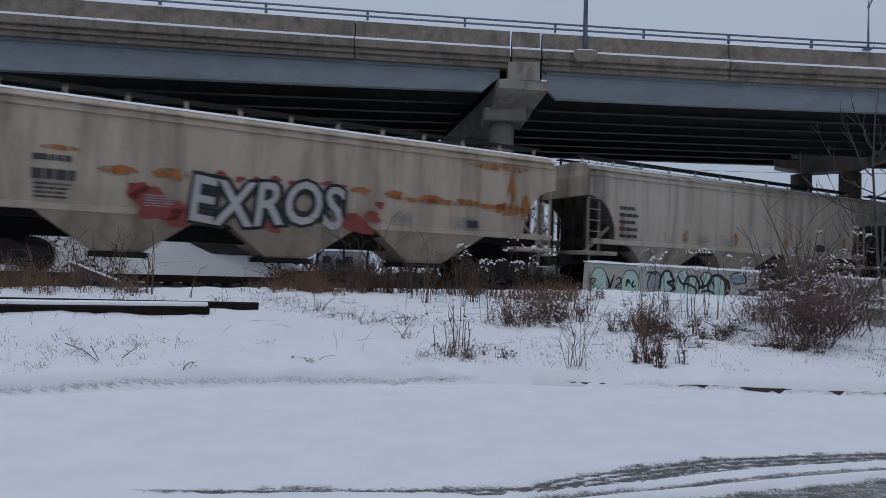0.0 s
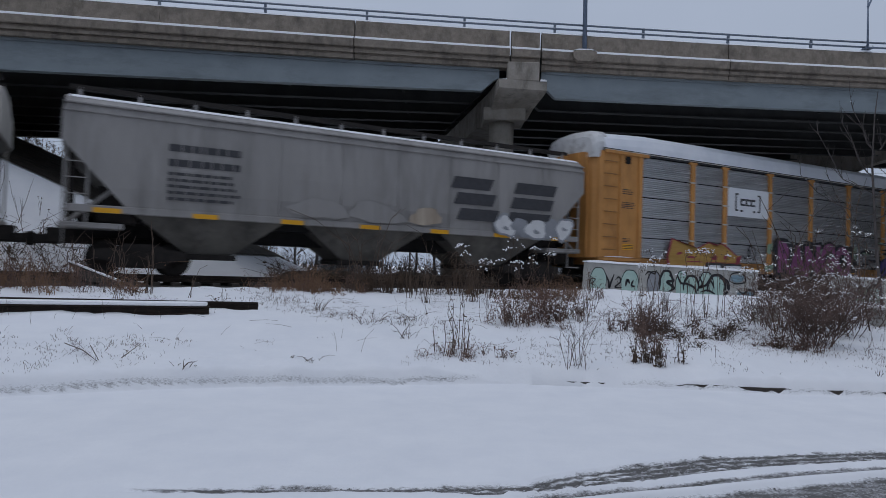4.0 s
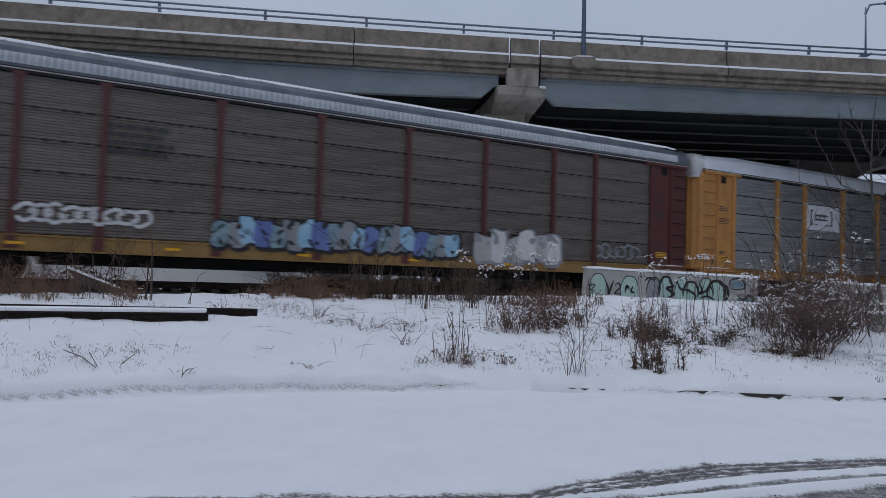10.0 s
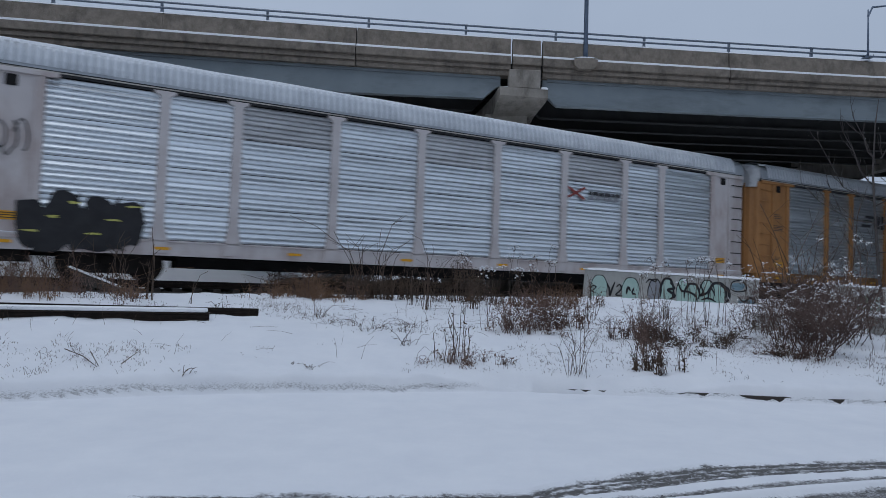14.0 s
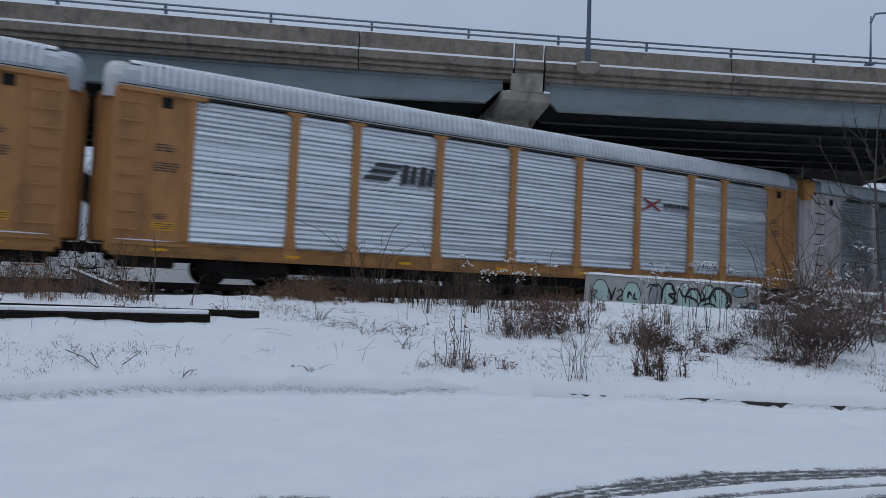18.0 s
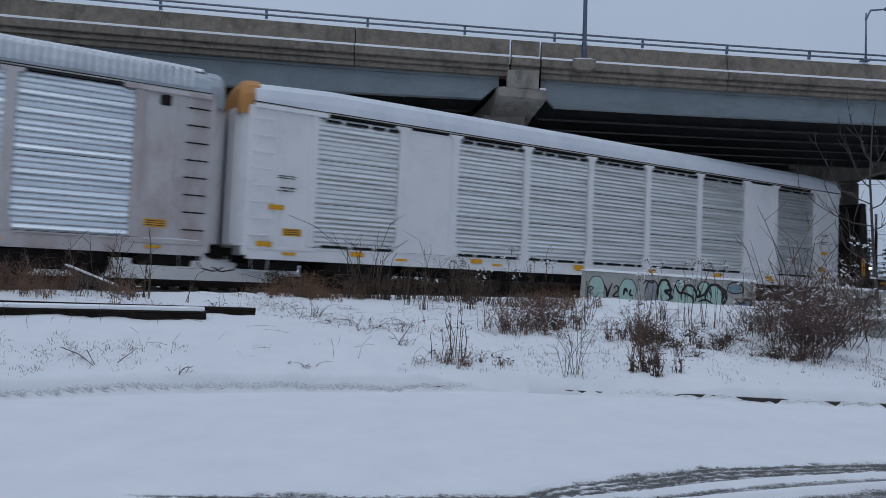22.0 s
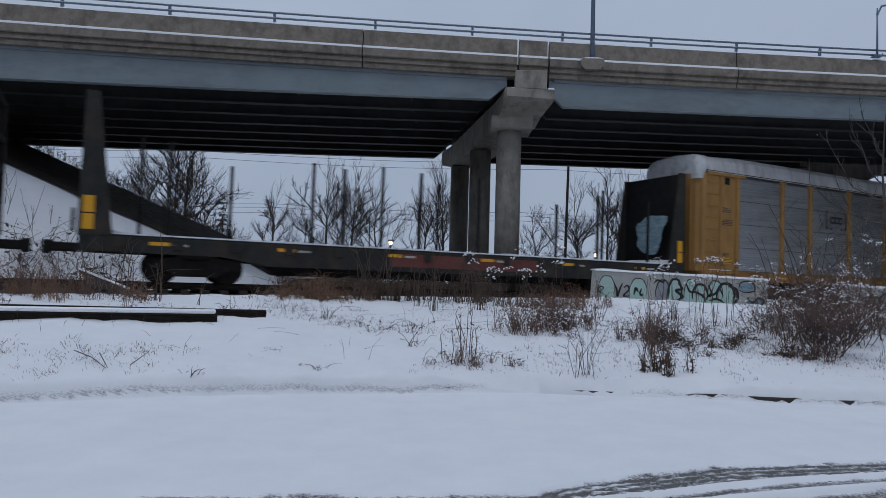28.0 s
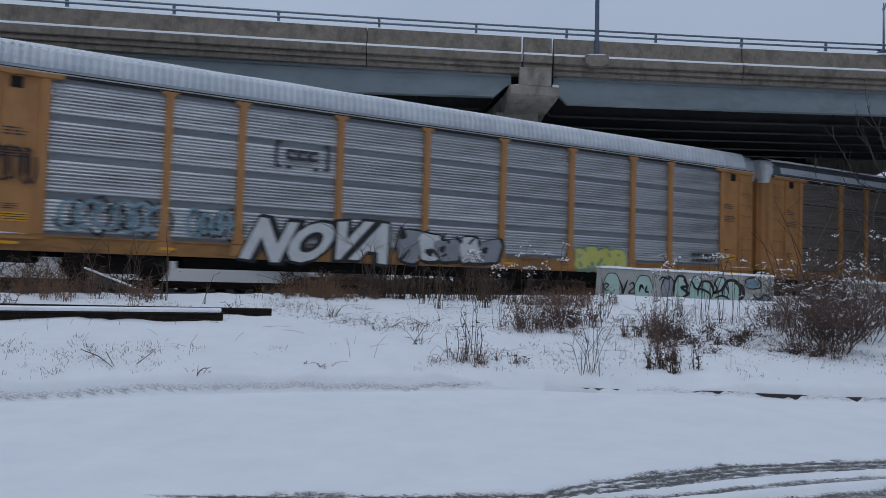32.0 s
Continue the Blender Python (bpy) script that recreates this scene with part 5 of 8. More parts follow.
def flat_car(left, right, label, patch=()):
    car = group("bulkhead_flat_car", label, "rail car", grp="cars of the freight train")
    L = right - left
    h = L / 2
    part("deck", boxed(-h + 0.2, h - 0.2, -1.5, 1.5, 1.04, 1.16), FLAT_STEEL, car)
    bm = bmesh.new()
    z0 = 0.70
    prism(bm, [(-h + 0.1, 1.12), (-h + 0.1, 0.74), (-h + 3.6, 0.72), (-h + 4.8, 0.52), (h - 4.8, 0.52), (h - 3.6, 0.72), (h - 0.1, 0.74), (h - 0.1, 1.12)], -1.56, -1.44)
    part("side_sill", bm, FLAT_STEEL, car)
    bm = bmesh.new()
    prism(bm, [(-h + 0.1, 1.12), (-h + 0.1, 0.74), (-h + 3.6, 0.72), (-h + 4.8, 0.60), (h - 4.8, 0.60), (h - 3.6, 0.72), (h - 0.1, 0.74), (h - 0.1, 1.12)], 1.44, 1.56)
    part("side_sill", bm, FLAT_STEEL, car)
    part("underframe", prism(bmesh.new(), [(-h + 3.9, 1.0), (-h + 5.4, 0.28), (h - 5.4, 0.28), (h - 3.9, 1.0)], -0.6, 0.6), BLACK, car)
    part("deck_rim", boxed(-h + 0.8, h - 0.8, -1.52, -1.40, 1.161, 1.20), SNOW, car, "line of snow along the deck's edge")
    r = random.Random(int(left))
    bm = bmesh.new()
    x = -h + 1.2
    while x < h - 1.2:
        w = r.uniform(0.8, 2.6)
        if r.random() < 0.8:
            t = r.uniform(0.02, 0.07)
            prism(bm, [(x, 1.162), (x + w * 0.3, 1.162 + t), (x + w * 0.7, 1.162 + t * 0.8), (x + w, 1.162)], -1.48, r.uniform(-0.2, 1.3))
        x += w * r.uniform(0.95, 1.2)
    part("deck_snow", bm, SNOW, car, "thin drift of snow on the deck")
    for sgn in (-1, 1):
        # end bulkhead: leaning side webs, plate and frame
        b = part("bulkhead", boxed(-0.06, 0.06, -1.5, 1.5, 1.1, 4.52), BLACK, car, "tall dark steel end bulkhead", at=(sgn * (h - 0.32), 0, 0))
        for y in (-1.56, 1.46):
            bm = bmesh.new()
            prism(bm, [(-sgn * 0.55, 1.10), (sgn * 0.26, 1.10), (sgn * 0.22, 4.56), (-sgn * 0.10, 4.56)], y, y + 0.10)
            part("side_web", bm, FLAT_STEEL, b)
        for z in (1.9, 2.7, 3.5, 4.42):
            part("stiffener", boxed(sgn * 0.14 - 0.08, sgn * 0.14 + 0.08, -1.45, 1.45, z, z + 0.12, bevel=0.01), BLACK, b)
        part("warning_plate", boxed(-0.16, 0.10, -1.572, -1.562, 1.25, 2.05), REFLECT, b, "yellow reflective plate")
        part("plate_band", boxed(-0.16, 0.10, -1.574, -1.570, 1.62, 1.65), BLACK, b)
        part("snow_heap", prism(bmesh.new(), [(-sgn * 0.2, 1.165), (-sgn * 1.2, 1.165), (-sgn * 0.7, 1.24), (-sgn * 0.3, 1.34)] if sgn < 0 else
                                [(-sgn * 0.2, 1.165), (-sgn * 0.3, 1.34), (-sgn * 0.7, 1.24), (-sgn * 1.2, 1.165)], -1.3, 0.9), SNOW, b, "small heap of snow")
        truck(car, sgn * (h - 3.0))
        coupler(car, sgn * (h + 0.25), sgn)
        part("hand_brake", tube(bmesh.new(), [(sgn * (h + 0.1), -0.9, 1.5), (sgn * (h + 0.02), -0.9, 1.5)], 0.28, 12), BLACK, car)
    n = 8
    for k in range(n):
        x = -h + 1.9 + k * (L - 3.8) / (n - 1)
        for y in (-1.42, 1.34):
            if r.random() < 0.86:
                part("stake", boxed(-0.05, 0.05, 0, 0.07, 1.1, r.uniform(3.3, 4.25), bevel=0.008), BLACK, car, at=(x + r.uniform(-0.4, 0.4), y, 0))
    for k in range(14):
        x = -h + 1.0 + k * (L - 2) / 13
        part("stake_pocket", boxed(x - 0.12, x + 0.12, -1.62, -1.56, 0.84, 1.10, bevel=0.015), FLAT_STEEL, car)
    for k in range(6):
        x = -h + 2.2 + k * (L - 4.4) / 5
        part("reflector", boxed(x - 0.45, x + 0.05, -1.568, -1.56, 0.93, 1.02), REFLECT, car)
        part("reflector_white", boxed(x + 0.15, x + 0.5, -1.568, -1.56, 0.93, 0.99), HOPPER_PALE, car)
    for a, b in patch:
        part("paint_patch", boxed(a, b, -1.567, -1.562, 0.66, 1.04), RUST_PATCH, car, "red oxide paint")
    CARS.append((car, left + h))
    return car


H1 = hopper(-3.7, 14.9, HOPPER_TAN, "tan covered hopper car with rust streaks and white sprayed lettering", chute_m=HOPPER_TAN)
H2 = hopper(16.45, 33.85, HOPPER_GREY, "grimy grey covered hopper car with dark streaks")
H3 = hopper(35.25, 51.95, HOPPER_PALE, "pale grey covered hopper car", sloped=True)
H4 = hopper(53.25, 69.8, HOPPER_DIM, "dull grey covered hopper car with large dark letters and yellow reflectors", chute_m=CHUTE_GRIME, sloped=True)
A1 = autorack(70.7, YELLOW, PANEL_GREY, ROOF_WHITE, "yellow autorack car with grey panels, snowy roof, pink and mint graffiti", rows=5, ribs=10, hood_m=HOOD_CLOTH, roof_ribs=False)
A2 = autorack(99.3, YELLOW, PANEL_DARK, ROOF_STEEL, "yellow autorack car with dark panels and sky-blue graffiti", rows=5, ribs=10, hood_m=HOOD_CLOTH)
A3 = autorack(128.05, MAROON, PANEL_DARK, ROOF_STEEL, "maroon autorack car with dark panels, ochre sill and mixed graffiti", rows=5, ribs=10, sill_m=BROWN_YEL, hood_m=HOOD_CLOTH, post_w=0.14)
A4 = autorack(156.42, YELLOW, PANEL_GREY, ROOF_WHITE, "yellow autorack car with grey panels and a clean white roof", rows=5, ribs=10, hood_m=HOOD_CLOTH, roof_ribs=False)
A5 = autorack(184.9, WHITE, PANEL_LIGHT, ROOF_ZINC, "dirty white autorack car with ribbed panels and black graffiti patch", rows=4, ribs=7, hood_m=YELLOW,
              odd={(2, 3), (4, 3), (6, 3)}, odd_m=PANEL_GREY, post_w=0.26)
A6 = autorack(213.4, ORANGE, PANEL_LIGHT, ROOF_ZINC, "orange autorack car with bright ribbed panels and white outline graffiti", rows=2, ribs=14, hood_m=HOOD_CLOTH,
              post_w=0.24)
A7 = autorack(241.95, ORANGE, PANEL_LIGHT, ROOF_ZINC, "orange autorack car with bright ribbed panels", rows=2, ribs=14, hood_m=HOOD_CLOTH, post_w=0.24)
A8 = autorack(270.65, WHITE, PANEL_LIGHT, ROOF_ZINC, "dirty white autorack car with silver ribbed panels and a small tag", rows=2, ribs=13, hood_m=YELLOW, post_w=0.26)
A9 = autorack(299.1, BRIGHT_WHITE, PANEL_SILVER, ROOF_WHITE, "clean bright white autorack car with ribbed panels and amber reflectors", rows=3, ribs=9, roof_ribs=False,
              hood_m=YELLOW, solid=(1, 7), gap_m=BLACK, post_w=0.24)
F1 = flat_car(328.2, 349.8, "dark bulkhead flat car with steel stakes and snow on its deck", patch=((-2.4, 2.6),))
F2 = flat_car(351.25, 373.2, "dark bulkhead flat car with steel stakes and snow on its deck", patch=((-6.0, -2.0),))
F3 = flat_car(375.0, 396.2, "dark bulkhead flat car with red oxide patch and snowy deck", patch=((-2.0, 3.5),))
A10 = autorack(397.25, OCHRE, PANEL_GREY, ROOF_STAINED, "yellow autorack car with weathered grey panels and a pale roof", rows=4, ribs=11, roof_ribs=False, hood_m=HOOD_CLOTH, seam_w=0.02, back_m=PANEL_DARK)
A11 = autorack(425.9, ORANGE, PANEL_GREY, ROOF_ZINC, "orange autorack car with grey panels and large white graffiti", rows=4, ribs=9, seam_w=0.17, back_m=PANEL_SEAM, hood_m=HOOD_CLOTH)
A12 = autorack(454.5, ORANGE, PANEL_DARK, ROOF_STEEL, "orange autorack car with dull grey panels", rows=4, ribs=10, hood_m=HOOD_CLOTH)


# ---- markings and sprayed paint on the cars (x from the car's middle, z over the rail) ----
def letters(name, bm, material, parent, label=""):
    """Each letter of a word as a mesh of its own, the rest under the first."""
    todo, first = set(bm.verts), None
    while todo:
        island, heap = set(), [min(todo, key=lambda v: v.co.x)]
        while heap:
            v = heap.pop()
            if v not in island:
                island.add(v)
                heap += [e.other_vert(v) for e in v.link_edges]
        todo -= island
        one, twin = bmesh.new(), {}
        for f in {f for v in island for f in v.link_faces}:
            for v in f.verts:
                if v not in twin:
                    twin[v] = one.verts.new(v.co)
            one.faces.new([twin[v] for v in f.verts])
        ob = part(name, one, material, first or parent, "" if first else label)
        first = first or ob
    bm.free()
    return first


def plain_words(car, name, text, x0, x1, z0, z1, fill, line, label, y=-1.645, lean=0.0, fat=0.0):
    def fitted(f, e, yy):
        bm = words(text, 1.0, f)
        xs = [v.co.x for v in bm.verts]
        zs = [v.co.z for v in bm.verts]
        ax, az = (x1 - x0 + 2 * e) / (max(xs) - min(xs)), (z1 - z0 + 2 * e) / (max(zs) - min(zs))
        for v in bm.verts:
            zz = (v.co.z - min(zs)) * az
            v.co = Vector(((v.co.x - min(xs)) * ax + x0 - e + lean * zz, v.co.y * 0.5 + yy, z0 - e + zz + 0.07 * (z1 - z0) * math.sin(2.3 * v.co.x)))
        return bm
    p = letters(name, fitted(fat, 0.0, y), fill, car, label)
    if line:
        letters(name + "_outline", fitted(fat + 0.085, 0.075 * (z1 - z0), y + 0.006), line, p)
    return p


def bubble(car, name, x0, x1, z0, z1, n, fills, line, label, y=-1.645, seed=0, shine=None):
    """A row of fat, overlapping letter-like shapes with a dark outline; none can be read."""
    r = random.Random(seed)
    w = (x1 - x0) / n
    p = None
    for k in range(n):
        cx = x0 + (k + 0.5) * w + r.uniform(-0.08, 0.08) * w
        cz = (z0 + z1) / 2 + r.uniform(-0.06, 0.06) * (z1 - z0)
        ww, hh = w * r.uniform(0.95, 1.25), (z1 - z0) * r.uniform(0.75, 0.98)
        ln = r.uniform(-0.25, 0.25)
        yy = y - 0.003 * (k % 3)
        if line:
            ob = part(name + "_outline", blob(bmesh.new(), cx, cz, ww + 0.16, hh + 0.16, yy + 0.012, seed + k, 0.22, 18, ln), line, p or car)
            p = p or tagged(ob, label)
        bm = blob(bmesh.new(), cx, cz, ww, hh, yy, seed + k, 0.22, 18, ln)
        ob = part(name, bm, fills[k % len(fills)], p or car, "" if p else label)
        p = p or ob
        bm = blob(bmesh.new(), cx + r.uniform(-0.1, 0.1) * w, cz + r.uniform(-0.2, 0.2) * hh, ww * 0.32, hh * 0.22, yy - 0.004, seed + 50 + k, 0.4, 10, ln)
        part(name + "_hole", bm, line or fills[(k + 1) % len(fills)], p)
        if shine:
            part(name + "_shine", blob(bmesh.new(), cx - 0.15 * w, cz + 0.25 * hh, ww * 0.4, hh * 0.16, yy - 0.005, seed + 90 + k, 0.5, 10, 0.5), shine, p)
    return p


def sprayed(cx, cz, w, h, y, seed, lean=0.0, square=0.55, jag=0.10, n=24):
    """A fat rounded-square patch of paint with an uneven edge."""
    r = random.Random(seed)
    ph = [r.uniform(0, 6.28) for _ in range(3)]
    bm = bmesh.new()
    pts = []
    for k in range(n):
        a = -math.tau * k / n
        c, q = math.cos(a), math.sin(a)
        g = 1 + jag * (math.sin(2 * a + ph[0]) + 0.8 * math.sin(3 * a + ph[1]) + 0.5 * math.sin(6 * a + ph[2]))
        x = math.copysign(abs(c) ** square, c) * 0.5 * w * g
        z = math.copysign(abs(q) ** square, q) * 0.5 * h * g
        pts.append(bm.verts.new((cx + x + lean * z, y, cz + z)))
    bm.faces.new(pts)
    return bm


def wild(car, name, x0, x1, z0, z1, n, fills, line, label, y=-1.645, seed=0, thick=0.24, shine=None):
    """Crowded fat shapes with dark cuts, pale feet and pointed shadows; none of it can be read."""
    r = random.Random(seed)
    w, hh = (x1 - x0) / n, z1 - z0
    p = None
    for k in range(n):
        cx = x0 + (k + 0.5) * w + r.uniform(-0.15, 0.15) * w
        ht = hh * r.uniform(0.72, 1.0)
        cz = z0 + ht / 2 + r.uniform(0, 0.12) * hh
        ww, ln = w * r.uniform(1.0, 1.35), r.uniform(-0.28, 0.30)
        yy = y - 0.0012 * (k % 4)
        ob = part(name if p is None else name + "_shadow", sprayed(cx + 0.05, cz - 0.03, ww + 0.14, ht + 0.14, yy + 0.012, seed + k, ln), line, p or car, "" if p else label)
        p = p or ob
        if r.random() < 0.8:
            s = r.choice((-1, 1))
            tip = bmesh.new()
            tip.faces.new([tip.verts.new((cx + a * ww, y + 0.014, cz + b * ht)) for a, b in ((0.2 * s, 0.2), (0.75 * s, 0.62), (0.62 * s, 0.25), (0.85 * s, 0.05), (0.3 * s, -0.15))][::-s])
            part(name + "_shadow", tip, line, p)
        part(name + "_fill", sprayed(cx, cz, ww, ht, yy, seed + k, ln), fills[k % len(fills)], p)
        for q in range(r.randint(1, 3)):
            part(name + "_cut", sprayed(cx + r.uniform(-0.35, 0.35) * ww, cz + r.uniform(-0.45, 0.45) * ht, ww * r.uniform(0.10, 0.34), ht * r.uniform(0.12, 0.40), yy - 0.005,
                                        seed + 40 + 5 * k + q, r.uniform(-1.2, 1.2), 0.8, 0.2, 12), line, p)
        if shine:
            part(name + "_shine", sprayed(cx + r.uniform(-0.15, 0.15) * ww, cz - 0.30 * ht, ww * r.uniform(0.6, 0.9), ht * r.uniform(0.16, 0.3), yy - 0.003, seed + 80 + k, 0.4, 0.7, 0.18, 14), shine, p)
            part(name + "_shine", sprayed(cx + r.uniform(-0.2, 0.1) * ww, cz + 0.40 * ht, ww * 0.5, ht * 0.09, yy - 0.004, seed + 90 + k, 0.4, 0.7, 0.18, 12), shine, p)
    return p


def scribble(car, name, x0, x1, z0, z1, n, material, label, y=-1.612, seed=0, thick=0.045):
    """One-line tags: looping strokes that spell nothing."""
    r = random.Random(seed)
    first = None
    for k in range(n):
        bm = bmesh.new()
        cx = x0 + (k + 0.5) * (x1 - x0) / n
        w, h = (x1 - x0) / n * 0.7, (z1 - z0) * r.uniform(0.35, 0.5)
        cz = (z0 + z1) / 2
        a0, a1 = r.uniform(0, 6), r.uniform(3.5, 6)
        pts = [(cx + w * math.cos(a0 + a1 * i / 12), y, cz + h * math.sin(a0 + a1 * i / 12) * (1 + 0.2 * math.sin(i))) for i in range(13)]
        side = []
        for i, (x, _, z) in enumerate(pts):
            (xa, _, za), (xb, _, zb) = pts[max(i - 1, 0)], pts[min(i + 1, 12)]
            nn = Vector((za - zb, 0, xb - xa)).normalized() * thick / 2
            side.append((bm.verts.new(Vector((x, y, z)) - nn), bm.verts.new(Vector((x, y, z)) + nn)))
        for (a, b), (c, d) in zip(side, side[1:]):
            bm.faces.new((a, c, d, b))
        if first is None:
            first = part(name, bm, material, car, label)
        else:
            part("stroke", bm, material, first)
    return first


def cross_mark(car, x, z):
    bm = bmesh.new()
    for s in (-1, 1):
        d = Vector((0.42, 0, 0.2 * s))
        n = Vector((-d.z, 0, d.x)).normalized() * 0.045
        c = Vector((x, -1.59 - 0.003 * s, z))
        bm.faces.new([bm.verts.new(v) for v in (c - d - n, c + d - n, c + d + n, c - d + n)])
    part("cross_mark", bm, PAINTS["red"], car, "small dark red and blue cross mark")
    bars(car, x + 0.6, x + 2.3, z - 0.02, z + 0.10, 1, MARK_DARK, y=-1.59, seed=int(x * 10))
    bars(car, x + 0.6, x + 2.2, z - 0.16, z - 0.06, 1, PAINTS["grey"], y=-1.59, seed=int(x * 7))


def bracket_logo(car, x0, x1, z0, z1, plate=False):
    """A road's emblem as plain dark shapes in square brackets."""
    if plate:
        part("emblem_plate", boxed(x0 - 0.45, x1 + 0.55, -1.592, -1.586, z0 - 0.22, z1 + 0.2, bevel=0.002), MARK_WHITE, car, "white panel with a dark emblem")
    w, h = x1 - x0, z1 - z0
    y = -1.598
    emblem = None
    rects = []
    for s, xa in ((1, x0), (-1, x1)):
        a, b = sorted((xa, xa + s * 0.12 * w))
        c, d = sorted((xa, xa + s * 0.05 * w))
        rects += [(c, d, z0 + 0.0901 * h, z1 - 0.0901 * h), (a, b, z0, z0 + 0.09 * h), (a, b, z1 - 0.09 * h, z1)]
    for k in range(3):
        a = x0 + w * (0.2 + 0.2 * k)
        rects += [(a, a + 0.19 * w, z0 + 0.32 * h, z0 + 0.42 * h), (a, a + 0.19 * w, z0 + 0.60 * h, z0 + 0.72 * h), (a, a + 0.06 * w, z0 + 0.4201 * h, z0 + 0.5999 * h)]
    rects += [(x0 + 0.2 * w, x0 + 0.3 * w, z0 - 0.02, z0 + 0.08 * h), (x1 - 0.3 * w, x1 - 0.2 * w, z0 - 0.02, z0 + 0.08 * h)]
    for a, b, c, d in rects:
        ob = part("emblem" if emblem is None else "emblem_bar", boxed(a, b, y, y + 0.006, c, d), MARK_DARK, emblem or car, "" if emblem else "dark bracketed emblem")
        emblem = emblem or ob


def stripe_logo(car, x0, x1, z0, z1, lean=0.35):
    y = -1.60
    w, h = x1 - x0, z1 - z0
    emblem = None
    outlines = []
    for k in range(3):
        a, z = x0 + w * (0.02 + 0.07 * k), z0 + h * (0.08 + 0.34 * k)
        outlines.append([(a, z), (a + 0.36 * w, z), (a + 0.36 * w + 0.05 * w, z + 0.2 * h), (a + 0.05 * w, z + 0.2 * h)])
    for k in (0, 1):
        a = x0 + w * (0.54 + 0.25 * k)
        outlines.append([(a, z0), (a + 0.09 * w, z0), (a + 0.09 * w + lean * h * 0.3, z1), (a + lean * h * 0.3, z1)])
        outlines.append([(a + 0.12 * w, z0 + 0.1 * h), (a + 0.2 * w, z0), (a + 0.2 * w + lean * h * 0.3, z1 - 0.1 * h), (a + 0.13 * w + lean * h * 0.3, z1)])
    for k, o in enumerate(outlines):
        ob = part("emblem" if emblem is None else "emblem_bar", prism(bmesh.new(), o, y - 0.002 * k, y - 0.002 * k + 0.005), MARK_DARK, emblem or car, "" if emblem else "dark slanted emblem")
        emblem = emblem or ob


def bars(car, x0, x1, z0, z1, rows, material=MARK_DARK, y=-1.60, seed=1, name="lettering"):
    r = random.Random(seed)
    h = (z1 - z0) / (rows * 2.1 - 1.1)
    bm = bmesh.new()
    for k in range(rows):
        z = z1 - k * h * 2.1
        x = x0
        end = x0 + (x1 - x0) * r.uniform(0.75, 1.0)
        while x < end:
            w = r.uniform(0.10, 0.35)
            box(bm, x, min(x + w, end), y, y + 0.004, z - h, z)
            x += w + 0.04
    tagged(part(name, bm, material, car), kind="stuff")


def streaks(car, spots, material, label, y=-1.60, seed=3):
    """Rust that runs from a seam: each spot is x0, x1, z0, z1."""
    r = random.Random(seed)
    for x0, x1, z0, z1 in spots:
        bm = bmesh.new()
        n = max(3, int((x1 - x0) / 0.09))
        top, low = [], []
        for k in range(n + 1):
            x = x0 + (x1 - x0) * k / n
            e = max(0.0, math.sin(math.pi * k / n)) ** 0.5
            top.append(bm.verts.new((x, y, z1 - (1 - e) * 0.5 * (z1 - z0) + r.uniform(-0.03, 0.02))))
            low.append(bm.verts.new((x, y, z0 + (1 - e) * 0.45 * (z1 - z0) + r.uniform(-0.03, 0.05))))
        for k in range(n):
            bm.faces.new((low[k], low[k + 1], top[k + 1], top[k]))
        part("rust", bm, material, car, label)


P = PAINTS
# tan hopper
plain_words(H1, "graffiti", "EXROS", -2.9, 1.4, 1.4, 2.6, P["pale"], P["black"], "white sprayed letters with a black outline", y=-1.61, fat=0.015, lean=0.1)
for k, (cx, cz, w, h) in enumerate(((-4.2, 1.75, 1.3, 0.75), (-4.7, 2.1, 0.5, 0.4), (-3.5, 1.5, 0.9, 0.5), (-1.2, 1.42, 0.5, 0.35), (1.35, 1.6, 1.1, 0.5), (1.9, 1.85, 0.5, 0.3), (2.1, 2.2, 0.25, 0.25))):
    part("paint_cloud", blob(bmesh.new(), cx + 0.5, cz, w, h, -1.596, 30 + k, 0.35, 16), P["red"], H1, "dark red sprayed cloud")
for k in range(9):
    part("paint_cloud", blob(bmesh.new(), -2.6 + 0.5 * k, 2.62 + 0.06 * math.sin(k * 2), 0.3, 0.16, -1.597, 60 + k, 0.4, 10), P["red"], H1)
streaks(H1, [(-5.13, -4.17, 2.43, 2.65), (-3.85, -2.93, 2.40, 2.70), (1.6, 2.3, 2.45, 2.66), (2.76, 3.52, 2.43, 2.66), (4.01, 4.8, 2.40, 2.64), (5.1, 6.18, 2.43, 2.6),
             (7.25, 7.6, 2.3, 3.6), (6.7, 7.9, 2.2, 2.6), (5.7, 8.1, 3.58, 3.8), (7.8, 8.25, 2.0, 2.9), (2.8, 8.1, 2.36, 2.52), (-6.4, -5.5, 2.86, 3.0)], RUST, "orange rust run from a seam")
bars(H1, -6.55, -5.7, 2.62, 2.76, 1, seed=2)
bars(H1, -6.55, -5.4, 2.18, 2.42, 1, seed=3)
bars(H1, -6.5, -5.7, 1.75, 2.1, 4, seed=2)
for k, x in enumerate((-4.0, 3.1, 5.3)):
    bars(H1, x, x + 0.7, 1.72, 2.0, 5, PAINTS["grey"], seed=20 + k)
part("stencil_plate", boxed(5.7, 6.15, -1.606, -1.60, 1.72, 1.95), MARK_DARK, H1)
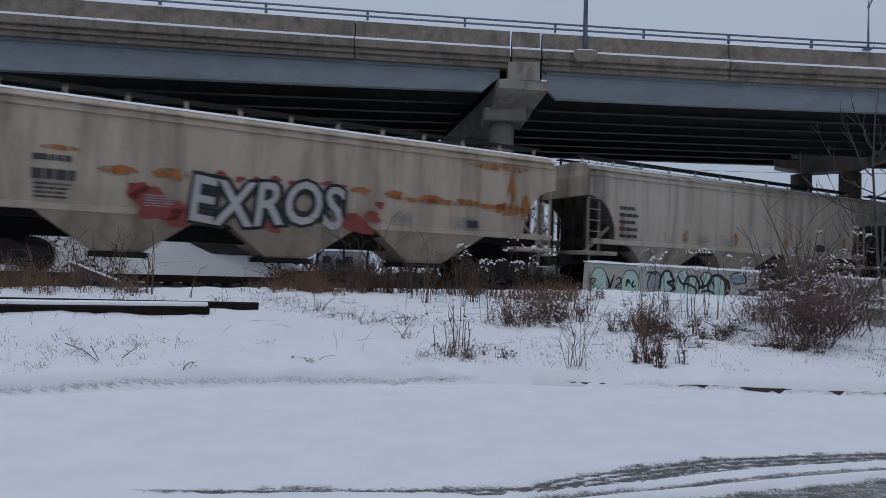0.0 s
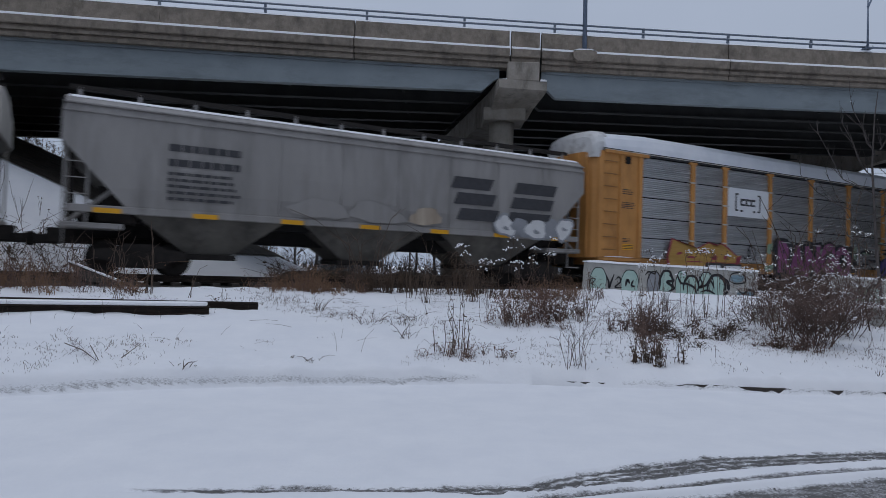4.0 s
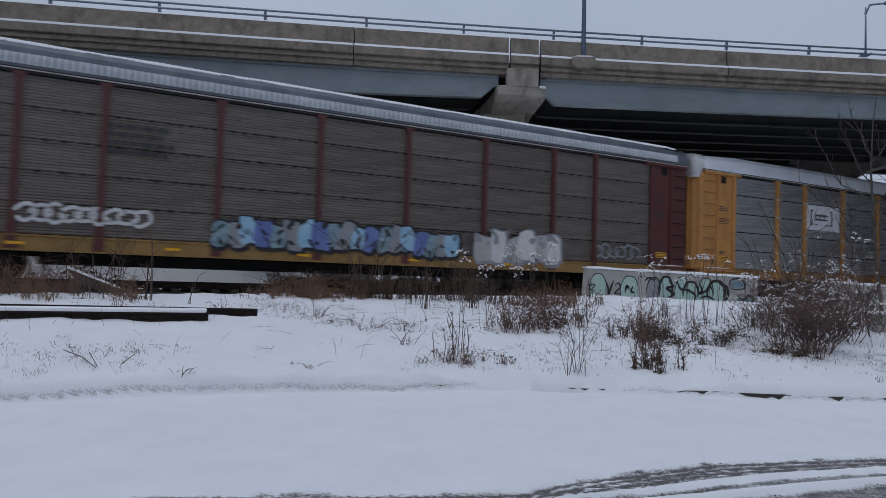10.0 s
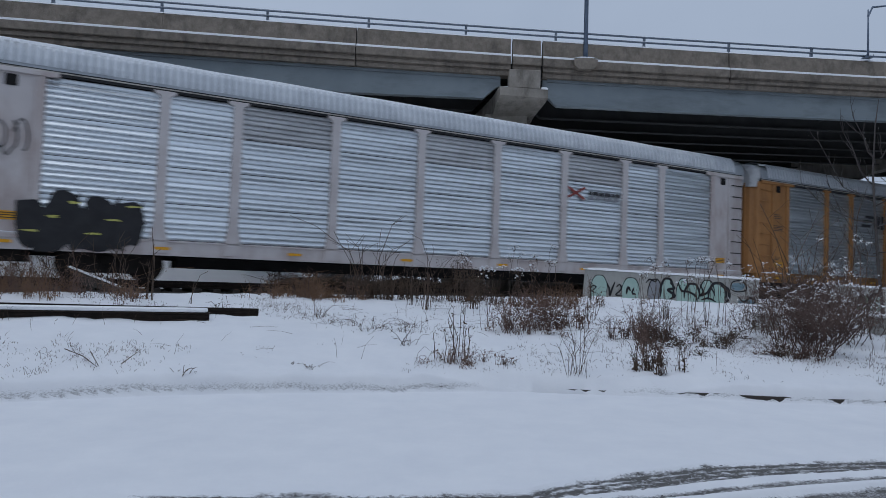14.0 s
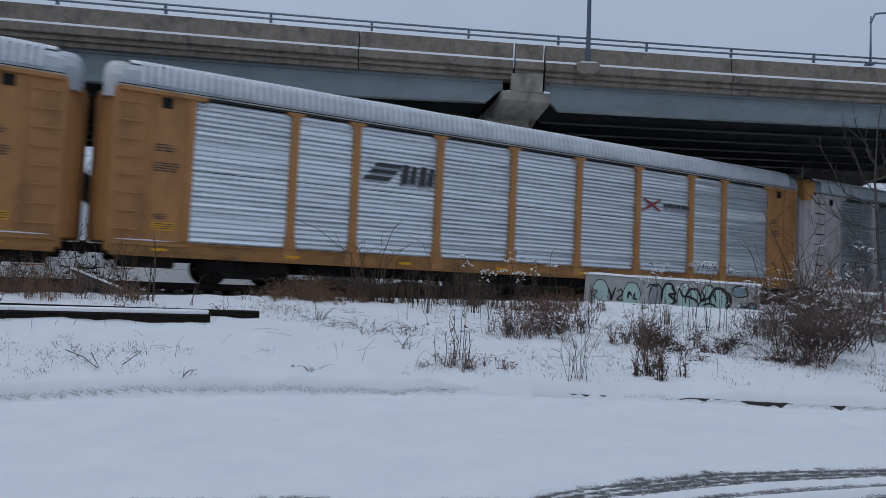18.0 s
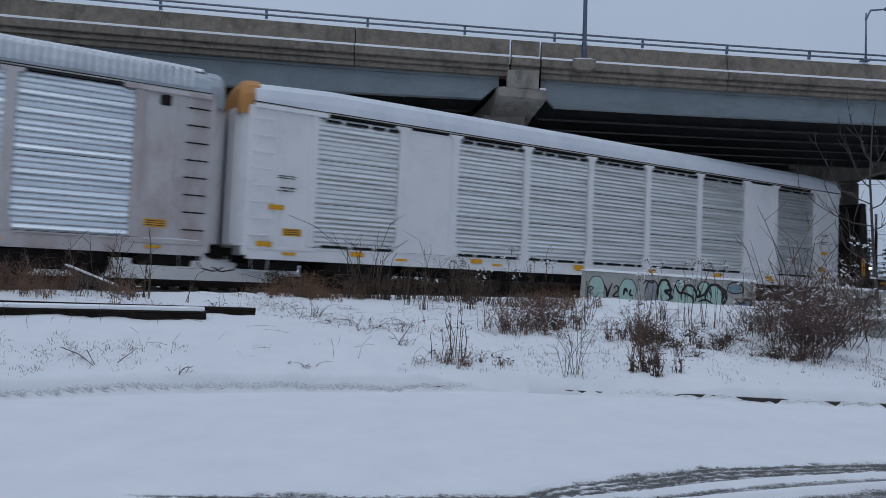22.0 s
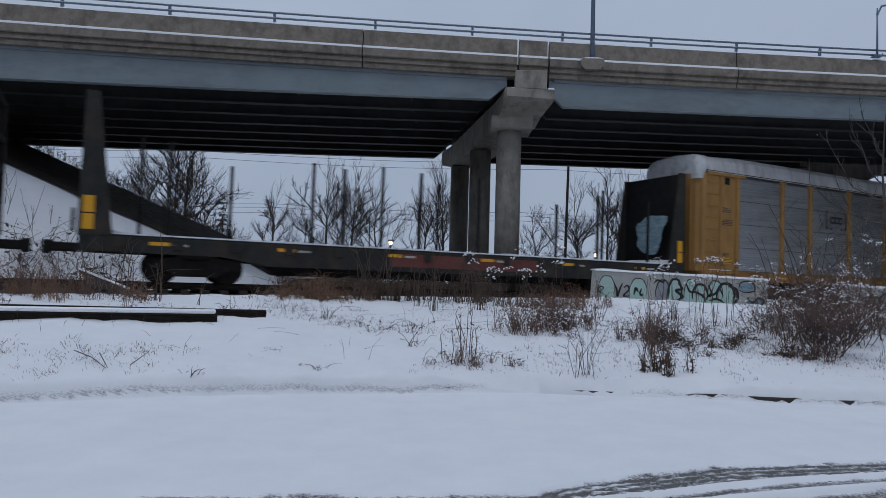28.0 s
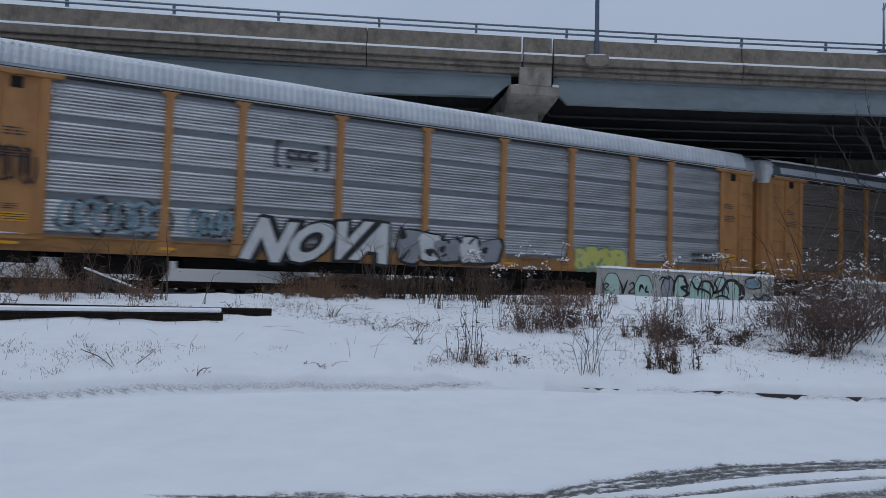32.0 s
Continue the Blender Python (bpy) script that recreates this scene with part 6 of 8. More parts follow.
# grey hoppers
bars(H2, -7.26, -6.3, 1.75, 2.85, 5, seed=4)
streaks(H2, [(-7.2, -7.05, 1.75, 2.6), (-3.9, -3.6, 1.72, 2.2), (-1.0, -0.7, 1.72, 2.25), (2.3, 2.6, 1.72, 2.3), (6.5, 6.85, 1.72, 2.4)], RUST, "small rust run")
part("stencil_plate", boxed(4.6, 5.2, -1.606, -1.60, 1.72, 2.0), MARK_DARK, H2)
for k, x in enumerate((-3.0, -1.6, 1.0, 3.0)):
    bars(H2, x, x + 0.6, 1.75, 1.95, 4, PAINTS["grey"], seed=40 + k)
bars(H3, -6.84, -5.6, 2.82, 3.10, 1, seed=5)
bars(H3, -6.84, -5.4, 2.25, 2.53, 1, seed=8)
for k, x in enumerate((-6.6, -3.4, -1.0, 0.8, 3.5, 6.4)):
    bars(H3, x, x + 0.75, 1.85, 2.1, 4, PAINTS["grey"], seed=70 + k)
for k in range(7):
    part("reflector", boxed(-7.4 + k * 2.35, -7.0 + k * 2.35, -1.552, -1.544, 1.5, 1.6), REFLECT, H3)
    part("reflector", boxed(-7.5 + k * 2.4, -6.85 + k * 2.4, -1.552, -1.544, 1.28 + 0.2, 1.38 + 0.22), REFLECT, H4)
bars(H4, -5.77, -3.8, 2.75, 3.3, 2, seed=6)
bars(H4, -5.77, -3.8, 1.9, 2.6, 5, seed=7)
# the large dark two-part emblem of the dull grey hopper, as plain bent shapes
for k, (xa, xb) in enumerate(((2.75, 4.5), (4.95, 6.9))):
    for q in range(3):
        z = 1.95 + 0.48 * q
        e = 0.25 * (q if k else 2 - q) * 0.5
        part("emblem", prism(bmesh.new(), [(xa + e, z), (xb - 0.25 + e, z), (xb + e - 0.1, z + 0.36), (xa + e + 0.15, z + 0.36)], -1.606, -1.60), MARK_DARK, H4, "slanted dark bar of a large emblem")
bubble(H4, "graffiti", 4.6, 7.7, 1.5, 2.2, 5, [P["white"], P["grey"]], P["grey"], "pale sprayed bubble shapes", y=-1.61, seed=11)
for k, (cx, w, m) in enumerate(((-1.6, 1.6, "grey"), (0.2, 1.8, "grey"), (1.9, 1.0, "red"))):
    part("faded_patch", blob(bmesh.new(), cx, 1.95, w, 0.6, -1.597, 80 + k, 0.25, 14), HOPPER_DIM if m == "grey" else HOPPER_TAN, H4, "faded painted patch")
# autoracks
bracket_logo(A1, -6.5, -4.9, 3.1, 3.8, plate=True)
for k in range(7):
    part("graffiti_shadow", sprayed(-3.45 + 0.82 * k, 1.36 - 0.02 * k, 1.25, 1.55 - 0.1 * (k % 2), -1.634 - 0.0012 * (k % 3), 300 + k, 0.08, 0.5, 0.05), P["black"], A1, "black sprayed shadow")
plain_words(A1, "graffiti", "RANGO", -3.75, 1.6, 0.66, 2.0, P["pink"], P["black"], "pink sprayed letters with a black outline", fat=0.055)
for k in range(5):
    part("highlight", sprayed(-3.2 + 1.08 * k, 1.99 + 0.05 * math.sin(2 * k), 0.62, 0.045, -1.652, 320 + k, 0.3, 0.7, 0.1, 12), P["pale"], A1, "thin white sprayed highlight")
for x, z, w, h in ((-0.6, 1.72, 0.36, 0.22), (0.45, 1.32, 0.4, 0.14), (1.9, 1.75, 0.3, 0.5), (-4.35, 0.9, 0.5, 0.3), (-4.3, 1.7, 0.3, 0.5)):
    part("paint_cloud", sprayed(x, z, w, h, -1.6465, int(x * 10) + 400, 0.2, 0.6, 0.15, 14), P["green"], A1, "dull green sprayed cloud")
wild(A1, "graffiti", 3.9, 9.5, 0.72, 1.78, 8, [P["purple"], P["teal"], P["teal"], P["purple"], P["teal"]], P["black"], "purple and mint sprayed wild letters", seed=15)
spray = random.Random(77)
for k in range(64):
    x = spray.uniform(2.0, 10.7)
    z = spray.uniform(1.7, 2.32) if x > 3.9 else spray.uniform(1.1, 1.95)
    thin = spray.uniform(0.05, 0.13)
    m = P["green"] if k % 4 == 0 else P["black"]
    part("spray_streak", sprayed(x, z, spray.uniform(0.3, 0.95), thin, -1.6475 - 0.0007 * (k % 3), 500 + k, spray.uniform(-1, 1), 0.8, 0.16, 12), m, A1)
# ochre band with a jagged dark red edge, over the panel and the sill
edge = [(-10.35, 0.70), (-10.45, 1.15), (-10.22, 1.86), (-9.75, 1.72), (-9.1, 1.52), (-8.75, 1.55), (-8.1, 1.80), (-7.75, 1.66), (-7.3, 1.80), (-6.9, 1.62), (-6.35, 1.32), (-6.1, 1.36), (-6.2, 1.02), (-8.25, 1.01), (-8.35, 0.70)]
mid = Vector((-8.3, 0, 1.22))
for grow, y, m, lab in ((1.0, -1.640, "crimson", "dark red jagged sprayed outline"), (0.9, -1.645, "ochre", "ochre yellow sprayed band")):
    bm = bmesh.new()
    bm.faces.new([bm.verts.new((mid.x + (x - mid.x) * (grow + 0.05 * (grow < 1)), y, mid.z + (z - mid.z) * grow)) for x, z in edge][::-1])
    bmesh.ops.triangulate(bm, faces=bm.faces[:])
    part("graffiti", bm, P[m], A1, lab)
for k, (x, z, w, h, lean) in enumerate(((-9.75, 1.3, 0.3, 0.1, 0.8), (-9.1, 1.18, 0.45, 0.1, -0.8), (-8.35, 1.42, 0.42, 0.11, 0.5), (-7.75, 1.2, 0.28, 0.2, 0.3), (-7.1, 1.24, 0.22, 0.18, 0.3), (-8.9, 1.02, 0.9, 0.05, 0), (-6.35, 1.15, 0.25, 0.3, 0.4))):
    part("graffiti_cut", sprayed(x, z, w, h, -1.650, 600 + k, lean, 0.9, 0.15, 14), P["crimson"], A1, "dark red sprayed cut")
for k in range(5):
    bm = bmesh.new()
    x = -10.2 + 0.38 * k
    bm.faces.new([bm.verts.new(v) for v in ((x, -1.650, 0.71), (x + 0.42, -1.650, 0.71), (x + 0.36, -1.650, 0.90))])
    part("graffiti_cut", bm, P["crimson"] if k % 2 else P["orange"], A1, "dark red sprayed spike")
scribble(A1, "tag", -6.0, -5.3, 1.2, 1.75, 2, P["black"], "small black sprayed tag", y=-1.645, seed=71, thick=0.06)
part("placard_box", boxed(-8.22, -6.1, -1.646, -1.60, 0.66, 1.0), MARK_DARK, A1, "black recessed frame in the sill")
for x0, x1 in ((-8.1, -7.4), (-7.15, -6.15)):
    part("placard", boxed(x0, x1, -1.655, -1.647, 0.74, 0.92), MARK_WHITE, A1, "white placard")
bars(A2, -6.55, -4.79, 3.06, 3.85, 4, seed=8)
wild(A2, "graffiti", -9.2, -2.6, 0.78, 1.88, 10, [P["frost"], P["frost"], P["steel"]], P["black"], "pale blue sprayed wild letters", y=-1.646, seed=23, shine=P["sky"])
for k in range(26):
    part("spray_streak", sprayed(spray.uniform(-9.8, -2.0), spray.uniform(1.7, 2.05), spray.uniform(0.3, 0.8), spray.uniform(0.08, 0.22), -1.632 - 0.0007 * (k % 3), 700 + k, spray.uniform(-0.6, 0.6), 0.8, 0.16, 12), P["black"], A2)
wild(A2, "graffiti", 0.7, 8.0, 0.75, 1.8, 13, [P["frost"], P["steel"], P["frost"]], P["black"], "pale blue sprayed wild letters", seed=29, shine=P["teal"])
for k, (cx, cz, w, h) in enumerate(((-2.0, 1.6, 1.6, 0.7), (-0.4, 1.4, 1.4, 0.8), (-9.5, 1.7, 1.2, 0.8), (8.6, 1.4, 1.2, 0.6), (-3.0, 2.1, 1.0, 0.6))):
    part("paint_cloud", blob(bmesh.new(), cx, cz, w, h, -1.603, 130 + k, 0.55, 18, 0.6), P["black"], A2, "black sprayed arrow shape")
bars(A3, -7.09, -5.33, 3.1, 3.8, 4, seed=9)
part("graffiti", blob(bmesh.new(), -10.7, 1.35, 2.3, 0.95, -1.603, 150, 0.12, 18), P["orange"], A3, "orange-red sprayed block")
part("graffiti", blob(bmesh.new(), -10.1, 1.2, 1.4, 0.7, -1.605, 151, 0.2, 14), P["red"], A3)
scribble(A3, "tag", -8.9, -6.0, 1.35, 1.75, 9, P["white"], "white sprayed looping tag", y=-1.645, seed=33, thick=0.09)
wild(A3, "graffiti", -4.4, 3.3, 0.95, 1.75, 19, [P["faded"], P["grey"], P["sky"], P["blue"]], P["black"], "white and blue sprayed letters", seed=37)
wild(A3, "graffiti", 4.0, 7.5, 0.85, 1.9, 6, [P["pale"], P["white"]], P["grey"], "large white sprayed letters", seed=41)
scribble(A3, "tag", 9.0, 11.2, 1.2, 1.7, 6, P["grey"], "faded grey sprayed letters", y=-1.60, seed=43, thick=0.07)
bars(A3, -13.0, -12.3, 1.3, 2.2, 4, MARK_WHITE, y=-1.63, seed=10)
bracket_logo(A4, -6.7, -5.1, 3.1, 3.75, plate=True)
for x0 in (0.6, 7.4):
    bars(A4, x0, x0 + 3.5, 2.62, 2.7, 1, MARK_WHITE, y=-1.56, seed=int(x0 * 3))
wild(A5, "graffiti", -12.1, -9.6, 0.72, 1.95, 5, [P["black"]], P["black"], "black sprayed block with dull yellow traces", seed=45)
for k in range(6):
    part("paint_trace", blob(bmesh.new(), -11.9 + 0.45 * k, 1.1 + 0.35 * (k % 3), 0.3, 0.06, -1.662, 460 + k, 0.4, 10, 0.8), P["yellow"], A5)
scribble(A5, "tag", -12.8, -12.1, 2.75, 3.7, 3, P["black"], "thin black sprayed tag", y=-1.645, seed=3, thick=0.04)
cross_mark(A5, 4.8, 3.4)
stripe_logo(A6, -6.4, -4.3, 3.3, 3.9)
for q, (x, w, low) in enumerate(((-0.6, 1.0, 1.1), (0.55, 0.9, 1.15), (1.6, 0.75, 1.2), (2.4, 0.9, 1.1), (3.35, 0.8, 1.1), (4.2, 0.9, 1.15))):
    top = 2.1 - 0.03 * q
    part("graffiti", sprayed(x + w / 2, (low + top) / 2, w, top - low, -1.600 - 0.0006 * q, 700 + q, 0.1, 0.45, 0.07), P["pale"], A6, "pale sprayed letter shape")
scribble(A6, "graffiti_outline", -0.7, 5.2, 1.15, 2.1, 9, P["black"], "thin black sprayed outlines", y=-1.606, seed=49, thick=0.055)
scribble(A6, "tag", 5.4, 6.4, 1.1, 1.45, 4, P["black"], "small black sprayed tag", y=-1.606, seed=52, thick=0.03)
for k in range(5):
    part("paint_cloud", tube(bmesh.new(), [(-3.5 + 0.8 * k + 0.35 * math.cos(a), -1.635, 0.95 - 0.14 * math.sin(a)) for a in np.linspace(0.2, 2.9, 8)], 0.025, 4), P["black"], A6)
stripe_logo(A7, -6.95, -4.5, 3.15, 3.72)
cross_mark(A7, 5.0, 3.45)
scribble(A8, "tag", -11.6, -9.3, 1.1, 1.9, 5, P["black"], "thin black sprayed tag", seed=7)
cross_mark(A8, 4.9, 3.4)
for k, (x, z) in enumerate(((-13.2, 1.0), (-12.9, 2.0), (-10.4, 0.86), (-6.2, 0.86), (-1.9, 0.86), (1.7, 0.86), (5.4, 0.86), (8.6, 0.86), (12.6, 1.0), (12.5, 2.05))):
    part("marker_lamp", boxed(x - 0.22, x + 0.22, -1.645, -1.637, z, z + 0.13), REFLECT, A9, "amber reflector")
for x in (-12.9, 12.2):
    bars(A9, x, x + 0.6, 2.5, 2.62, 2, y=-1.63, seed=12)
    bars(A9, x, x + 0.6, 2.85, 2.93, 2, y=-1.63, seed=17)
for b, (a, c) in enumerate(zip(BAYS, BAYS[1:])):
    if b not in (1, 7):
        bm = bmesh.new()
        for z in (4.56, 1.06):
            x = a + 0.25
            while x < c - 0.2:
                w = min(rnd(0.4, 0.9), c - 0.15 - x)
                box(bm, x - CAR_L / 2, x + w - CAR_L / 2, -1.578, -1.566, z, z + 0.07)
                x += w + 0.12
        part("vent_slot", bm, BLACK, A9, "dark slot above and below the panel")
bracket_logo(A10, -6.0, -4.5, 3.05, 3.8)
bracket_logo(A11, -6.2, -4.6, 3.15, 3.85)
plain_words(A11, "graffiti", "NOVA", -7.1, -2.7, 0.66, 1.78, P["white"], P["black"], "large white sprayed letters with a dark outline", y=-1.645, lean=0.5, fat=0.05)
wild(A11, "graffiti", -2.3, 1.2, 0.75, 1.65, 5, [P["grey"], P["white"]], P["black"], "grey sprayed outline letters", y=-1.645, seed=53)
scribble(A11, "graffiti", -11.5, -8.9, 1.15, 1.95, 7, P["black"], "thin dark sprayed letters", y=-1.60, seed=57, thick=0.06)
scribble(A11, "graffiti", -11.4, -9.0, 1.2, 1.9, 6, P["faded"], "thin pale blue sprayed letters", y=-1.605, seed=58, thick=0.09)
scribble(A11, "graffiti", -8.4, -7.0, 1.15, 1.9, 6, P["black"], "thin dark sprayed letters", y=-1.60, seed=61, thick=0.05)
scribble(A11, "graffiti", -8.4, -7.1, 1.2, 1.85, 5, P["faded"], "thin pale blue sprayed letters", y=-1.605, seed=62, thick=0.09)
wild(A11, "graffiti", 4.5, 6.8, 0.65, 1.5, 5, [P["yellow"]], P["green"], "dull yellow sprayed bubble shapes", y=-1.645, seed=65)
scribble(A11, "tag", -13.4, -12.0, 2.1, 3.1, 9, P["black"], "black sprayed tag on the end panel", y=-1.645, seed=9, thick=0.05)
bars(A11, 10.2, 11.8, 1.2, 1.5, 2, seed=13)
part("graffiti", sprayed(0, 0, 1.7, 1.25, 0, 170, 0.15, 0.7, 0.16), P["faded"], F3, "pale blue sprayed shape on the bulkhead",
     at=Matrix.Translation((9.855, -0.35, 2.35)) @ Matrix.Rotation(radians(-90), 4, "Z"))
for car in (A1, A2, A3, A4, A6, A7, A10, A11, A12):
    for xa in (-12.72, 12.0):
        bars(car, xa, xa + 0.5, 3.28, 3.46, 3, y=-1.576, seed=14)
        bars(car, xa - 0.02, xa + 0.62, 2.78, 3.0, 4, y=-1.576, seed=15)
        bars(car, xa + 0.05, xa + 0.45, 1.6, 1.72, 3, y=-1.576, seed=16)


# ---- plants and things on the bank ----
class Sticks:
    """Collects many thin three-sided sticks into one mesh."""

    def __init__(self):
        self.v, self.f = [], []

    def line(self, pts, r0, r1):
        pts = [Vector(p) for p in pts]
        n = len(pts)
        b = len(self.v)
        for i, p in enumerate(pts):
            d = pts[min(i + 1, n - 1)] - pts[max(i - 1, 0)]
            d = d.normalized() if d.length > 1e-6 else Vector((0, 0, 1))
            a = d.orthogonal().normalized()
            c = d.cross(a)
            r = r0 + (r1 - r0) * i / max(1, n - 1)
            for k in range(3):
                q = p + a * (r * math.cos(k * 2.0944)) + c * (r * math.sin(k * 2.0944))
                self.v.append(q[:])
        for i in range(n - 1):
            for k in range(3):
                a0, a1 = b + 3 * i + k, b + 3 * i + (k + 1) % 3
                self.f.append((a0, a1, a1 + 3, a0 + 3))

    def leaf(self, p, size, r):
        """A small bent scrap: a dead leaf or a lump of snow's facet."""
        p = Vector(p)
        a = Vector((r.uniform(-1, 1), r.uniform(-1, 1), r.uniform(-0.6, 0.6))).normalized() * size
        c = Vector((r.uniform(-1, 1), r.uniform(-1, 1), r.uniform(-0.6, 0.6))).normalized() * size * 0.6
        b = len(self.v)
        self.v += [(p - a)[:], (p + c)[:], (p + a)[:], (p - c * 0.7)[:]]
        self.f.append((b, b + 1, b + 2, b + 3))

    def lump(self, p, size, r):
        """A small uneven lump with eight faces."""
        p = Vector(p)
        b = len(self.v)
        for d in ((1, 0, 0), (0, 1, 0), (-1, 0, 0), (0, -1, 0), (0, 0, 0.8), (0, 0, -0.45)):
            self.v.append((p + Vector(d) * size * r.uniform(0.6, 1.3))[:])
        for k in range(4):
            self.f.append((b + k, b + (k + 1) % 4, b + 4))
            self.f.append((b + (k + 1) % 4, b + k, b + 5))

    def out(self, name, material, parent=None, label=""):
        me = bpy.data.meshes.new(name)
        me.from_pydata(self.v, [], self.f)
        me.materials.append(material)
        return part(name, me, material, parent, label)


def ground_at(x, y):
    return ground_z(x, y)


def twig(st, p, d, length, r0, depth, r, tips, bend=0.25, fork=3, spread=0.6):
    """A branching twig; tips collects the ends."""
    p, d = Vector(p), Vector(d).normalized()
    pts = [p]
    n = 3
    for i in range(n):
        d = (d + Vector((r.uniform(-1, 1), r.uniform(-1, 1), r.uniform(-0.5, 0.8))) * bend * 0.5).normalized()
        p = p + d * length / n
        pts.append(p)
    st.line(pts, r0, r0 * 0.55)
    tips.append(pts[-1])
    if depth > 0:
        for k in range(fork):
            i = r.randint(1, n)
            dd = (d + Vector((r.uniform(-1, 1), r.uniform(-1, 1), r.uniform(-0.4, 0.9))) * spread).normalized()
            twig(st, pts[i], dd, length * r.uniform(0.45, 0.7), r0 * 0.6, depth - 1, r, tips, bend, fork, spread)


def weed_clump(x, y, w, dpt, n, h0, h1, material, label, seed, rad=0.006, lean=0.25, snow=0.0, fuzz=0.0, head=0.0, cat="dry weeds", forks=0):
    r = random.Random(seed)
    g = group("weed_clump", label, cat, pose(x, y, 0))
    st, sn, hd = Sticks(), Sticks(), Sticks()
    hearts = [(r.gauss(0, w / 2.6), r.gauss(0, dpt / 2.0), r.uniform(0.45, 1.1)) for _ in range(n if n <= 20 else n // 9)]
    for k in range(n):
        cx, cy, tall = r.choice(hearts)
        dx, dy = cx + r.gauss(0, 0.03 + 0.02 * w), cy + r.gauss(0, 0.03)
        z = ground_at(x + dx, y + dy) - 0.02
        h = (h0 + (h1 - h0) * r.random() ** 1.4) * (tall if n > 20 else 1) * (1 - 0.3 * min(1, abs(dx) / (w * 0.6)))
        lx, ly = r.gauss(0, lean) * h, r.gauss(0, lean) * h
        droop = r.uniform(0.75, 1.0) if n > 20 else 1.0
        pts = [(dx, dy, z), (dx + lx * 0.3 + r.gauss(0, 0.05) * h, dy + ly * 0.3, z + h * r.uniform(0.45, 0.6)), (dx + lx * 0.75 + r.gauss(0, 0.05) * h, dy + ly * 0.8, z + h * 0.88), (dx + lx * 1.25, dy + ly * 1.2, z + h * droop)]
        st.line(pts, rad * r.uniform(0.7, 1.3), rad * 0.5)
        for q in range(forks):
            i = r.choice((1, 2))
            b = Vector(pts[i])
            st.line([b, b + Vector((r.gauss(0, 0.12), r.gauss(0, 0.12), r.uniform(0.05, 0.25))) * h], rad * 0.6, rad * 0.35)
        for q in range(int(fuzz * 10)):
            t = r.uniform(0.15, 0.95)
            hd.leaf((dx + lx * t + r.gauss(0, 0.03), dy + ly * t, z + h * t), r.uniform(0.012, 0.035), r)
        if r.random() < head:
            for q in range(14):
                hd.leaf((dx + lx * 1.1 + r.gauss(0, 0.045), dy + ly + r.gauss(0, 0.04), z + h - r.uniform(0, 0.14)), r.uniform(0.014, 0.03), r)
        if r.random() < snow:
            big = 1.2 if head >= 1 else 0.85
            for q in range(r.randint(5, 11) if head >= 1 else r.randint(3, 8)):
                a = r.uniform(-1, 1)
                sn.lump((dx + lx * 1.2 + 0.10 * a * big + r.gauss(0, 0.02), dy + ly * 1.2 + r.gauss(0, 0.04), z + h * droop + 0.03 - 0.07 * abs(a) * big + r.gauss(0, 0.015)), r.uniform(0.012, 0.026) * big, r)
    tagged(st.out("stalk_tangle", material, g), kind="stuff")
    if hd.f:
        tagged(hd.out("dead_foliage", material, g, "curled dead leaves and seed heads"), kind="stuff")
    if sn.f:
        tagged(sn.out("snow_dusting", SNOW, g, "lumps of snow on the seed heads"), kind="stuff")
    return g


DRY = "dry brown weed stalks standing in the snow"
# along the track
weed_clump(-8.6, 13.6, 3.2, 0.9, 480, 0.15, 1.0, GRASS_DRY, "dense rusty brown dry grass by the track", 1, rad=0.0045, lean=0.42, fuzz=0.4)
weed_clump(-8.6, 13.80, 3.2, 0.9, 330, 0.2, 1.15, STEM_RED, "dark tangled dead weeds by the track", 61, rad=0.005, lean=0.35, fuzz=0.5, forks=2)
weed_clump(-10.9, 12.4, 2.4, 0.9, 173, 0.15, 0.95, GRASS_DRY, "dense rusty brown dry grass by the track", 2, rad=0.0045, lean=0.42, fuzz=0.4)
weed_clump(-10.9, 12.60, 2.4, 0.9, 200, 0.2, 1.09, STEM_RED, "dark tangled dead weeds by the track", 62, rad=0.005, lean=0.35, fuzz=0.5, forks=2)
weed_clump(-7.4, 13.9, 1.9, 0.5, 16, 1.0, 1.5, STEM, "tall thin bare shoots by the track", 3, rad=0.009, lean=0.22, forks=2)
weed_clump(-5.9, 13.6, 0.1, 0.1, 2, 1.55, 1.75, STEM, "one tall thin bare stalk in the snow", 4, rad=0.008, lean=0.03)
weed_clump(-5.3, 13.5, 0.5, 0.3, 3, 0.5, 0.85, STEM, DRY, 5, rad=0.008, forks=1)
weed_clump(-6.6, 14.2, 2.2, 0.4, 60, 0.08, 0.25, GRASS_DRY, "short flattened dry grass at the snow's edge", 6, rad=0.005, lean=0.6, fuzz=0.4)
weed_clump(-3.2, 15.9, 1.7, 0.7, 560, 0.15, 0.8, GRASS_DRY, "dense rusty brown dry grass by the track", 7, rad=0.0045, lean=0.42, fuzz=0.4)
weed_clump(-3.2, 16.10, 1.7, 0.7, 140, 0.2, 0.92, STEM_RED, "dark tangled dead weeds by the track", 67, rad=0.005, lean=0.35, fuzz=0.5, forks=2)
weed_clump(-1.75, 16.6, 0.7, 0.3, 13, 1.4, 2.3, STEM, "fan of tall thin bare shoots by the track", 8, rad=0.011, lean=0.28, forks=2)
weed_clump(-1.6, 16.6, 2.2, 0.6, 260, 0.4, 1.0, STEM, DRY, 9, rad=0.006, fuzz=0.4, forks=1)
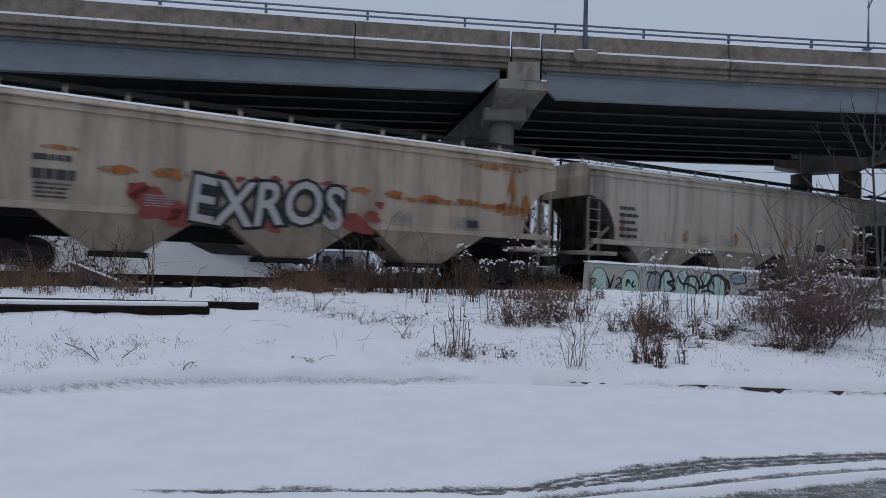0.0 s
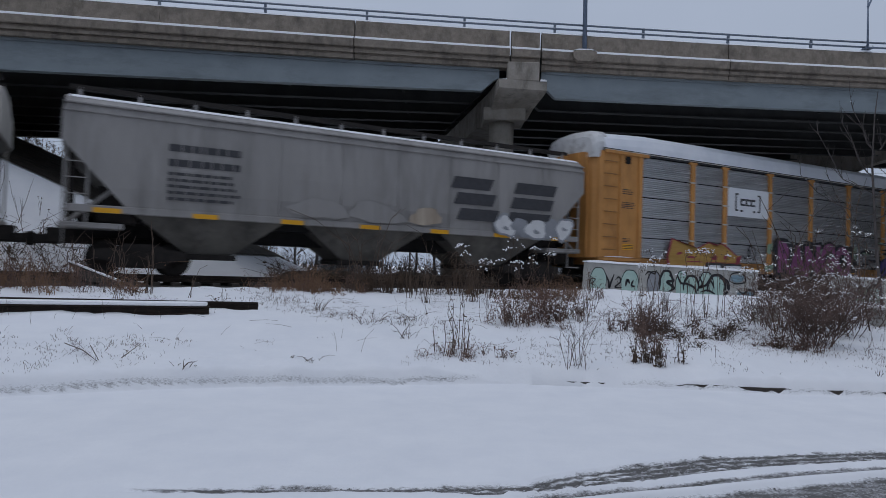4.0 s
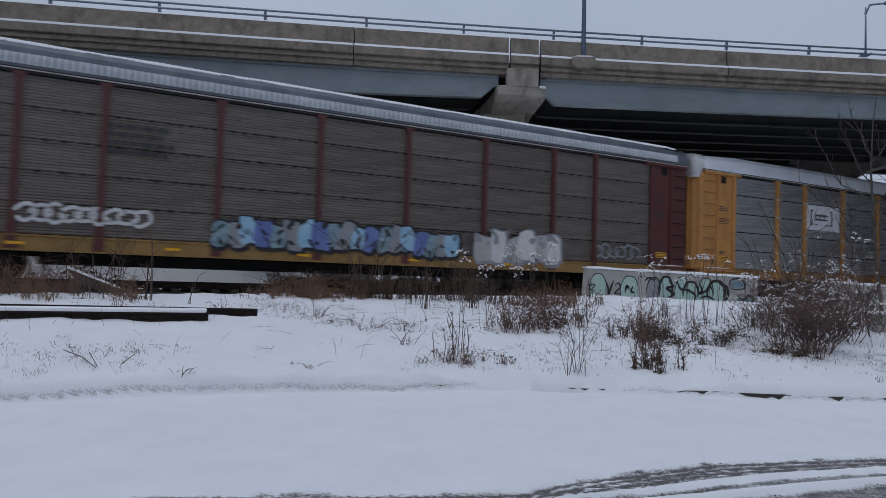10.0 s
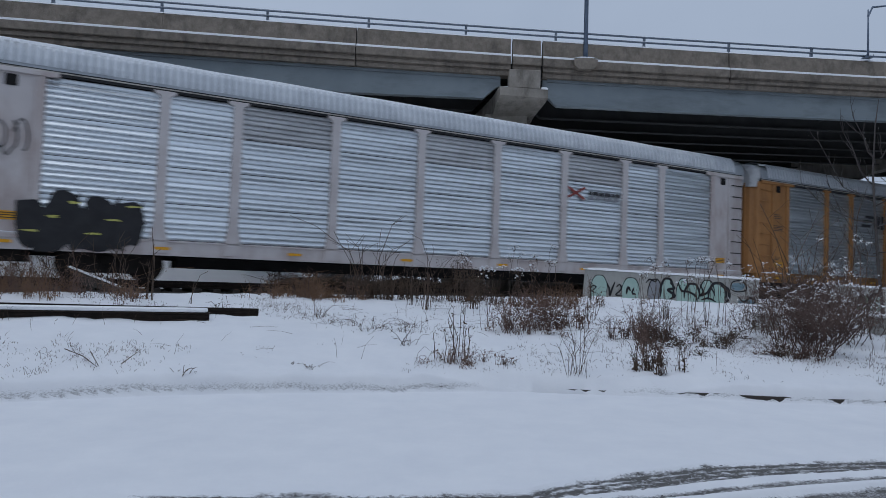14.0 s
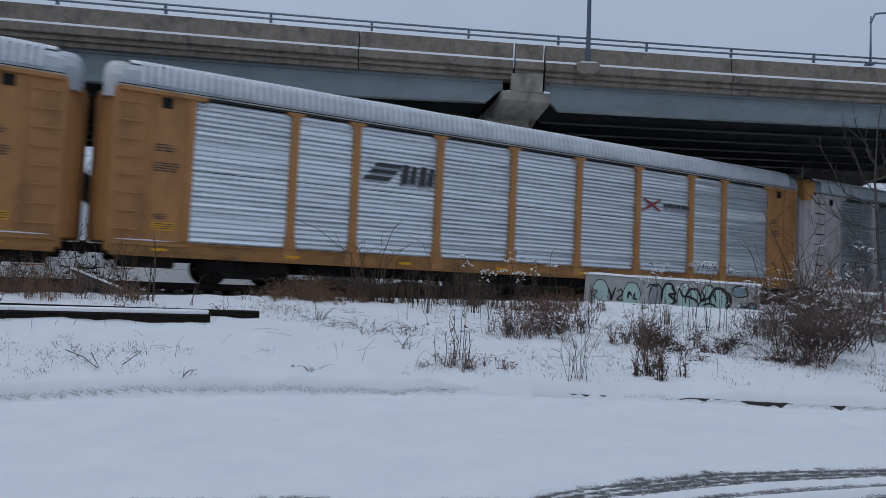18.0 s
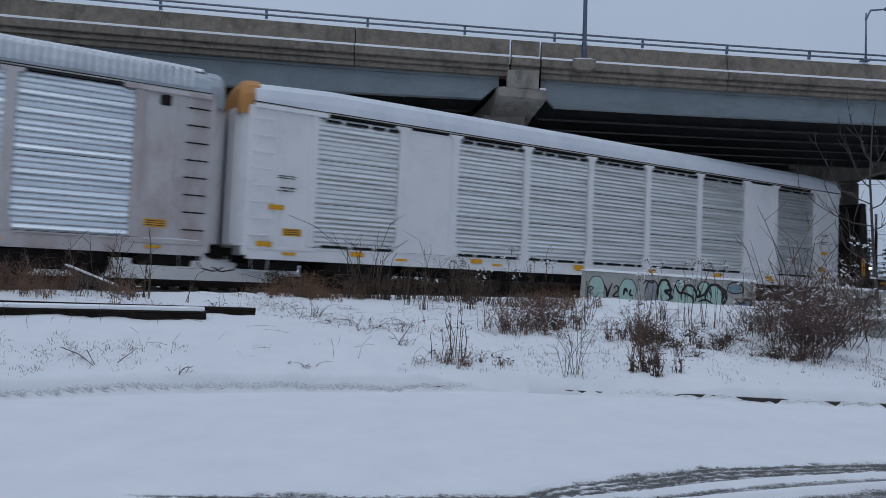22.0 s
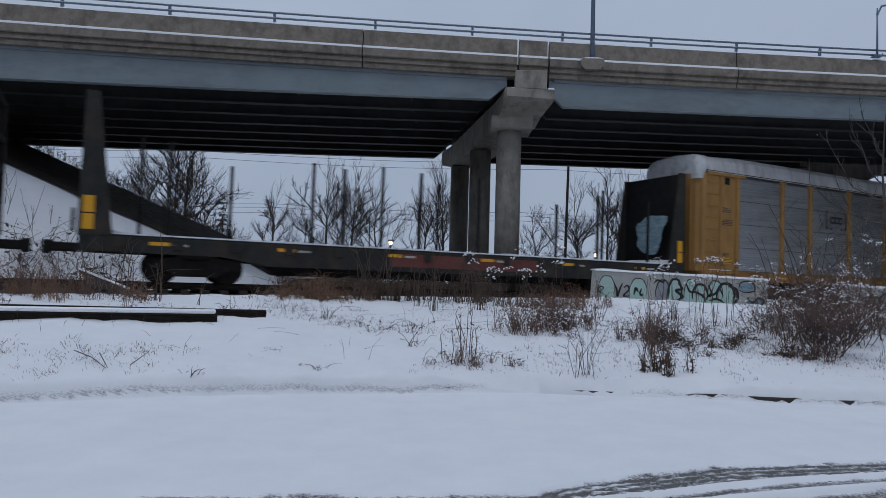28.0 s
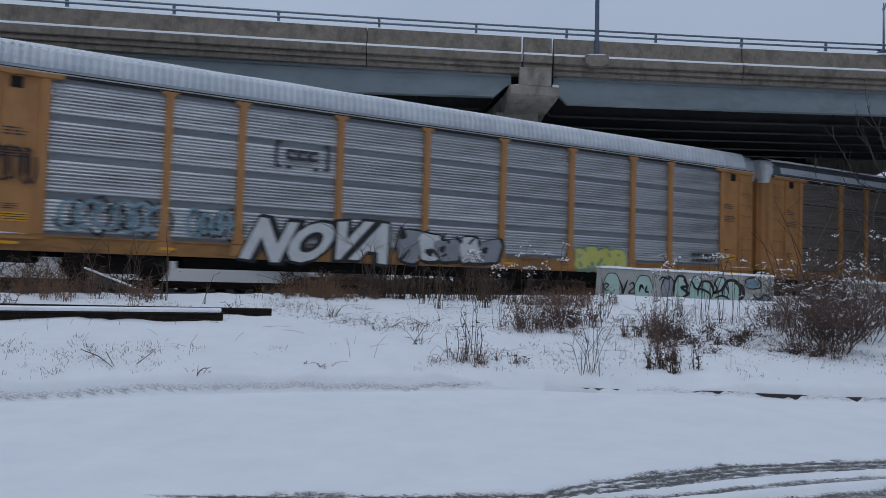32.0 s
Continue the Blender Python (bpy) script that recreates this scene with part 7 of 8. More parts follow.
weed_clump(-0.1, 17.3, 0.7, 0.3, 7, 1.1, 1.9, STEM, "arching bare shoots by the track", 10, rad=0.009, lean=0.4)
weed_clump(0.5, 17.0, 2.6, 0.8, 300, 0.35, 0.95, STEM, DRY, 11, rad=0.006, fuzz=0.4, forks=1)
weed_clump(0.6, 15.6, 2.4, 1.6, 44, 0.9, 1.5, STEM, "tall dry goldenrod with snow on its heads", 12, rad=0.007, lean=0.12, head=0.8, snow=0.0, forks=1)
for k, (x, y, h) in enumerate(((0.42, 14.6, 1.55), (0.95, 14.6, 1.15), (1.55, 14.7, 1.45), (2.05, 14.8, 1.42), (1.65, 14.4, 0.98), (2.45, 15.0, 1.6))):
    weed_clump(x, y, 0.16, 0.1, 4, h + 0.1, h + 0.22, STEM, "goldenrod stalk bowed under a tuft of snow", 200 + k, rad=0.006, lean=0.05, head=1.0, snow=1.0)
weed_clump(2.6, 16.6, 1.8, 0.7, 420, 0.15, 0.8, GRASS_DRY, "dense rusty brown dry grass by the track", 13, rad=0.0045, lean=0.42, fuzz=0.4)
weed_clump(2.6, 16.80, 1.8, 0.7, 110, 0.2, 0.92, STEM_RED, "dark tangled dead weeds by the track", 73, rad=0.005, lean=0.35, fuzz=0.5, forks=2)
weed_clump(1.45, 12.8, 1.3, 0.7, 210, 0.25, 0.8, STEM_RED, "thick dark clump of dead weeds with clinging snow", 14, rad=0.005, lean=0.38, fuzz=0.35, snow=0.2, head=0.4, forks=2)
weed_clump(2.2, 13.3, 1.1, 0.6, 150, 0.35, 0.85, STEM_RED, "thick dark clump of dead weeds with clinging snow", 15, rad=0.006, lean=0.25, fuzz=0.5, snow=0.1, head=0.5, forks=2)
weed_clump(-0.5, 11.4, 2.2, 1.4, 46, 0.12, 0.42, STEM, "fallen dry stalks lying on the snow", 16, rad=0.0045, lean=0.9, fuzz=0.15)
weed_clump(-1.2, 12.4, 2.6, 1.2, 40, 0.15, 0.5, STEM, "thin dry stalks leaning over the snow", 30, rad=0.0045, lean=0.5, fuzz=0.15, forks=1)
weed_clump(0.25, 9.85, 0.55, 0.3, 190, 0.08, 0.38, STEM_RED, "low tangle of dead weeds at the road's edge", 17, rad=0.0035, lean=0.4, fuzz=0.15, snow=0.02)
weed_clump(0.2, 10.0, 0.6, 0.2, 9, 0.6, 0.9, STEM, "dark upright spent flower spikes", 18, rad=0.008, lean=0.07, fuzz=1.2)
weed_clump(1.0, 9.8, 0.26, 0.2, 60, 0.08, 0.34, STEM_RED, "low tangle of dead weeds at the road's edge", 19, rad=0.0035, lean=0.35, fuzz=0.15)
weed_clump(1.93, 9.6, 0.25, 0.12, 12, 0.5, 0.95, STEM, "twiggy bare sapling in the snow", 20, rad=0.005, lean=0.3, forks=4)
weed_clump(3.05, 9.8, 0.75, 0.3, 70, 0.15, 0.6, STEM, "dark stiff weed stalks at the bank's foot", 21, rad=0.006, lean=0.14, fuzz=0.55)
weed_clump(3.75, 12.1, 0.75, 0.4, 260, 0.25, 0.95, STEM_RED, "reddish brown dead weeds in a thick clump", 74, rad=0.005, lean=0.3, fuzz=0.5, forks=2)
weed_clump(3.2, 10.3, 0.5, 0.4, 44, 0.3, 1.0, STEM_RED, "reddish brown dead bush with fine stalks", 22, rad=0.005, lean=0.3, fuzz=0.7, forks=2)
weed_clump(4.3, 11.6, 1.5, 1.1, 120, 0.15, 0.4, STEM, "low snow-laden tangle of dead weeds", 23, rad=0.006, lean=0.7, fuzz=0.5, snow=0.25)
weed_clump(5.0, 12.3, 1.3, 0.9, 120, 0.15, 0.45, STEM, "low snow-laden tangle of dead weeds", 24, rad=0.006, lean=0.7, fuzz=0.5, snow=0.25)
for k, (x, y, h) in enumerate(((4.45, 14.3, 1.3), (4.75, 14.6, 1.2), (5.45, 14.7, 1.45), (5.75, 14.3, 1.5), (6.1, 14.6, 1.3), (6.7, 15.0, 1.0), (5.1, 14.0, 1.0))):
    weed_clump(x, y, 0.3, 0.2, 4, h + 0.05, h + 0.36, STEM, "goldenrod stalk bowed under a tuft of snow", 220 + k, rad=0.006, lean=0.06, head=1.0, snow=0.8)
weed_clump(4.6, 14.0, 2.2, 0.9, 34, 0.3, 0.9, STEM, DRY, 25, rad=0.006, lean=0.2, fuzz=0.3, forks=1)
# thin grass all over the bank
def bank_grass():
    """Short blades, flecks and fallen straws that show through the thin snow."""
    r = random.Random(77)
    st = Sticks()
    for k in range(15000):
        x = r.uniform(-9, 10)
        y = edge_y(x) + 0.25 + r.random() ** 1.1 * 7.2
        thick = noise.noise((x * 0.45, y * 0.5, 4)) + 0.5 * noise.noise((x * 1.7, y * 1.7, 6)) + 0.32 * smooth(-3, 1.5, x) - 0.12
        if thick < r.uniform(-0.1, 0.6):
            continue
        z = ground_at(x, y)
        for q in range(r.randint(1, 4)):
            a = Vector((x + r.gauss(0, 0.035), y + r.gauss(0, 0.05), z - 0.005))
            h = r.uniform(0.012, 0.03 + 0.07 * r.random() ** 2)
            lx, ly = r.gauss(0, 0.55) * h, r.gauss(0, 0.6) * h
            st.line([a, a + Vector((lx * 0.4, ly * 0.4, h * 0.65)), a + Vector((lx, ly, h))], 0.0028, 0.0014)
    for k in range(240):
        x = r.uniform(-7, 9)
        y = edge_y(x) + 0.6 + r.random() * 6
        if noise.noise((x * 0.5, y * 0.6, 14)) < -0.05:
            continue
        z = ground_at(x, y)
        a = Vector((x, y, z))
        h = r.uniform(0.1, 0.34)
        lx = r.gauss(0, 0.35) * h
        st.line([a, a + Vector((lx * 0.3, r.gauss(0, 0.1) * h, h * 0.6)), a + Vector((lx, r.gauss(0, 0.2) * h, h))], 0.003, 0.0016)
        if r.random() < 0.4:
            b = a + Vector((lx * 0.3, 0, h * 0.6))
            st.line([b, b + Vector((r.gauss(0, 0.3), r.gauss(0, 0.2), r.uniform(0.1, 0.4))) * h], 0.002, 0.0012)
    for k in range(80):
        x = r.gauss(-0.3, 2.6)
        y = edge_y(x) + 1.2 + r.random() * 4.6
        z = ground_at(x, y) + r.uniform(0.01, 0.07)
        d = Vector((r.gauss(0, 1), r.gauss(0, 0.5), 0)).normalized() * r.uniform(0.15, 0.6)
        p = Vector((x, y, z))
        e = p + d
        e.z = ground_at(e.x, e.y) + r.uniform(0.005, 0.09)
        st.line([p, p.lerp(e, 0.5) + Vector((0, 0, 0.02)), e], 0.0026, 0.0016)
    return tagged(st.out("bank_grass", STEM), "sparse dry blades and fallen straws poking through the snow", "grass", kind="stuff")


bank_grass()


def bush(x, y, w, h, n, seed, label):
    """A matted bush: stems that start upright, arch over at uneven heights and tangle; snow caught in clots."""
    r = random.Random(seed)
    g = group("bare_bush", label, "bush", pose(x, y, 0))
    st, lv, sn = Sticks(), Sticks(), Sticks()
    tips = []
    for k in range(n):
        a = r.uniform(0, math.tau)
        rr = r.random() ** 0.6 * w * 0.62
        bx, by = math.cos(a) * rr, math.sin(a) * rr * 0.6
        z = ground_at(x + bx, y + by) - 0.03
        lump = 0.62 + 0.5 * noise.noise((bx * 1.6 + seed, by * 1.6, 2))
        d = Vector((bx / w * 0.5 + r.gauss(0, 0.38), by / w * 0.5 + r.gauss(0, 0.35), 1.0))
        twig(st, (bx, by, z), d, h * lump * r.uniform(0.45, 1.0), 0.0085, 2, r, tips, r.uniform(0.5, 1.3), 4, 1.15)
    for k in range(n * 2):
        a = r.uniform(0, math.tau)
        rr = r.random() ** 0.5 * w * 0.75
        bx, by = math.cos(a) * rr, math.sin(a) * rr * 0.6
        z = ground_at(x + bx, y + by) + r.random() ** 1.3 * h * 0.6
        d = Vector((r.gauss(0, 1), r.gauss(0, 0.8), r.gauss(0.15, 0.5))).normalized() * r.uniform(0.12, 0.4)
        p = Vector((bx, by, z))
        st.line([p, p + d * 0.5 + Vector((0, 0, 0.03)), p + d], 0.005, 0.003)
        tips.append(p + d)
    base_z = ground_at(x, y)
    for t in tips:
        up = (t.z - base_z) / h
        for q in range(3):
            if r.random() < 0.62:
                lv.leaf(Vector(t) + Vector((r.gauss(0, 0.06), r.gauss(0, 0.06), r.gauss(-0.02, 0.06))), r.uniform(0.010, 0.034), r)
        clot = noise.noise((t.x * 2.2, t.z * 2.2, seed)) + 0.9 * (up - 0.45)
        if r.random() < 0.04 + 0.5 * max(0.0, clot):
            for q in range(r.randint(3, 9)):
                sn.lump(Vector(t) + Vector((r.gauss(0, 0.035), r.gauss(0, 0.035), r.gauss(0.01, 0.02))), r.uniform(0.007, 0.021), r)
    tagged(st.out("twig_tangle", BUSH_TWIG, g), kind="stuff")
    tagged(lv.out("dead_foliage", BUSH_TWIG, g, "curled brown dead leaves"), kind="stuff")
    tagged(sn.out("snow_dusting", SNOW_BRIGHT, g, "clots of snow caught in the twigs"), kind="stuff")
    return g


bush(6.15, 11.3, 0.74, 1.72, 46, 301, "large tangled reddish brown bush with snow on its twigs")
bush(7.1, 12.5, 1.1, 1.7, 38, 302, "large tangled reddish brown bush with snow on its twigs")
bush(8.5, 13.8, 1.5, 1.6, 26, 303, "large tangled reddish brown bush with snow on its twigs")
bush(6.75, 13.2, 1.4, 1.5, 36, 304, "tangled brown bush with snow-tipped twigs")
bush(9.6, 14.3, 1.8, 1.0, 14, 305, "tangled brown bush with snow-tipped twigs")
weed_clump(6.0, 11.05, 0.9, 0.4, 70, 0.1, 0.36, STEM_RED, "low tangle of dead weeds at the bush's foot", 75, rad=0.005, lean=0.6, fuzz=0.6, snow=0.02, forks=1)
weed_clump(6.7, 12.6, 0.8, 0.4, 12, 2.2, 3.0, STEM, "fan of long thin bare shoots above the bush", 26, rad=0.009, lean=0.32, forks=3)
weed_clump(7.6, 12.9, 0.7, 0.4, 9, 2.0, 2.8, STEM, "fan of long thin bare shoots above the bush", 27, rad=0.009, lean=0.3, forks=3)


def thin_tree(x, y, h, seed):
    r = random.Random(seed)
    g = group("young_tree", "slender bare young tree with snow-lined branches", "tree", pose(x, y, 0))
    st, br, sn = Sticks(), Sticks(), Sticks()
    z = ground_at(x, y) - 0.05
    pts = [(0.08, 0, z), (-0.06, 0.02, 1.97), (-0.13, 0.03, 3.1), (-0.21, 0, 4.19), (-0.16, 0, 5.3), (-0.05, 0.05, z + h)]
    bm = bmesh.new()
    tube(bm, pts, [0.042, 0.035, 0.029, 0.022, 0.015, 0.007], 8)
    part("trunk", bm, BARK_PALE, g)
    tips = []
    # long bowed limbs, their tips turned up
    for k, (za, dx, dz) in enumerate(((3.0, -1.7, 0.9), (2.5, -1.1, 1.3), (3.5, -1.4, 1.3), (3.9, -0.8, 1.2), (2.9, 0.9, 1.2), (3.4, 0.7, 1.4), (2.2, -0.8, 0.5), (4.4, -0.5, 1.0), (4.5, 0.5, 1.0), (2.3, 0.9, 0.7))):
        b = Vector((-0.12, 0, za))
        line = [b + Vector((dx * f, r.uniform(-0.15, 0.15), dz * f ** 1.9 + 0.04 * r.random())) for f in (0, 0.25, 0.5, 0.75, 1.0)]
        br.line(line, 0.02, 0.006)
        for q in line[1:]:
            for c in range(2):
                twig(br, q, (dx * 0.5 + r.gauss(0, 0.4), r.gauss(0, 0.4), 0.9), r.uniform(0.2, 0.5), 0.008, 1, r, tips, 0.4, 2, 0.5)
    tagged(br.out("branch_tangle", BARK_PALE, g), kind="stuff")
    for t in tips:
        if r.random() < 0.10:
            sn.lump(t, r.uniform(0.008, 0.014), r)
    tagged(sn.out("snow_dusting", SNOW, g, "specks of snow on the branches"), kind="stuff")
    return g


thin_tree(10.1, 15.4, 5.3, 401)


# concrete barrier blocks with sprayed paint
def barrier(x, y, z, length, height, tilt, turn, seed, label):
    g = group("barrier_block", label, "concrete barrier", pose(x, y, z, 0, tilt, turn), grp="concrete barrier blocks")
    bm = bmesh.new()
    prism(bm, [(0, 0.02), (0.02, -0.45), (length - 0.02, -0.45), (length, 0.02), (length - 0.02, height), (0.02, height)], 0.0, 0.6)
    bmesh.ops.bevel(bm, geom=bm.edges[:], offset=0.02, segments=1, affect="EDGES")
    part("block", bm, CONCRETE_WALL, g)
    bm = bmesh.new()
    n = 26
    lo, hi = [], []
    r = random.Random(seed)
    for k in range(n + 1):
        xx = -0.02 + (length + 0.04) * k / n
        t = 0.045 + 0.02 * noise.noise((xx * 1.5, seed, 0)) + (0.02 if 0.6 < k / n < 0.68 else 0)
        lo.append([bm.verts.new((xx, yy, height + (0.002 if yy > 0 else -0.012))) for yy in (-0.025, 0.62)])
        hi.append([bm.verts.new((xx, yy, height + t * (0.75 if k in (0, n) else 1))) for yy in (0.0, 0.58)])
    for k in range(n):
        bm.faces.new((lo[k][0], lo[k + 1][0], hi[k + 1][0], hi[k][0]))
        bm.faces.new((hi[k][0], hi[k + 1][0], hi[k + 1][1], hi[k][1]))
        bm.faces.new((hi[k][1], hi[k + 1][1], lo[k + 1][1], lo[k][1]))
    bm.faces.new((lo[0][0], hi[0][0], hi[0][1], lo[0][1]))
    bm.faces.new((lo[n][0], lo[n][1], hi[n][1], hi[n][0]))
    part("snow_cap", bm, SNOW_BRIGHT, g, "even cap of snow")
    return g


block_a = barrier(3.9, 18.0, 1.10, 4.62, 0.72, 2.0, 0, 1, "grey concrete barrier block with pale green and black graffiti")
def bent_line(g, knots, thick, y, material, label=""):
    """A sprayed line: a smooth ribbon through a few (x, z) knots, thinner at its ends."""
    k = [Vector((a, b)) for a, b in knots]
    k = [2 * k[0] - k[1]] + k + [2 * k[-1] - k[-2]]
    pts = []
    for p0, p1, p2, p3 in zip(k, k[1:], k[2:], k[3:]):
        for q in range(6):
            t = q / 6
            pts.append(0.5 * (2 * p1 + (p2 - p0) * t + (2 * p0 - 5 * p1 + 4 * p2 - p3) * t * t + (3 * p1 - p0 - 3 * p2 + p3) * t ** 3))
    pts.append(k[-2])
    bm = bmesh.new()
    side = []
    n = len(pts) - 1
    for i, p in enumerate(pts):
        d = (pts[min(i + 1, n)] - pts[max(i - 1, 0)]).normalized()
        w = thick / 2 * (0.45 + 0.55 * min(1, 4 * i / n, 4 * (n - i) / n))
        side.append((bm.verts.new((p.x + d.y * w, y, p.y - d.x * w)), bm.verts.new((p.x - d.y * w, y, p.y + d.x * w))))
    for (a, b), (c, d) in zip(side, side[1:]):
        bm.faces.new((a, c, d, b))
    return part("paint_line", bm, material, g, label)


def dome(g, x0, x1, top, fill, thick, seed):
    """A fat round-topped sprayed shape with a dark outline over it."""
    cx, w = (x0 + x1) / 2, x1 - x0
    bm = bmesh.new()
    n = 14
    r = random.Random(seed)
    rim = [(x0 + 0.02, 0.0)] + [(cx - w / 2 * math.cos(math.pi * k / n) * r.uniform(0.96, 1.04), top * (0.45 + 0.55 * math.sin(math.pi * k / n) ** 0.7)) for k in range(n + 1)] + [(x1 - 0.02, 0.0)]
    bm.faces.new([bm.verts.new((a, -0.006 - 0.0006 * (seed % 5), b)) for a, b in rim])
    part("paint_fill", bm, fill, g, "pale green sprayed bubble")
    bent_line(g, [(x0, 0.1), (x0 + 0.01 * w, top * 0.55), (cx - 0.28 * w, top * 0.93), (cx, top), (cx + 0.28 * w, top * 0.93), (x1, top * 0.55), (x1 - 0.02, 0.1)], thick, -0.011 - 0.0007 * (seed % 4), P["black"], "black sprayed outline")


for k, (x0, x1, top, fill, thick) in enumerate(((0.08, 0.52, 0.58, "mint", 0.02), (0.92, 1.38, 0.56, "mint", 0.02), (1.62, 1.98, 0.56, "grey", 0.03), (1.95, 2.3, 0.60, "mint", 0.06),
                                                (2.38, 2.72, 0.62, "mint", 0.025), (2.6, 3.0, 0.5, "mint", 0.06), (3.0, 3.4, 0.62, "mint", 0.03), (3.25, 3.72, 0.56, "mint", 0.075))):
    dome(block_a, x0, x1, top, P[fill], thick, k)
for k, (thick, knots) in enumerate(((0.035, [(0.12, 0.14), (0.22, 0.26), (0.12, 0.28), (0.08, 0.16), (0.22, 0.1)]), (0.05, [(0.5, 0.40), (0.58, 0.22), (0.60, 0.05), (0.66, 0.25), (0.72, 0.42)]),
                                    (0.04, [(0.76, 0.28), (0.85, 0.36), (0.9, 0.24), (0.76, 0.08), (0.94, 0.08)]), (0.06, [(1.04, 0.12), (1.08, 0.3), (1.15, 0.2)]), (0.05, [(1.24, 0.3), (1.20, 0.16), (1.3, 0.12)]),
                                    (0.04, [(1.55, 0.45), (1.65, 0.55), (1.8, 0.5), (1.85, 0.6)]), (0.07, [(2.2, 0.5), (2.32, 0.35), (2.15, 0.3), (2.34, 0.15), (2.2, 0.05)]),
                                    (0.06, [(2.42, 0.5), (2.52, 0.3), (2.7, 0.28), (2.9, 0.18), (2.95, 0.03)]), (0.06, [(3.0, 0.5), (3.1, 0.3), (3.02, 0.2), (3.2, 0.28), (3.3, 0.42), (3.42, 0.22)]),
                                    (0.05, [(3.05, 0.08), (3.25, 0.14), (3.45, 0.05)]), (0.08, [(3.55, 0.5), (3.75, 0.42), (3.8, 0.2), (3.7, 0.02)]),
                                    (0.035, [(3.82, 0.42), (3.86, 0.6), (4.05, 0.66), (4.22, 0.58), (4.24, 0.42), (4.0, 0.36), (3.82, 0.42)]),
                                    (0.05, [(4.05, 0.22), (4.2, 0.1), (4.35, 0.22), (4.5, 0.16), (4.4, 0.03), (4.1, 0.03)]))):
    bent_line(block_a, knots, thick, -0.016 - 0.0005 * k, P["black"], "black sprayed line")
part("paint_fill", sprayed(4.03, 0.5, 0.36, 0.2, -0.007, 520, 0.0, 0.8, 0.06), P["faded"], block_a, "small dull blue sprayed patch")
part("paint_fill", sprayed(4.28, 0.1, 0.4, 0.14, -0.007, 521, 0.0, 0.8, 0.12), P["faded"], block_a)
block_b = barrier(10.85, 18.5, 0.86, 4.62, 0.72, 3.2, 0, 2, "grey concrete barrier block with green and black graffiti")
for k, (x0, x1, top, fill, thick) in enumerate(((0.6, 0.95, 0.5, "green", 0.05), (0.9, 1.3, 0.56, "mint", 0.07), (1.5, 1.9, 0.5, "green", 0.05), (1.9, 2.4, 0.55, "mint", 0.06), (2.6, 3.1, 0.5, "mint", 0.06))):
    dome(block_b, x0, x1, top, P[fill], thick, k)
for knots in ([(0.7, 0.4), (0.8, 0.2), (1.0, 0.35), (1.1, 0.1)], [(1.55, 0.4), (1.75, 0.2), (1.7, 0.05)], [(2.0, 0.4), (2.2, 0.15), (2.5, 0.3)]):
    bent_line(block_b, knots, 0.06, -0.016, P["black"], "black sprayed line")
# two short stubs of old footing under snow
for x, y, z, s, lab in ((6.65, 14.0, 0.60, 0.42, "small concrete stub capped with snow"), (9.05, 13.9, 0.62, 0.6, "boulder-like concrete lump under thick snow")):
    g = group("concrete_stub", lab, "concrete block", pose(x, y, z))
    part("block", boxed(0, s, 0, 0.4, -0.2, 0.30, bevel=0.03), CONCRETE_WALL, g)
    part("snow_cap", boxed(-0.03, s + 0.03, -0.03, 0.43, 0.302, 0.37, bevel=0.025), SNOW_BRIGHT, g, "thick cap of snow")

# two old rails lying on the bank
for (x0, y0), (x1, y1), lab, hh in (((-9.2, 10.05), (-4.05, 11.72), "long rusty steel beam lying on the bank under snow", 0.17), ((-9.5, 10.75), (-3.42, 12.55), "second dark steel beam behind it", 0.16)):
    d = Vector((x1 - x0, y1 - y0, 0))
    za, zb = ground_at(x0, y0), ground_at(x1, y1)
    g = group("steel_beam", "long dark rusty steel beam lying in the snow", "steel beam", pose(x0, y0, za - 0.02, 0, -math.degrees(math.atan2(zb - za, d.length)), math.degrees(math.atan2(d.y, d.x))))
    L = d.length
    bm = bmesh.new()
    prism(bm, [(0, 0), (0.13, 0), (0.13, 0.03), (0.085, 0.05), (0.085, hh - 0.05), (0.13, hh - 0.03), (0.13, hh), (0, hh), (0, hh - 0.03), (0.045, hh - 0.05), (0.045, 0.05), (0, 0.03)], 0, L, "x")
    part("beam", bm, RUST_RAIL, g)
    if hh > 0.165:
        part("snow_strip", boxed(0.02, L - 0.03, -0.02, 0.135, hh + 0.002, hh + 0.075, bevel=0.02), SNOW_BRIGHT, g, "strip of snow along its top")

# broken sticks and dark curb edge
def stick(pts, label, rad=0.0065):
    g = group("dry_stick", label, "stick", pose(*pts[0]))
    o = Vector(pts[0])
    bm = bmesh.new()
    tube(bm, [Vector(p) - o for p in pts], [rad] * (len(pts) - 1) + [rad * 0.6], 6)
    part("wood", bm, STEM, g)


stick([(-5.0, 8.95, 0.46), (-4.65, 8.75, 0.40), (-4.33, 8.5, 0.30)], "bare stick lying on the snow")
stick([(-4.55, 8.75, 0.46), (-4.31, 8.5, 0.31)], "short bare stick lying on the snow")
stick([(-4.08, 8.62, 0.33), (-3.98, 8.95, 0.48)], "short bare stick leaning on the snow")
weed_clump(-3.3, 8.6, 0.3, 0.1, 9, 0.08, 0.2, STEM, "small tuft of bent dry stalks", 28, rad=0.005, lean=0.6)
weed_clump(-1.65, 9.25, 0.4, 0.15, 30, 0.06, 0.16, STEM, "small tuft of bent dry grass", 29, rad=0.004, lean=0.8)


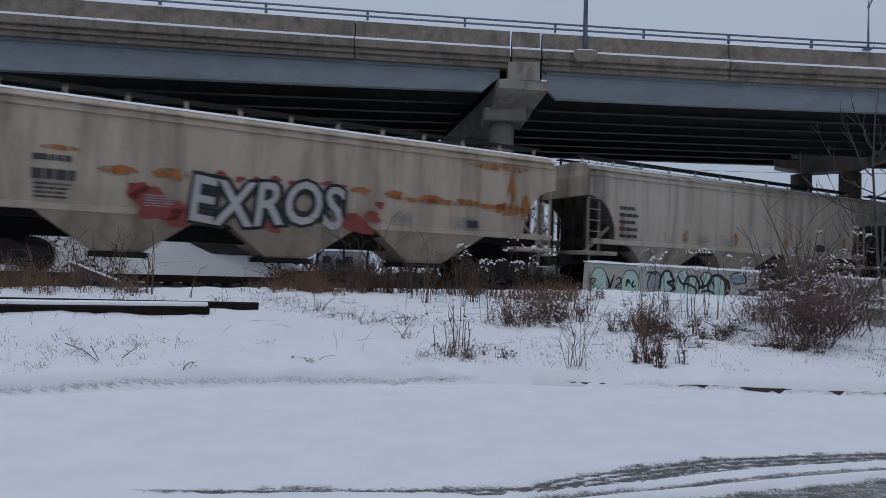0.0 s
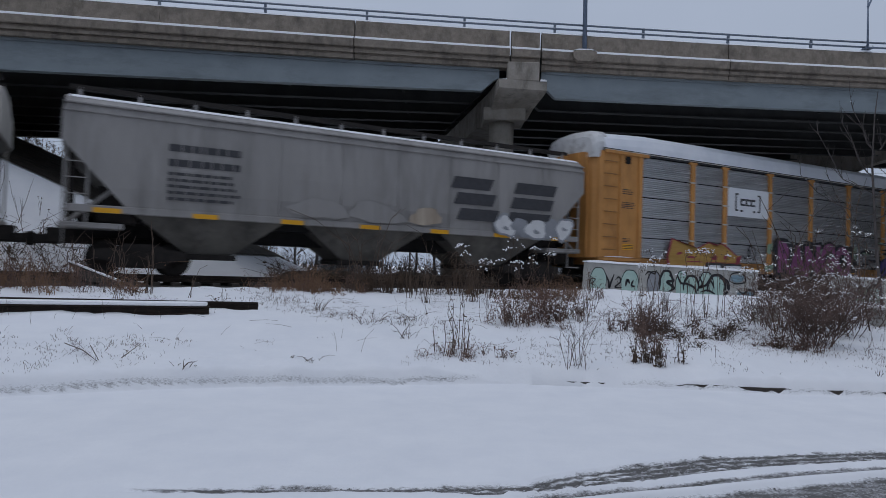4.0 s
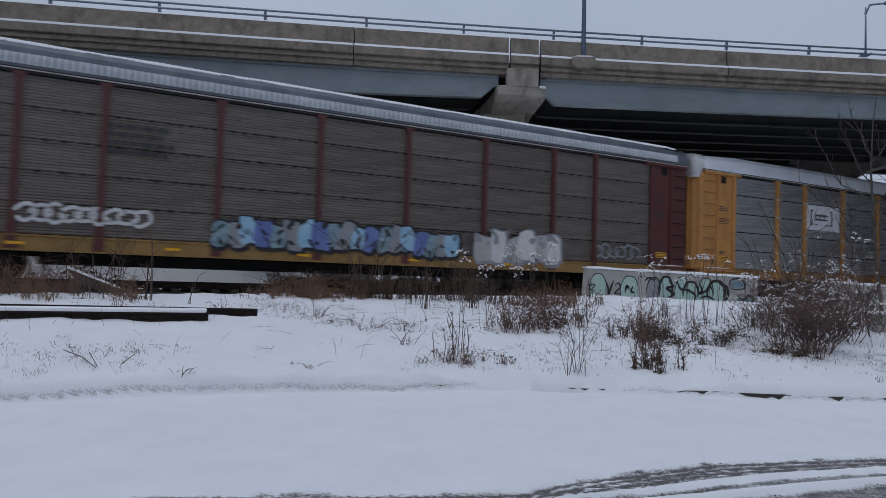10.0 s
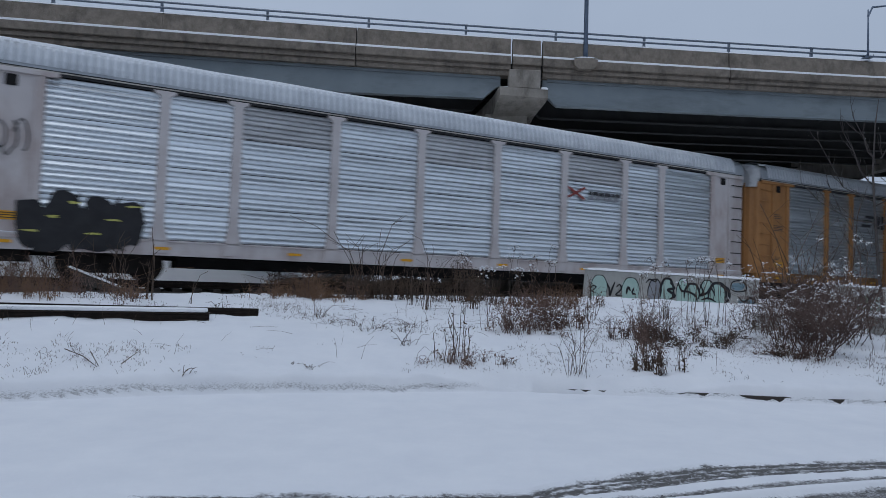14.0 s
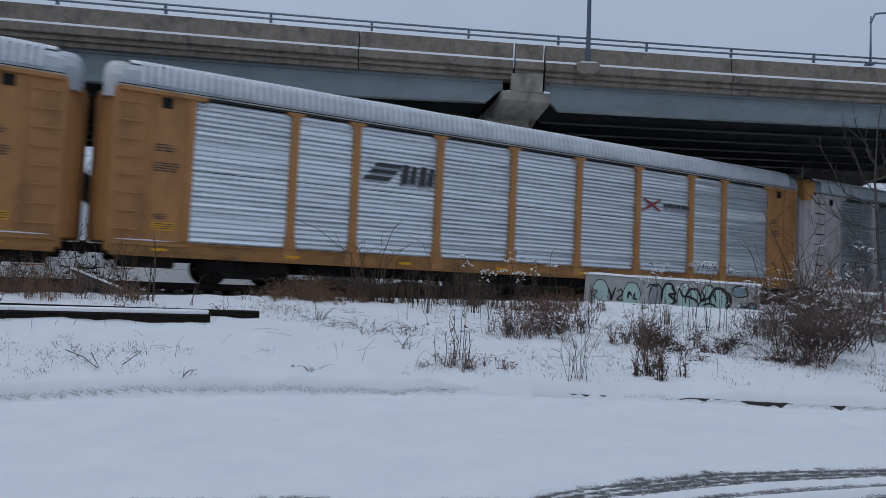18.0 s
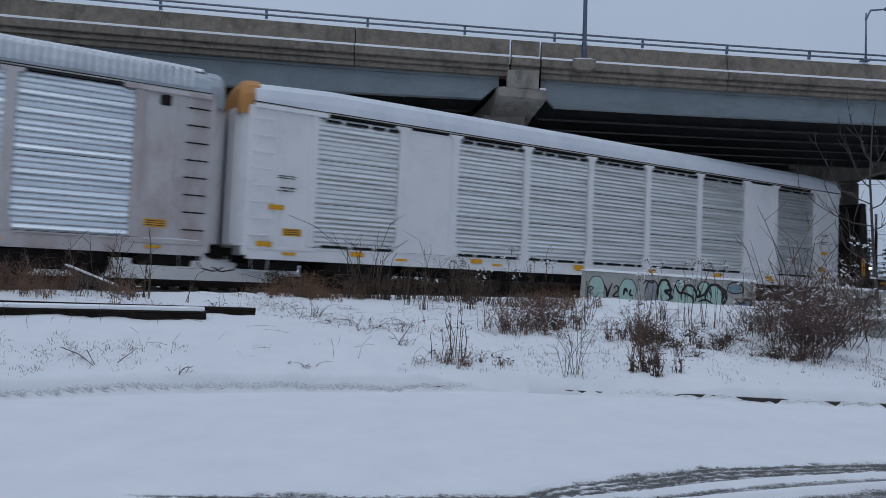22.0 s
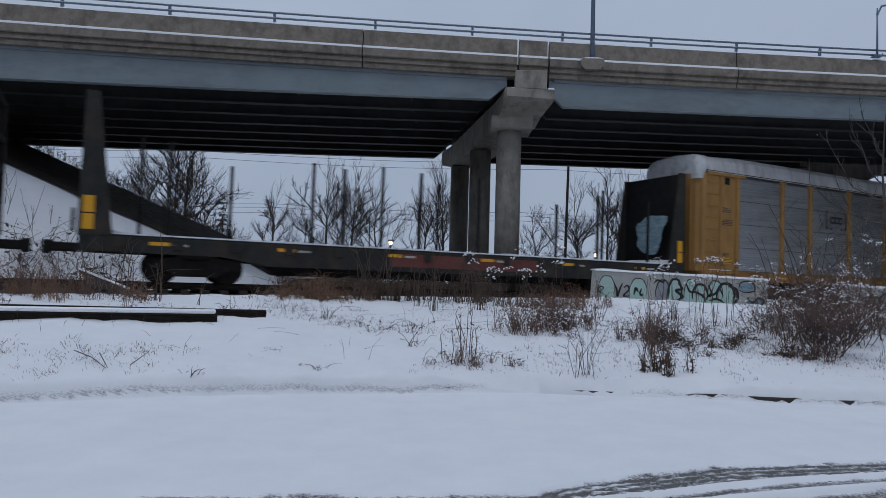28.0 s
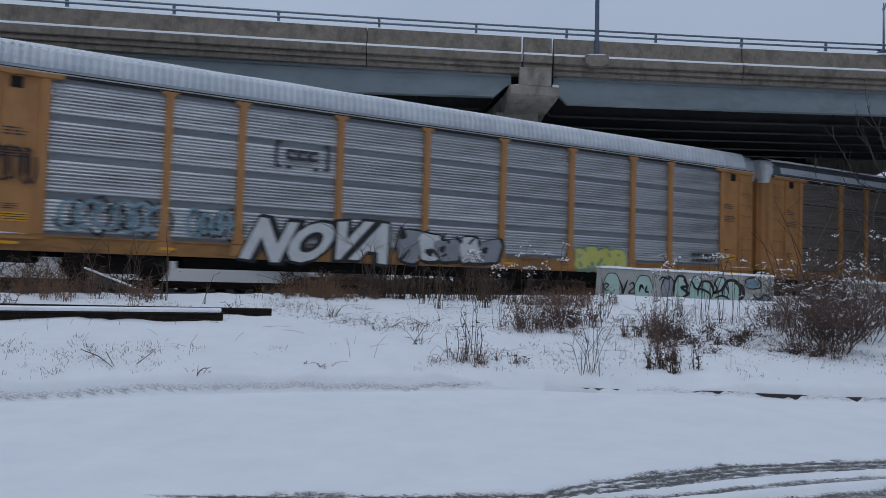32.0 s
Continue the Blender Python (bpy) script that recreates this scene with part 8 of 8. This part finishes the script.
def curb(x0, x1, h, label):
    """Asphalt lip that shows dark where the snow broke away."""
    bm = bmesh.new()
    n = int((x1 - x0) / 0.08)
    a, b, c = [], [], []
    for k in range(n + 1):
        x = x0 + (x1 - x0) * k / n
        y = edge_y(x) + 0.03 + 0.03 * noise.noise((x * 2.2, 1, 0)) + 0.02 * noise.noise((x * 9, 2, 0))
        e = min(1, 6 * k / n, 6 * (n - k) / n)
        t = h * (1.25 * e - 0.45) * (0.85 + 0.25 * noise.noise((x * 2.5, 5, 0)) + 0.3 * noise.noise((x * 11, 6, 0)))
        swell = 0.055 * noise.noise((x * 0.55, y * 0.55, 0))
        t += max(0.0, swell)
        a.append(bm.verts.new((x, y - 0.0, -0.03)))
        b.append(bm.verts.new((x, y + 0.02, 0.028 + t)))
        c.append(bm.verts.new((x, y + 0.10, 0.0)))
    for k in range(n):
        bm.faces.new((a[k], a[k + 1], b[k + 1], b[k]))
        bm.faces.new((b[k], b[k + 1], c[k + 1], c[k]))
    ob = part("curb", bm, TIE)
    tagged(ob, label, "curb", kind="structure")


for a, b, hh in ((1.3, 3.25, 0.018), (3.15, 5.02, 0.036), (4.98, 7.2, 0.034), (-0.30, 0.36, 0.04)):
    curb(a, b, hh, "dark broken asphalt edge where the snow has slid off")


# ---- behind the track ----
def far_tree(x, y, h, seed, spread=0.5, trunks=1, label="bare winter tree with dark branches", rad=0.13, depth=4, n=9):
    r = random.Random(seed)
    g = group("bare_tree", label, "tree", pose(x, y, 0), grp="bare trees behind the bridge")
    z = ground_z(x, y) - 0.2
    limbs = Sticks()
    tips = []
    bm = bmesh.new()
    for t in range(trunks):
        ox = (t - (trunks - 1) / 2) * 0.9
        lean = r.gauss(0, 0.05) + 0.06 * (t - (trunks - 1) / 2)
        pts = [(ox, 0, z)] + [(ox + lean * h * f + r.gauss(0, 0.08), r.gauss(0, 0.08), z + h * f) for f in (0.2, 0.4, 0.6, 0.8)]
        tube(bm, pts, [rad, rad * 0.85, rad * 0.68, rad * 0.45, rad * 0.2], 7)
        for k in range(n + 3):
            f = r.uniform(0.18, 0.8)
            i = min(3, int(f / 0.2))
            p = Vector(pts[i]).lerp(Vector(pts[i + 1]), (f - i * 0.2) / 0.2)
            a = r.uniform(0, math.tau)
            d = Vector((math.cos(a) * spread * 1.5, math.sin(a) * spread * 1.2, 0.75))
            twig(limbs, p, d, h * r.uniform(0.26, 0.50) * (1.2 - f), rad * 0.40, depth - 1, r, tips, 0.55, 4, 0.85)
        for k in range(4):
            twig(limbs, pts[-1], Vector((r.gauss(0, 0.3), r.gauss(0, 0.3), 1)), h * 0.26, rad * 0.2, depth - 2, r, tips, 0.3, 4, 0.5)
    part("trunk", bm, BARK, g)
    tagged(limbs.out("branch_tangle", BARK, g, "fine dark branches"), kind="stuff")
    return g


for k, (x, d, h, sp, tr, n) in enumerate(((-25.34, 62, 13.0, 0.6, 2, 12), (-26.89, 58, 9.5, 0.7, 1, 9), (-24.19, 66, 9.0, 0.6, 1, 8), (-18.86, 70, 8.6, 0.35, 1, 8), (-16.5, 74, 7.5, 0.5, 1, 8),
                                           (-12.49, 66, 10.8, 0.6, 1, 10), (-9.99, 68, 10.6, 0.6, 1, 10), (-8.06, 74, 9.8, 0.5, 1, 7), (-3.15, 76, 10.0, 0.3, 1, 7), (-0.73, 72, 11.8, 0.3, 1, 8),
                                           (9.18, 72, 7.5, 0.5, 1, 7), (13.16, 66, 9.3, 0.55, 1, 9), (15.03, 64, 10.6, 0.55, 1, 10), (18.0, 68, 11.0, 0.5, 1, 10), (22.25, 74, 7.0, 0.5, 1, 7), (25.6, 68, 9.6, 0.5, 1, 10),
                                           (29.12, 80, 7.6, 0.5, 1, 8), (32.27, 82, 8.3, 0.55, 1, 8), (43.78, 90, 6.0, 0.5, 1, 6), (51.77, 90, 7.0, 0.4, 1, 6), (-31.88, 56, 7.0, 0.6, 1, 7),
                                           (56.49, 80, 9.0, 0.5, 1, 8), (-42.03, 66, 12.0, 0.5, 1, 8))):
    far_tree(x, d, h, 600 + k, sp, tr, n=n, rad=0.10 + 0.006 * h, label="two-stemmed bare winter tree with wide dark branches" if tr == 2 else "bare winter tree with dark branches")


def spruce(x, y, h, seed):
    r = random.Random(seed)
    g = group("spruce_tree", "dark spruce dusted with snow", "tree", pose(x, y, 0))
    z = ground_z(x, y) - 0.2
    bm = bmesh.new()
    tube(bm, [(0, 0, z), (0, 0, z + h)], [0.14, 0.02], 7)
    part("trunk", bm, BARK, g)
    nd, sn = Sticks(), Sticks()
    lv = 0.08
    while lv < 0.98:
        rr = h * 0.27 * (1 - lv) ** 0.8 + 0.1
        for k in range(11):
            a = r.uniform(0, math.tau)
            L = rr * r.uniform(0.6, 1.15)
            b = Vector((0, 0, z + h * lv))
            e = b + Vector((math.cos(a) * L, math.sin(a) * L, -0.22 * L + r.uniform(-0.1, 0.1)))
            nd.line([b, b.lerp(e, 0.5) + Vector((0, 0, 0.06)), e], 0.03, 0.012)
            for q in range(int(10 * L) + 4):
                p = b.lerp(e, r.uniform(0.2, 1.0))
                nd.leaf(p + Vector((r.gauss(0, 0.10), r.gauss(0, 0.10), r.gauss(-0.05, 0.06))), r.uniform(0.06, 0.15), r)
            if r.random() < 0.35:
                sn.lump(b.lerp(e, r.uniform(0.5, 1)) + Vector((0, 0, 0.08)), r.uniform(0.04, 0.10), r)
        lv += 0.055 + 0.02 * r.random()
    tagged(nd.out("needle_mass", SPRUCE, g), kind="stuff")
    tagged(sn.out("snow_dusting", SNOW, g, "snow on the boughs"), kind="stuff")


spruce(-22.63, 66, 8.2, 701)
spruce(44.99, 70, 7.2, 702)
spruce(49.75, 74, 8.0, 703)
spruce(25.97, 84, 4.5, 704)


def thicket(x0, x1, y, h, n, seed, label, material=BARK):
    r = random.Random(seed)
    st = Sticks()
    tips = []
    for k in range(n):
        x = r.uniform(x0, x1)
        yy = y + r.uniform(-3, 3)
        z = ground_z(x, yy) - 0.1
        twig(st, (x, yy, z), (r.gauss(0, 0.4), r.gauss(0, 0.2), 1), h * r.uniform(0.4, 1.0), 0.035, 2, r, tips, 0.5, 4, 0.9)
    for t in tips:
        st.leaf(t, r.uniform(0.05, 0.14), r)
    return tagged(st.out("thicket", material), label, "thicket", kind="stuff")


thicket(-34, 46, 60, 1.5, 520, 801, "dark tangled thicket along the far side of the field")
thicket(-30, 75, 84, 2.0, 420, 803, "dark tangled far thicket")
thicket(26, 62, 62, 1.8, 300, 804, "dark tangled thicket beyond the bridge pier")
# brush on the shoulder of the head slope
def slope_brush():
    r = random.Random(810)
    st = Sticks()
    tips = []
    for k in range(420):
        x = r.uniform(-32, -9)
        y = bridge_edge(x) + 13.0 + r.uniform(-1.6, 1.4)
        twig(st, (x, y, ground_z(x, y)), (r.gauss(0, 0.5), r.gauss(0, 0.4), 1), r.uniform(0.2, 0.62), 0.014, 2, r, tips, 0.8, 3, 1.1)
    for t in tips:
        st.leaf(t, r.uniform(0.03, 0.06), r)
    return tagged(st.out("slope_brush", STEM), "brown brush on the shoulder of the slope", "brush", kind="stuff")


slope_brush()


def slope_weeds():
    r = random.Random(811)
    st = Sticks()
    for k in range(36):
        x, y = r.uniform(-18, -12), r.uniform(19.5, 24)
        z = ground_z(x, y)
        h = r.uniform(0.4, 1.4)
        tips = []
        twig(st, (x, y, z), (r.gauss(0, 0.3), r.gauss(0, 0.2), 1), h, 0.012, 1, r, tips, 0.3, 3, 0.6)
        for t in tips:
            st.leaf(t, 0.05, r)
    return tagged(st.out("slope_weeds", STEM), "bare weeds on the snowy slope", "weeds", kind="stuff")


slope_weeds()

# dark scrub and rubble low behind the rails
def trackside_scrub():
    r = random.Random(820)
    st = Sticks()
    for k in range(1500):
        s = r.choice((r.uniform(6.0, 75), r.uniform(6.0, 30), r.uniform(-25, 1.0)))
        q = r.uniform(4.4, 7.5)
        p = U * s + N * (SIDE + q)
        z = ground_z(p.x, p.y)
        for j in range(3):
            a = Vector((p.x + r.gauss(0, 0.1), p.y + r.gauss(0, 0.1), z - 0.02))
            h = r.uniform(0.3, 1.0)
            st.line([a, a + Vector((r.gauss(0, 0.25), r.gauss(0, 0.1), h * 0.6)), a + Vector((r.gauss(0, 0.5), r.gauss(0, 0.2), h))], 0.012, 0.006)
        for j in range(4):
            st.leaf((p.x + r.gauss(0, 0.2), p.y + r.gauss(0, 0.2), z + r.uniform(0.05, 0.7)), r.uniform(0.04, 0.12), r)
    return tagged(st.out("trackside_scrub", STEM), "dark dead scrub along the far side of the track", "scrub", kind="stuff")


trackside_scrub()


def bank_ridge():
    """A low dark earth ridge beyond the track."""
    bm = bmesh.new()
    rows = []
    for k in range(230):
        s = -37.0 + k * 0.6
        e = max(smooth(5.6, 7.2, s) * smooth(101, 95, s), smooth(2.4, -0.6, s) * smooth(-37, -33, s))
        row = []
        for q, h in ((5.0, 0.0), (5.9, 0.55), (6.8, 0.72), (8.2, 0.5), (10, 0.0)):
            p = U * s + N * (SIDE + q + 0.25 * noise.noise((s * 0.4, q, 1)))
            row.append(bm.verts.new((p.x, p.y, 0.58 + (h + 0.14 * noise.noise((s * 0.8, q * 1.5, 3)) * (2.2 if h else 0)) * e * (1 if s > 4 else 0.7))))
        rows.append(row)
    for a, b in zip(rows, rows[1:]):
        for j in range(4):
            bm.faces.new((a[j], b[j], b[j + 1], a[j + 1]))
    ob = part("earth_ridge", bm, DARK_SLOPE)
    tagged(ob, "low dark earth and rubble ridge beyond the track", "earth ridge", kind="structure")


bank_ridge()
# snow-topped plank of an old ramp beyond the rails
g = group("sloping_plank", "dark sloping plank edge with a line of snow", "plank", pose(-9.35, 15.75, 1.72, 0, 0, 0))
bm = bmesh.new()
prism(bm, [(0.55, -0.22), (1.75, -0.66), (1.75, -0.80), (0.9, -0.62)], 0, 0.12)
part("plank", bm, TIE, g)
bm = bmesh.new()
prism(bm, [(0.53, -0.21), (0.53, -0.18), (1.75, -0.625), (1.75, -0.655)], -0.01, 0.13)
part("snow_line", bm, SNOW, g, "line of snow")


# poles, wires, lights and low buildings
def utility_pole(x, d, h, lean, rad, label):
    g = group("utility_pole", label, "utility pole", pose(x, d, ground_z(x, d)))
    bm = bmesh.new()
    tube(bm, [(0, 0, -0.3), (lean, 0, h)], [rad, rad * 0.75], 10)
    part("pole", bm, BARK, g)
    return g


utility_pole(11.26, 66, 13.5, 0.25, 0.16, "dark wooden utility pole leaning slightly")
utility_pole(-4.57, 95, 10.5, 0.0, 0.12, "slim far utility pole")
utility_pole(-14.59, 120, 12.5, 0.0, 0.12, "slim far utility pole")
wires = group("power_lines", "thin overhead power lines sagging behind the bridge", "power lines")
for k, (z0, z1, d) in enumerate(((13.6, 12.2, 66), (13.0, 11.6, 66.4), (11.4, 9.9, 95), (10.9, 9.4, 95), (10.1, 8.8, 95))):
    bm = bmesh.new()
    xs = np.linspace(-60, 80, 29)
    tube(bm, [(x, d, z0 + (z1 - z0) * (x + 60) / 140 - 0.35 * math.sin(math.pi * ((x + 60) % 35) / 35)) for x in xs], 0.022 if d < 80 else 0.03, 4)
    part("wire", bm, WIRE, wires)


def far_lamp(x, d, z, size, label, pole=True):
    g = group("yard_lamp", label, "yard lamp", pose(x, d, 0))
    bm = bmesh.new()
    bmesh.ops.create_icosphere(bm, subdivisions=2, radius=size)
    part("glowing_head", bm, GLOW, g, "warm glowing lamp head", at=(0, 0, z))
    if pole:
        part("pole", tube(bmesh.new(), [(0, 0.25, ground_z(x, d)), (0, 0.25, z + 0.2)], 0.06, 6), WIRE, g)
        part("hood", boxed(-size * 1.3, size * 1.3, -size, 0.3, z + size, z + size + 0.12), WIRE, g)


far_lamp(-5.1, 57, 4.15, 0.16, "lit warm yard lamp beyond the field")
far_lamp(12.16, 56, 3.5, 0.14, "lit warm yard lamp beyond the field")
far_lamp(24.59, 56, 3.40, 0.15, "lit warm yard lamp beyond the field")
far_lamp(28.0, 56, 3.40, 0.16, "lit warm yard lamp beyond the field")
far_lamp(28.85, 56, 3.40, 0.14, "lit warm yard lamp beyond the field")
far_lamp(36.04, 56, 3.20, 0.11, "lit warm yard lamp beyond the field")
far_lamp(29.77, 75, 8.9, 0.16, "tall lit street lamp far off")


def far_shed(x0, x1, d, h, label):
    g = group("industrial_shed", label, "building", pose(x0, d, ground_z(x0, d)))
    w = x1 - x0
    part("wall", boxed(0, w, 0, 14, 0, h), FAR_WALL, g)
    part("roof", prism(bmesh.new(), [(-0.3, h), (w + 0.3, h), (w + 0.2, h + 0.25), (-0.2, h + 0.25)], -0.3, 14.3), SNOW, g, "flat roof under snow")
    n = max(2, int(w / 3.2))
    for k in range(n):
        x = (k + 0.3) * w / n
        win = part("window", boxed(x, x + 1.3, -0.05, 0.02, h * 0.45, h * 0.75), BLACK, g)
        part("frame", boxed(x - 0.06, x + 1.36, -0.08, -0.04, h * 0.75, h * 0.79), FAR_WALL, win)
    part("door", boxed(w * 0.45, w * 0.45 + 1.2, -0.05, 0.02, 0, 2.2), BLACK, g)


far_shed(9.38, 19.09, 100, 4.2, "low grey industrial shed with a snowy flat roof")
far_shed(37.14, 42.81, 92, 5.6, "grey industrial building with a snowy roof")
far_shed(-20.81, -13.38, 110, 3.6, "low grey far shed with a snowy roof")
# lattice mast
g = group("lattice_mast", "slender grey steel lattice mast far off", "mast", pose(56.66, 130, 0.5))
st = Sticks()
for a, b in ((-0.9, -0.9), (0.9, -0.9), (0.9, 0.9), (-0.9, 0.9)):
    st.line([(a, b, 0), (a * 0.35, b * 0.35, 16)], 0.07, 0.05)
for k in range(10):
    z, z2 = k * 1.6, (k + 1) * 1.6
    f, f2 = 0.9 * (1 - 0.65 * z / 16), 0.9 * (1 - 0.65 * z2 / 16)
    st.line([(-f, -f, z), (f2, -f2, z2)], 0.045, 0.045)
    st.line([(f, -f, z), (-f2, -f2, z2)], 0.045, 0.045)
for z in (14, 15.5):
    st.line([(-1.4, 0, z), (1.4, 0, z)], 0.05, 0.05)
st.out("lattice", WIRE, g)


def motions():
    """The whole train rolls by at an even speed."""
    for car, place in CARS:
        car.scale.z = TALL
        walk(car, [(t, on_track(place + SHIFT - SPEED * t)) for t in range(0, 33)])


motions()
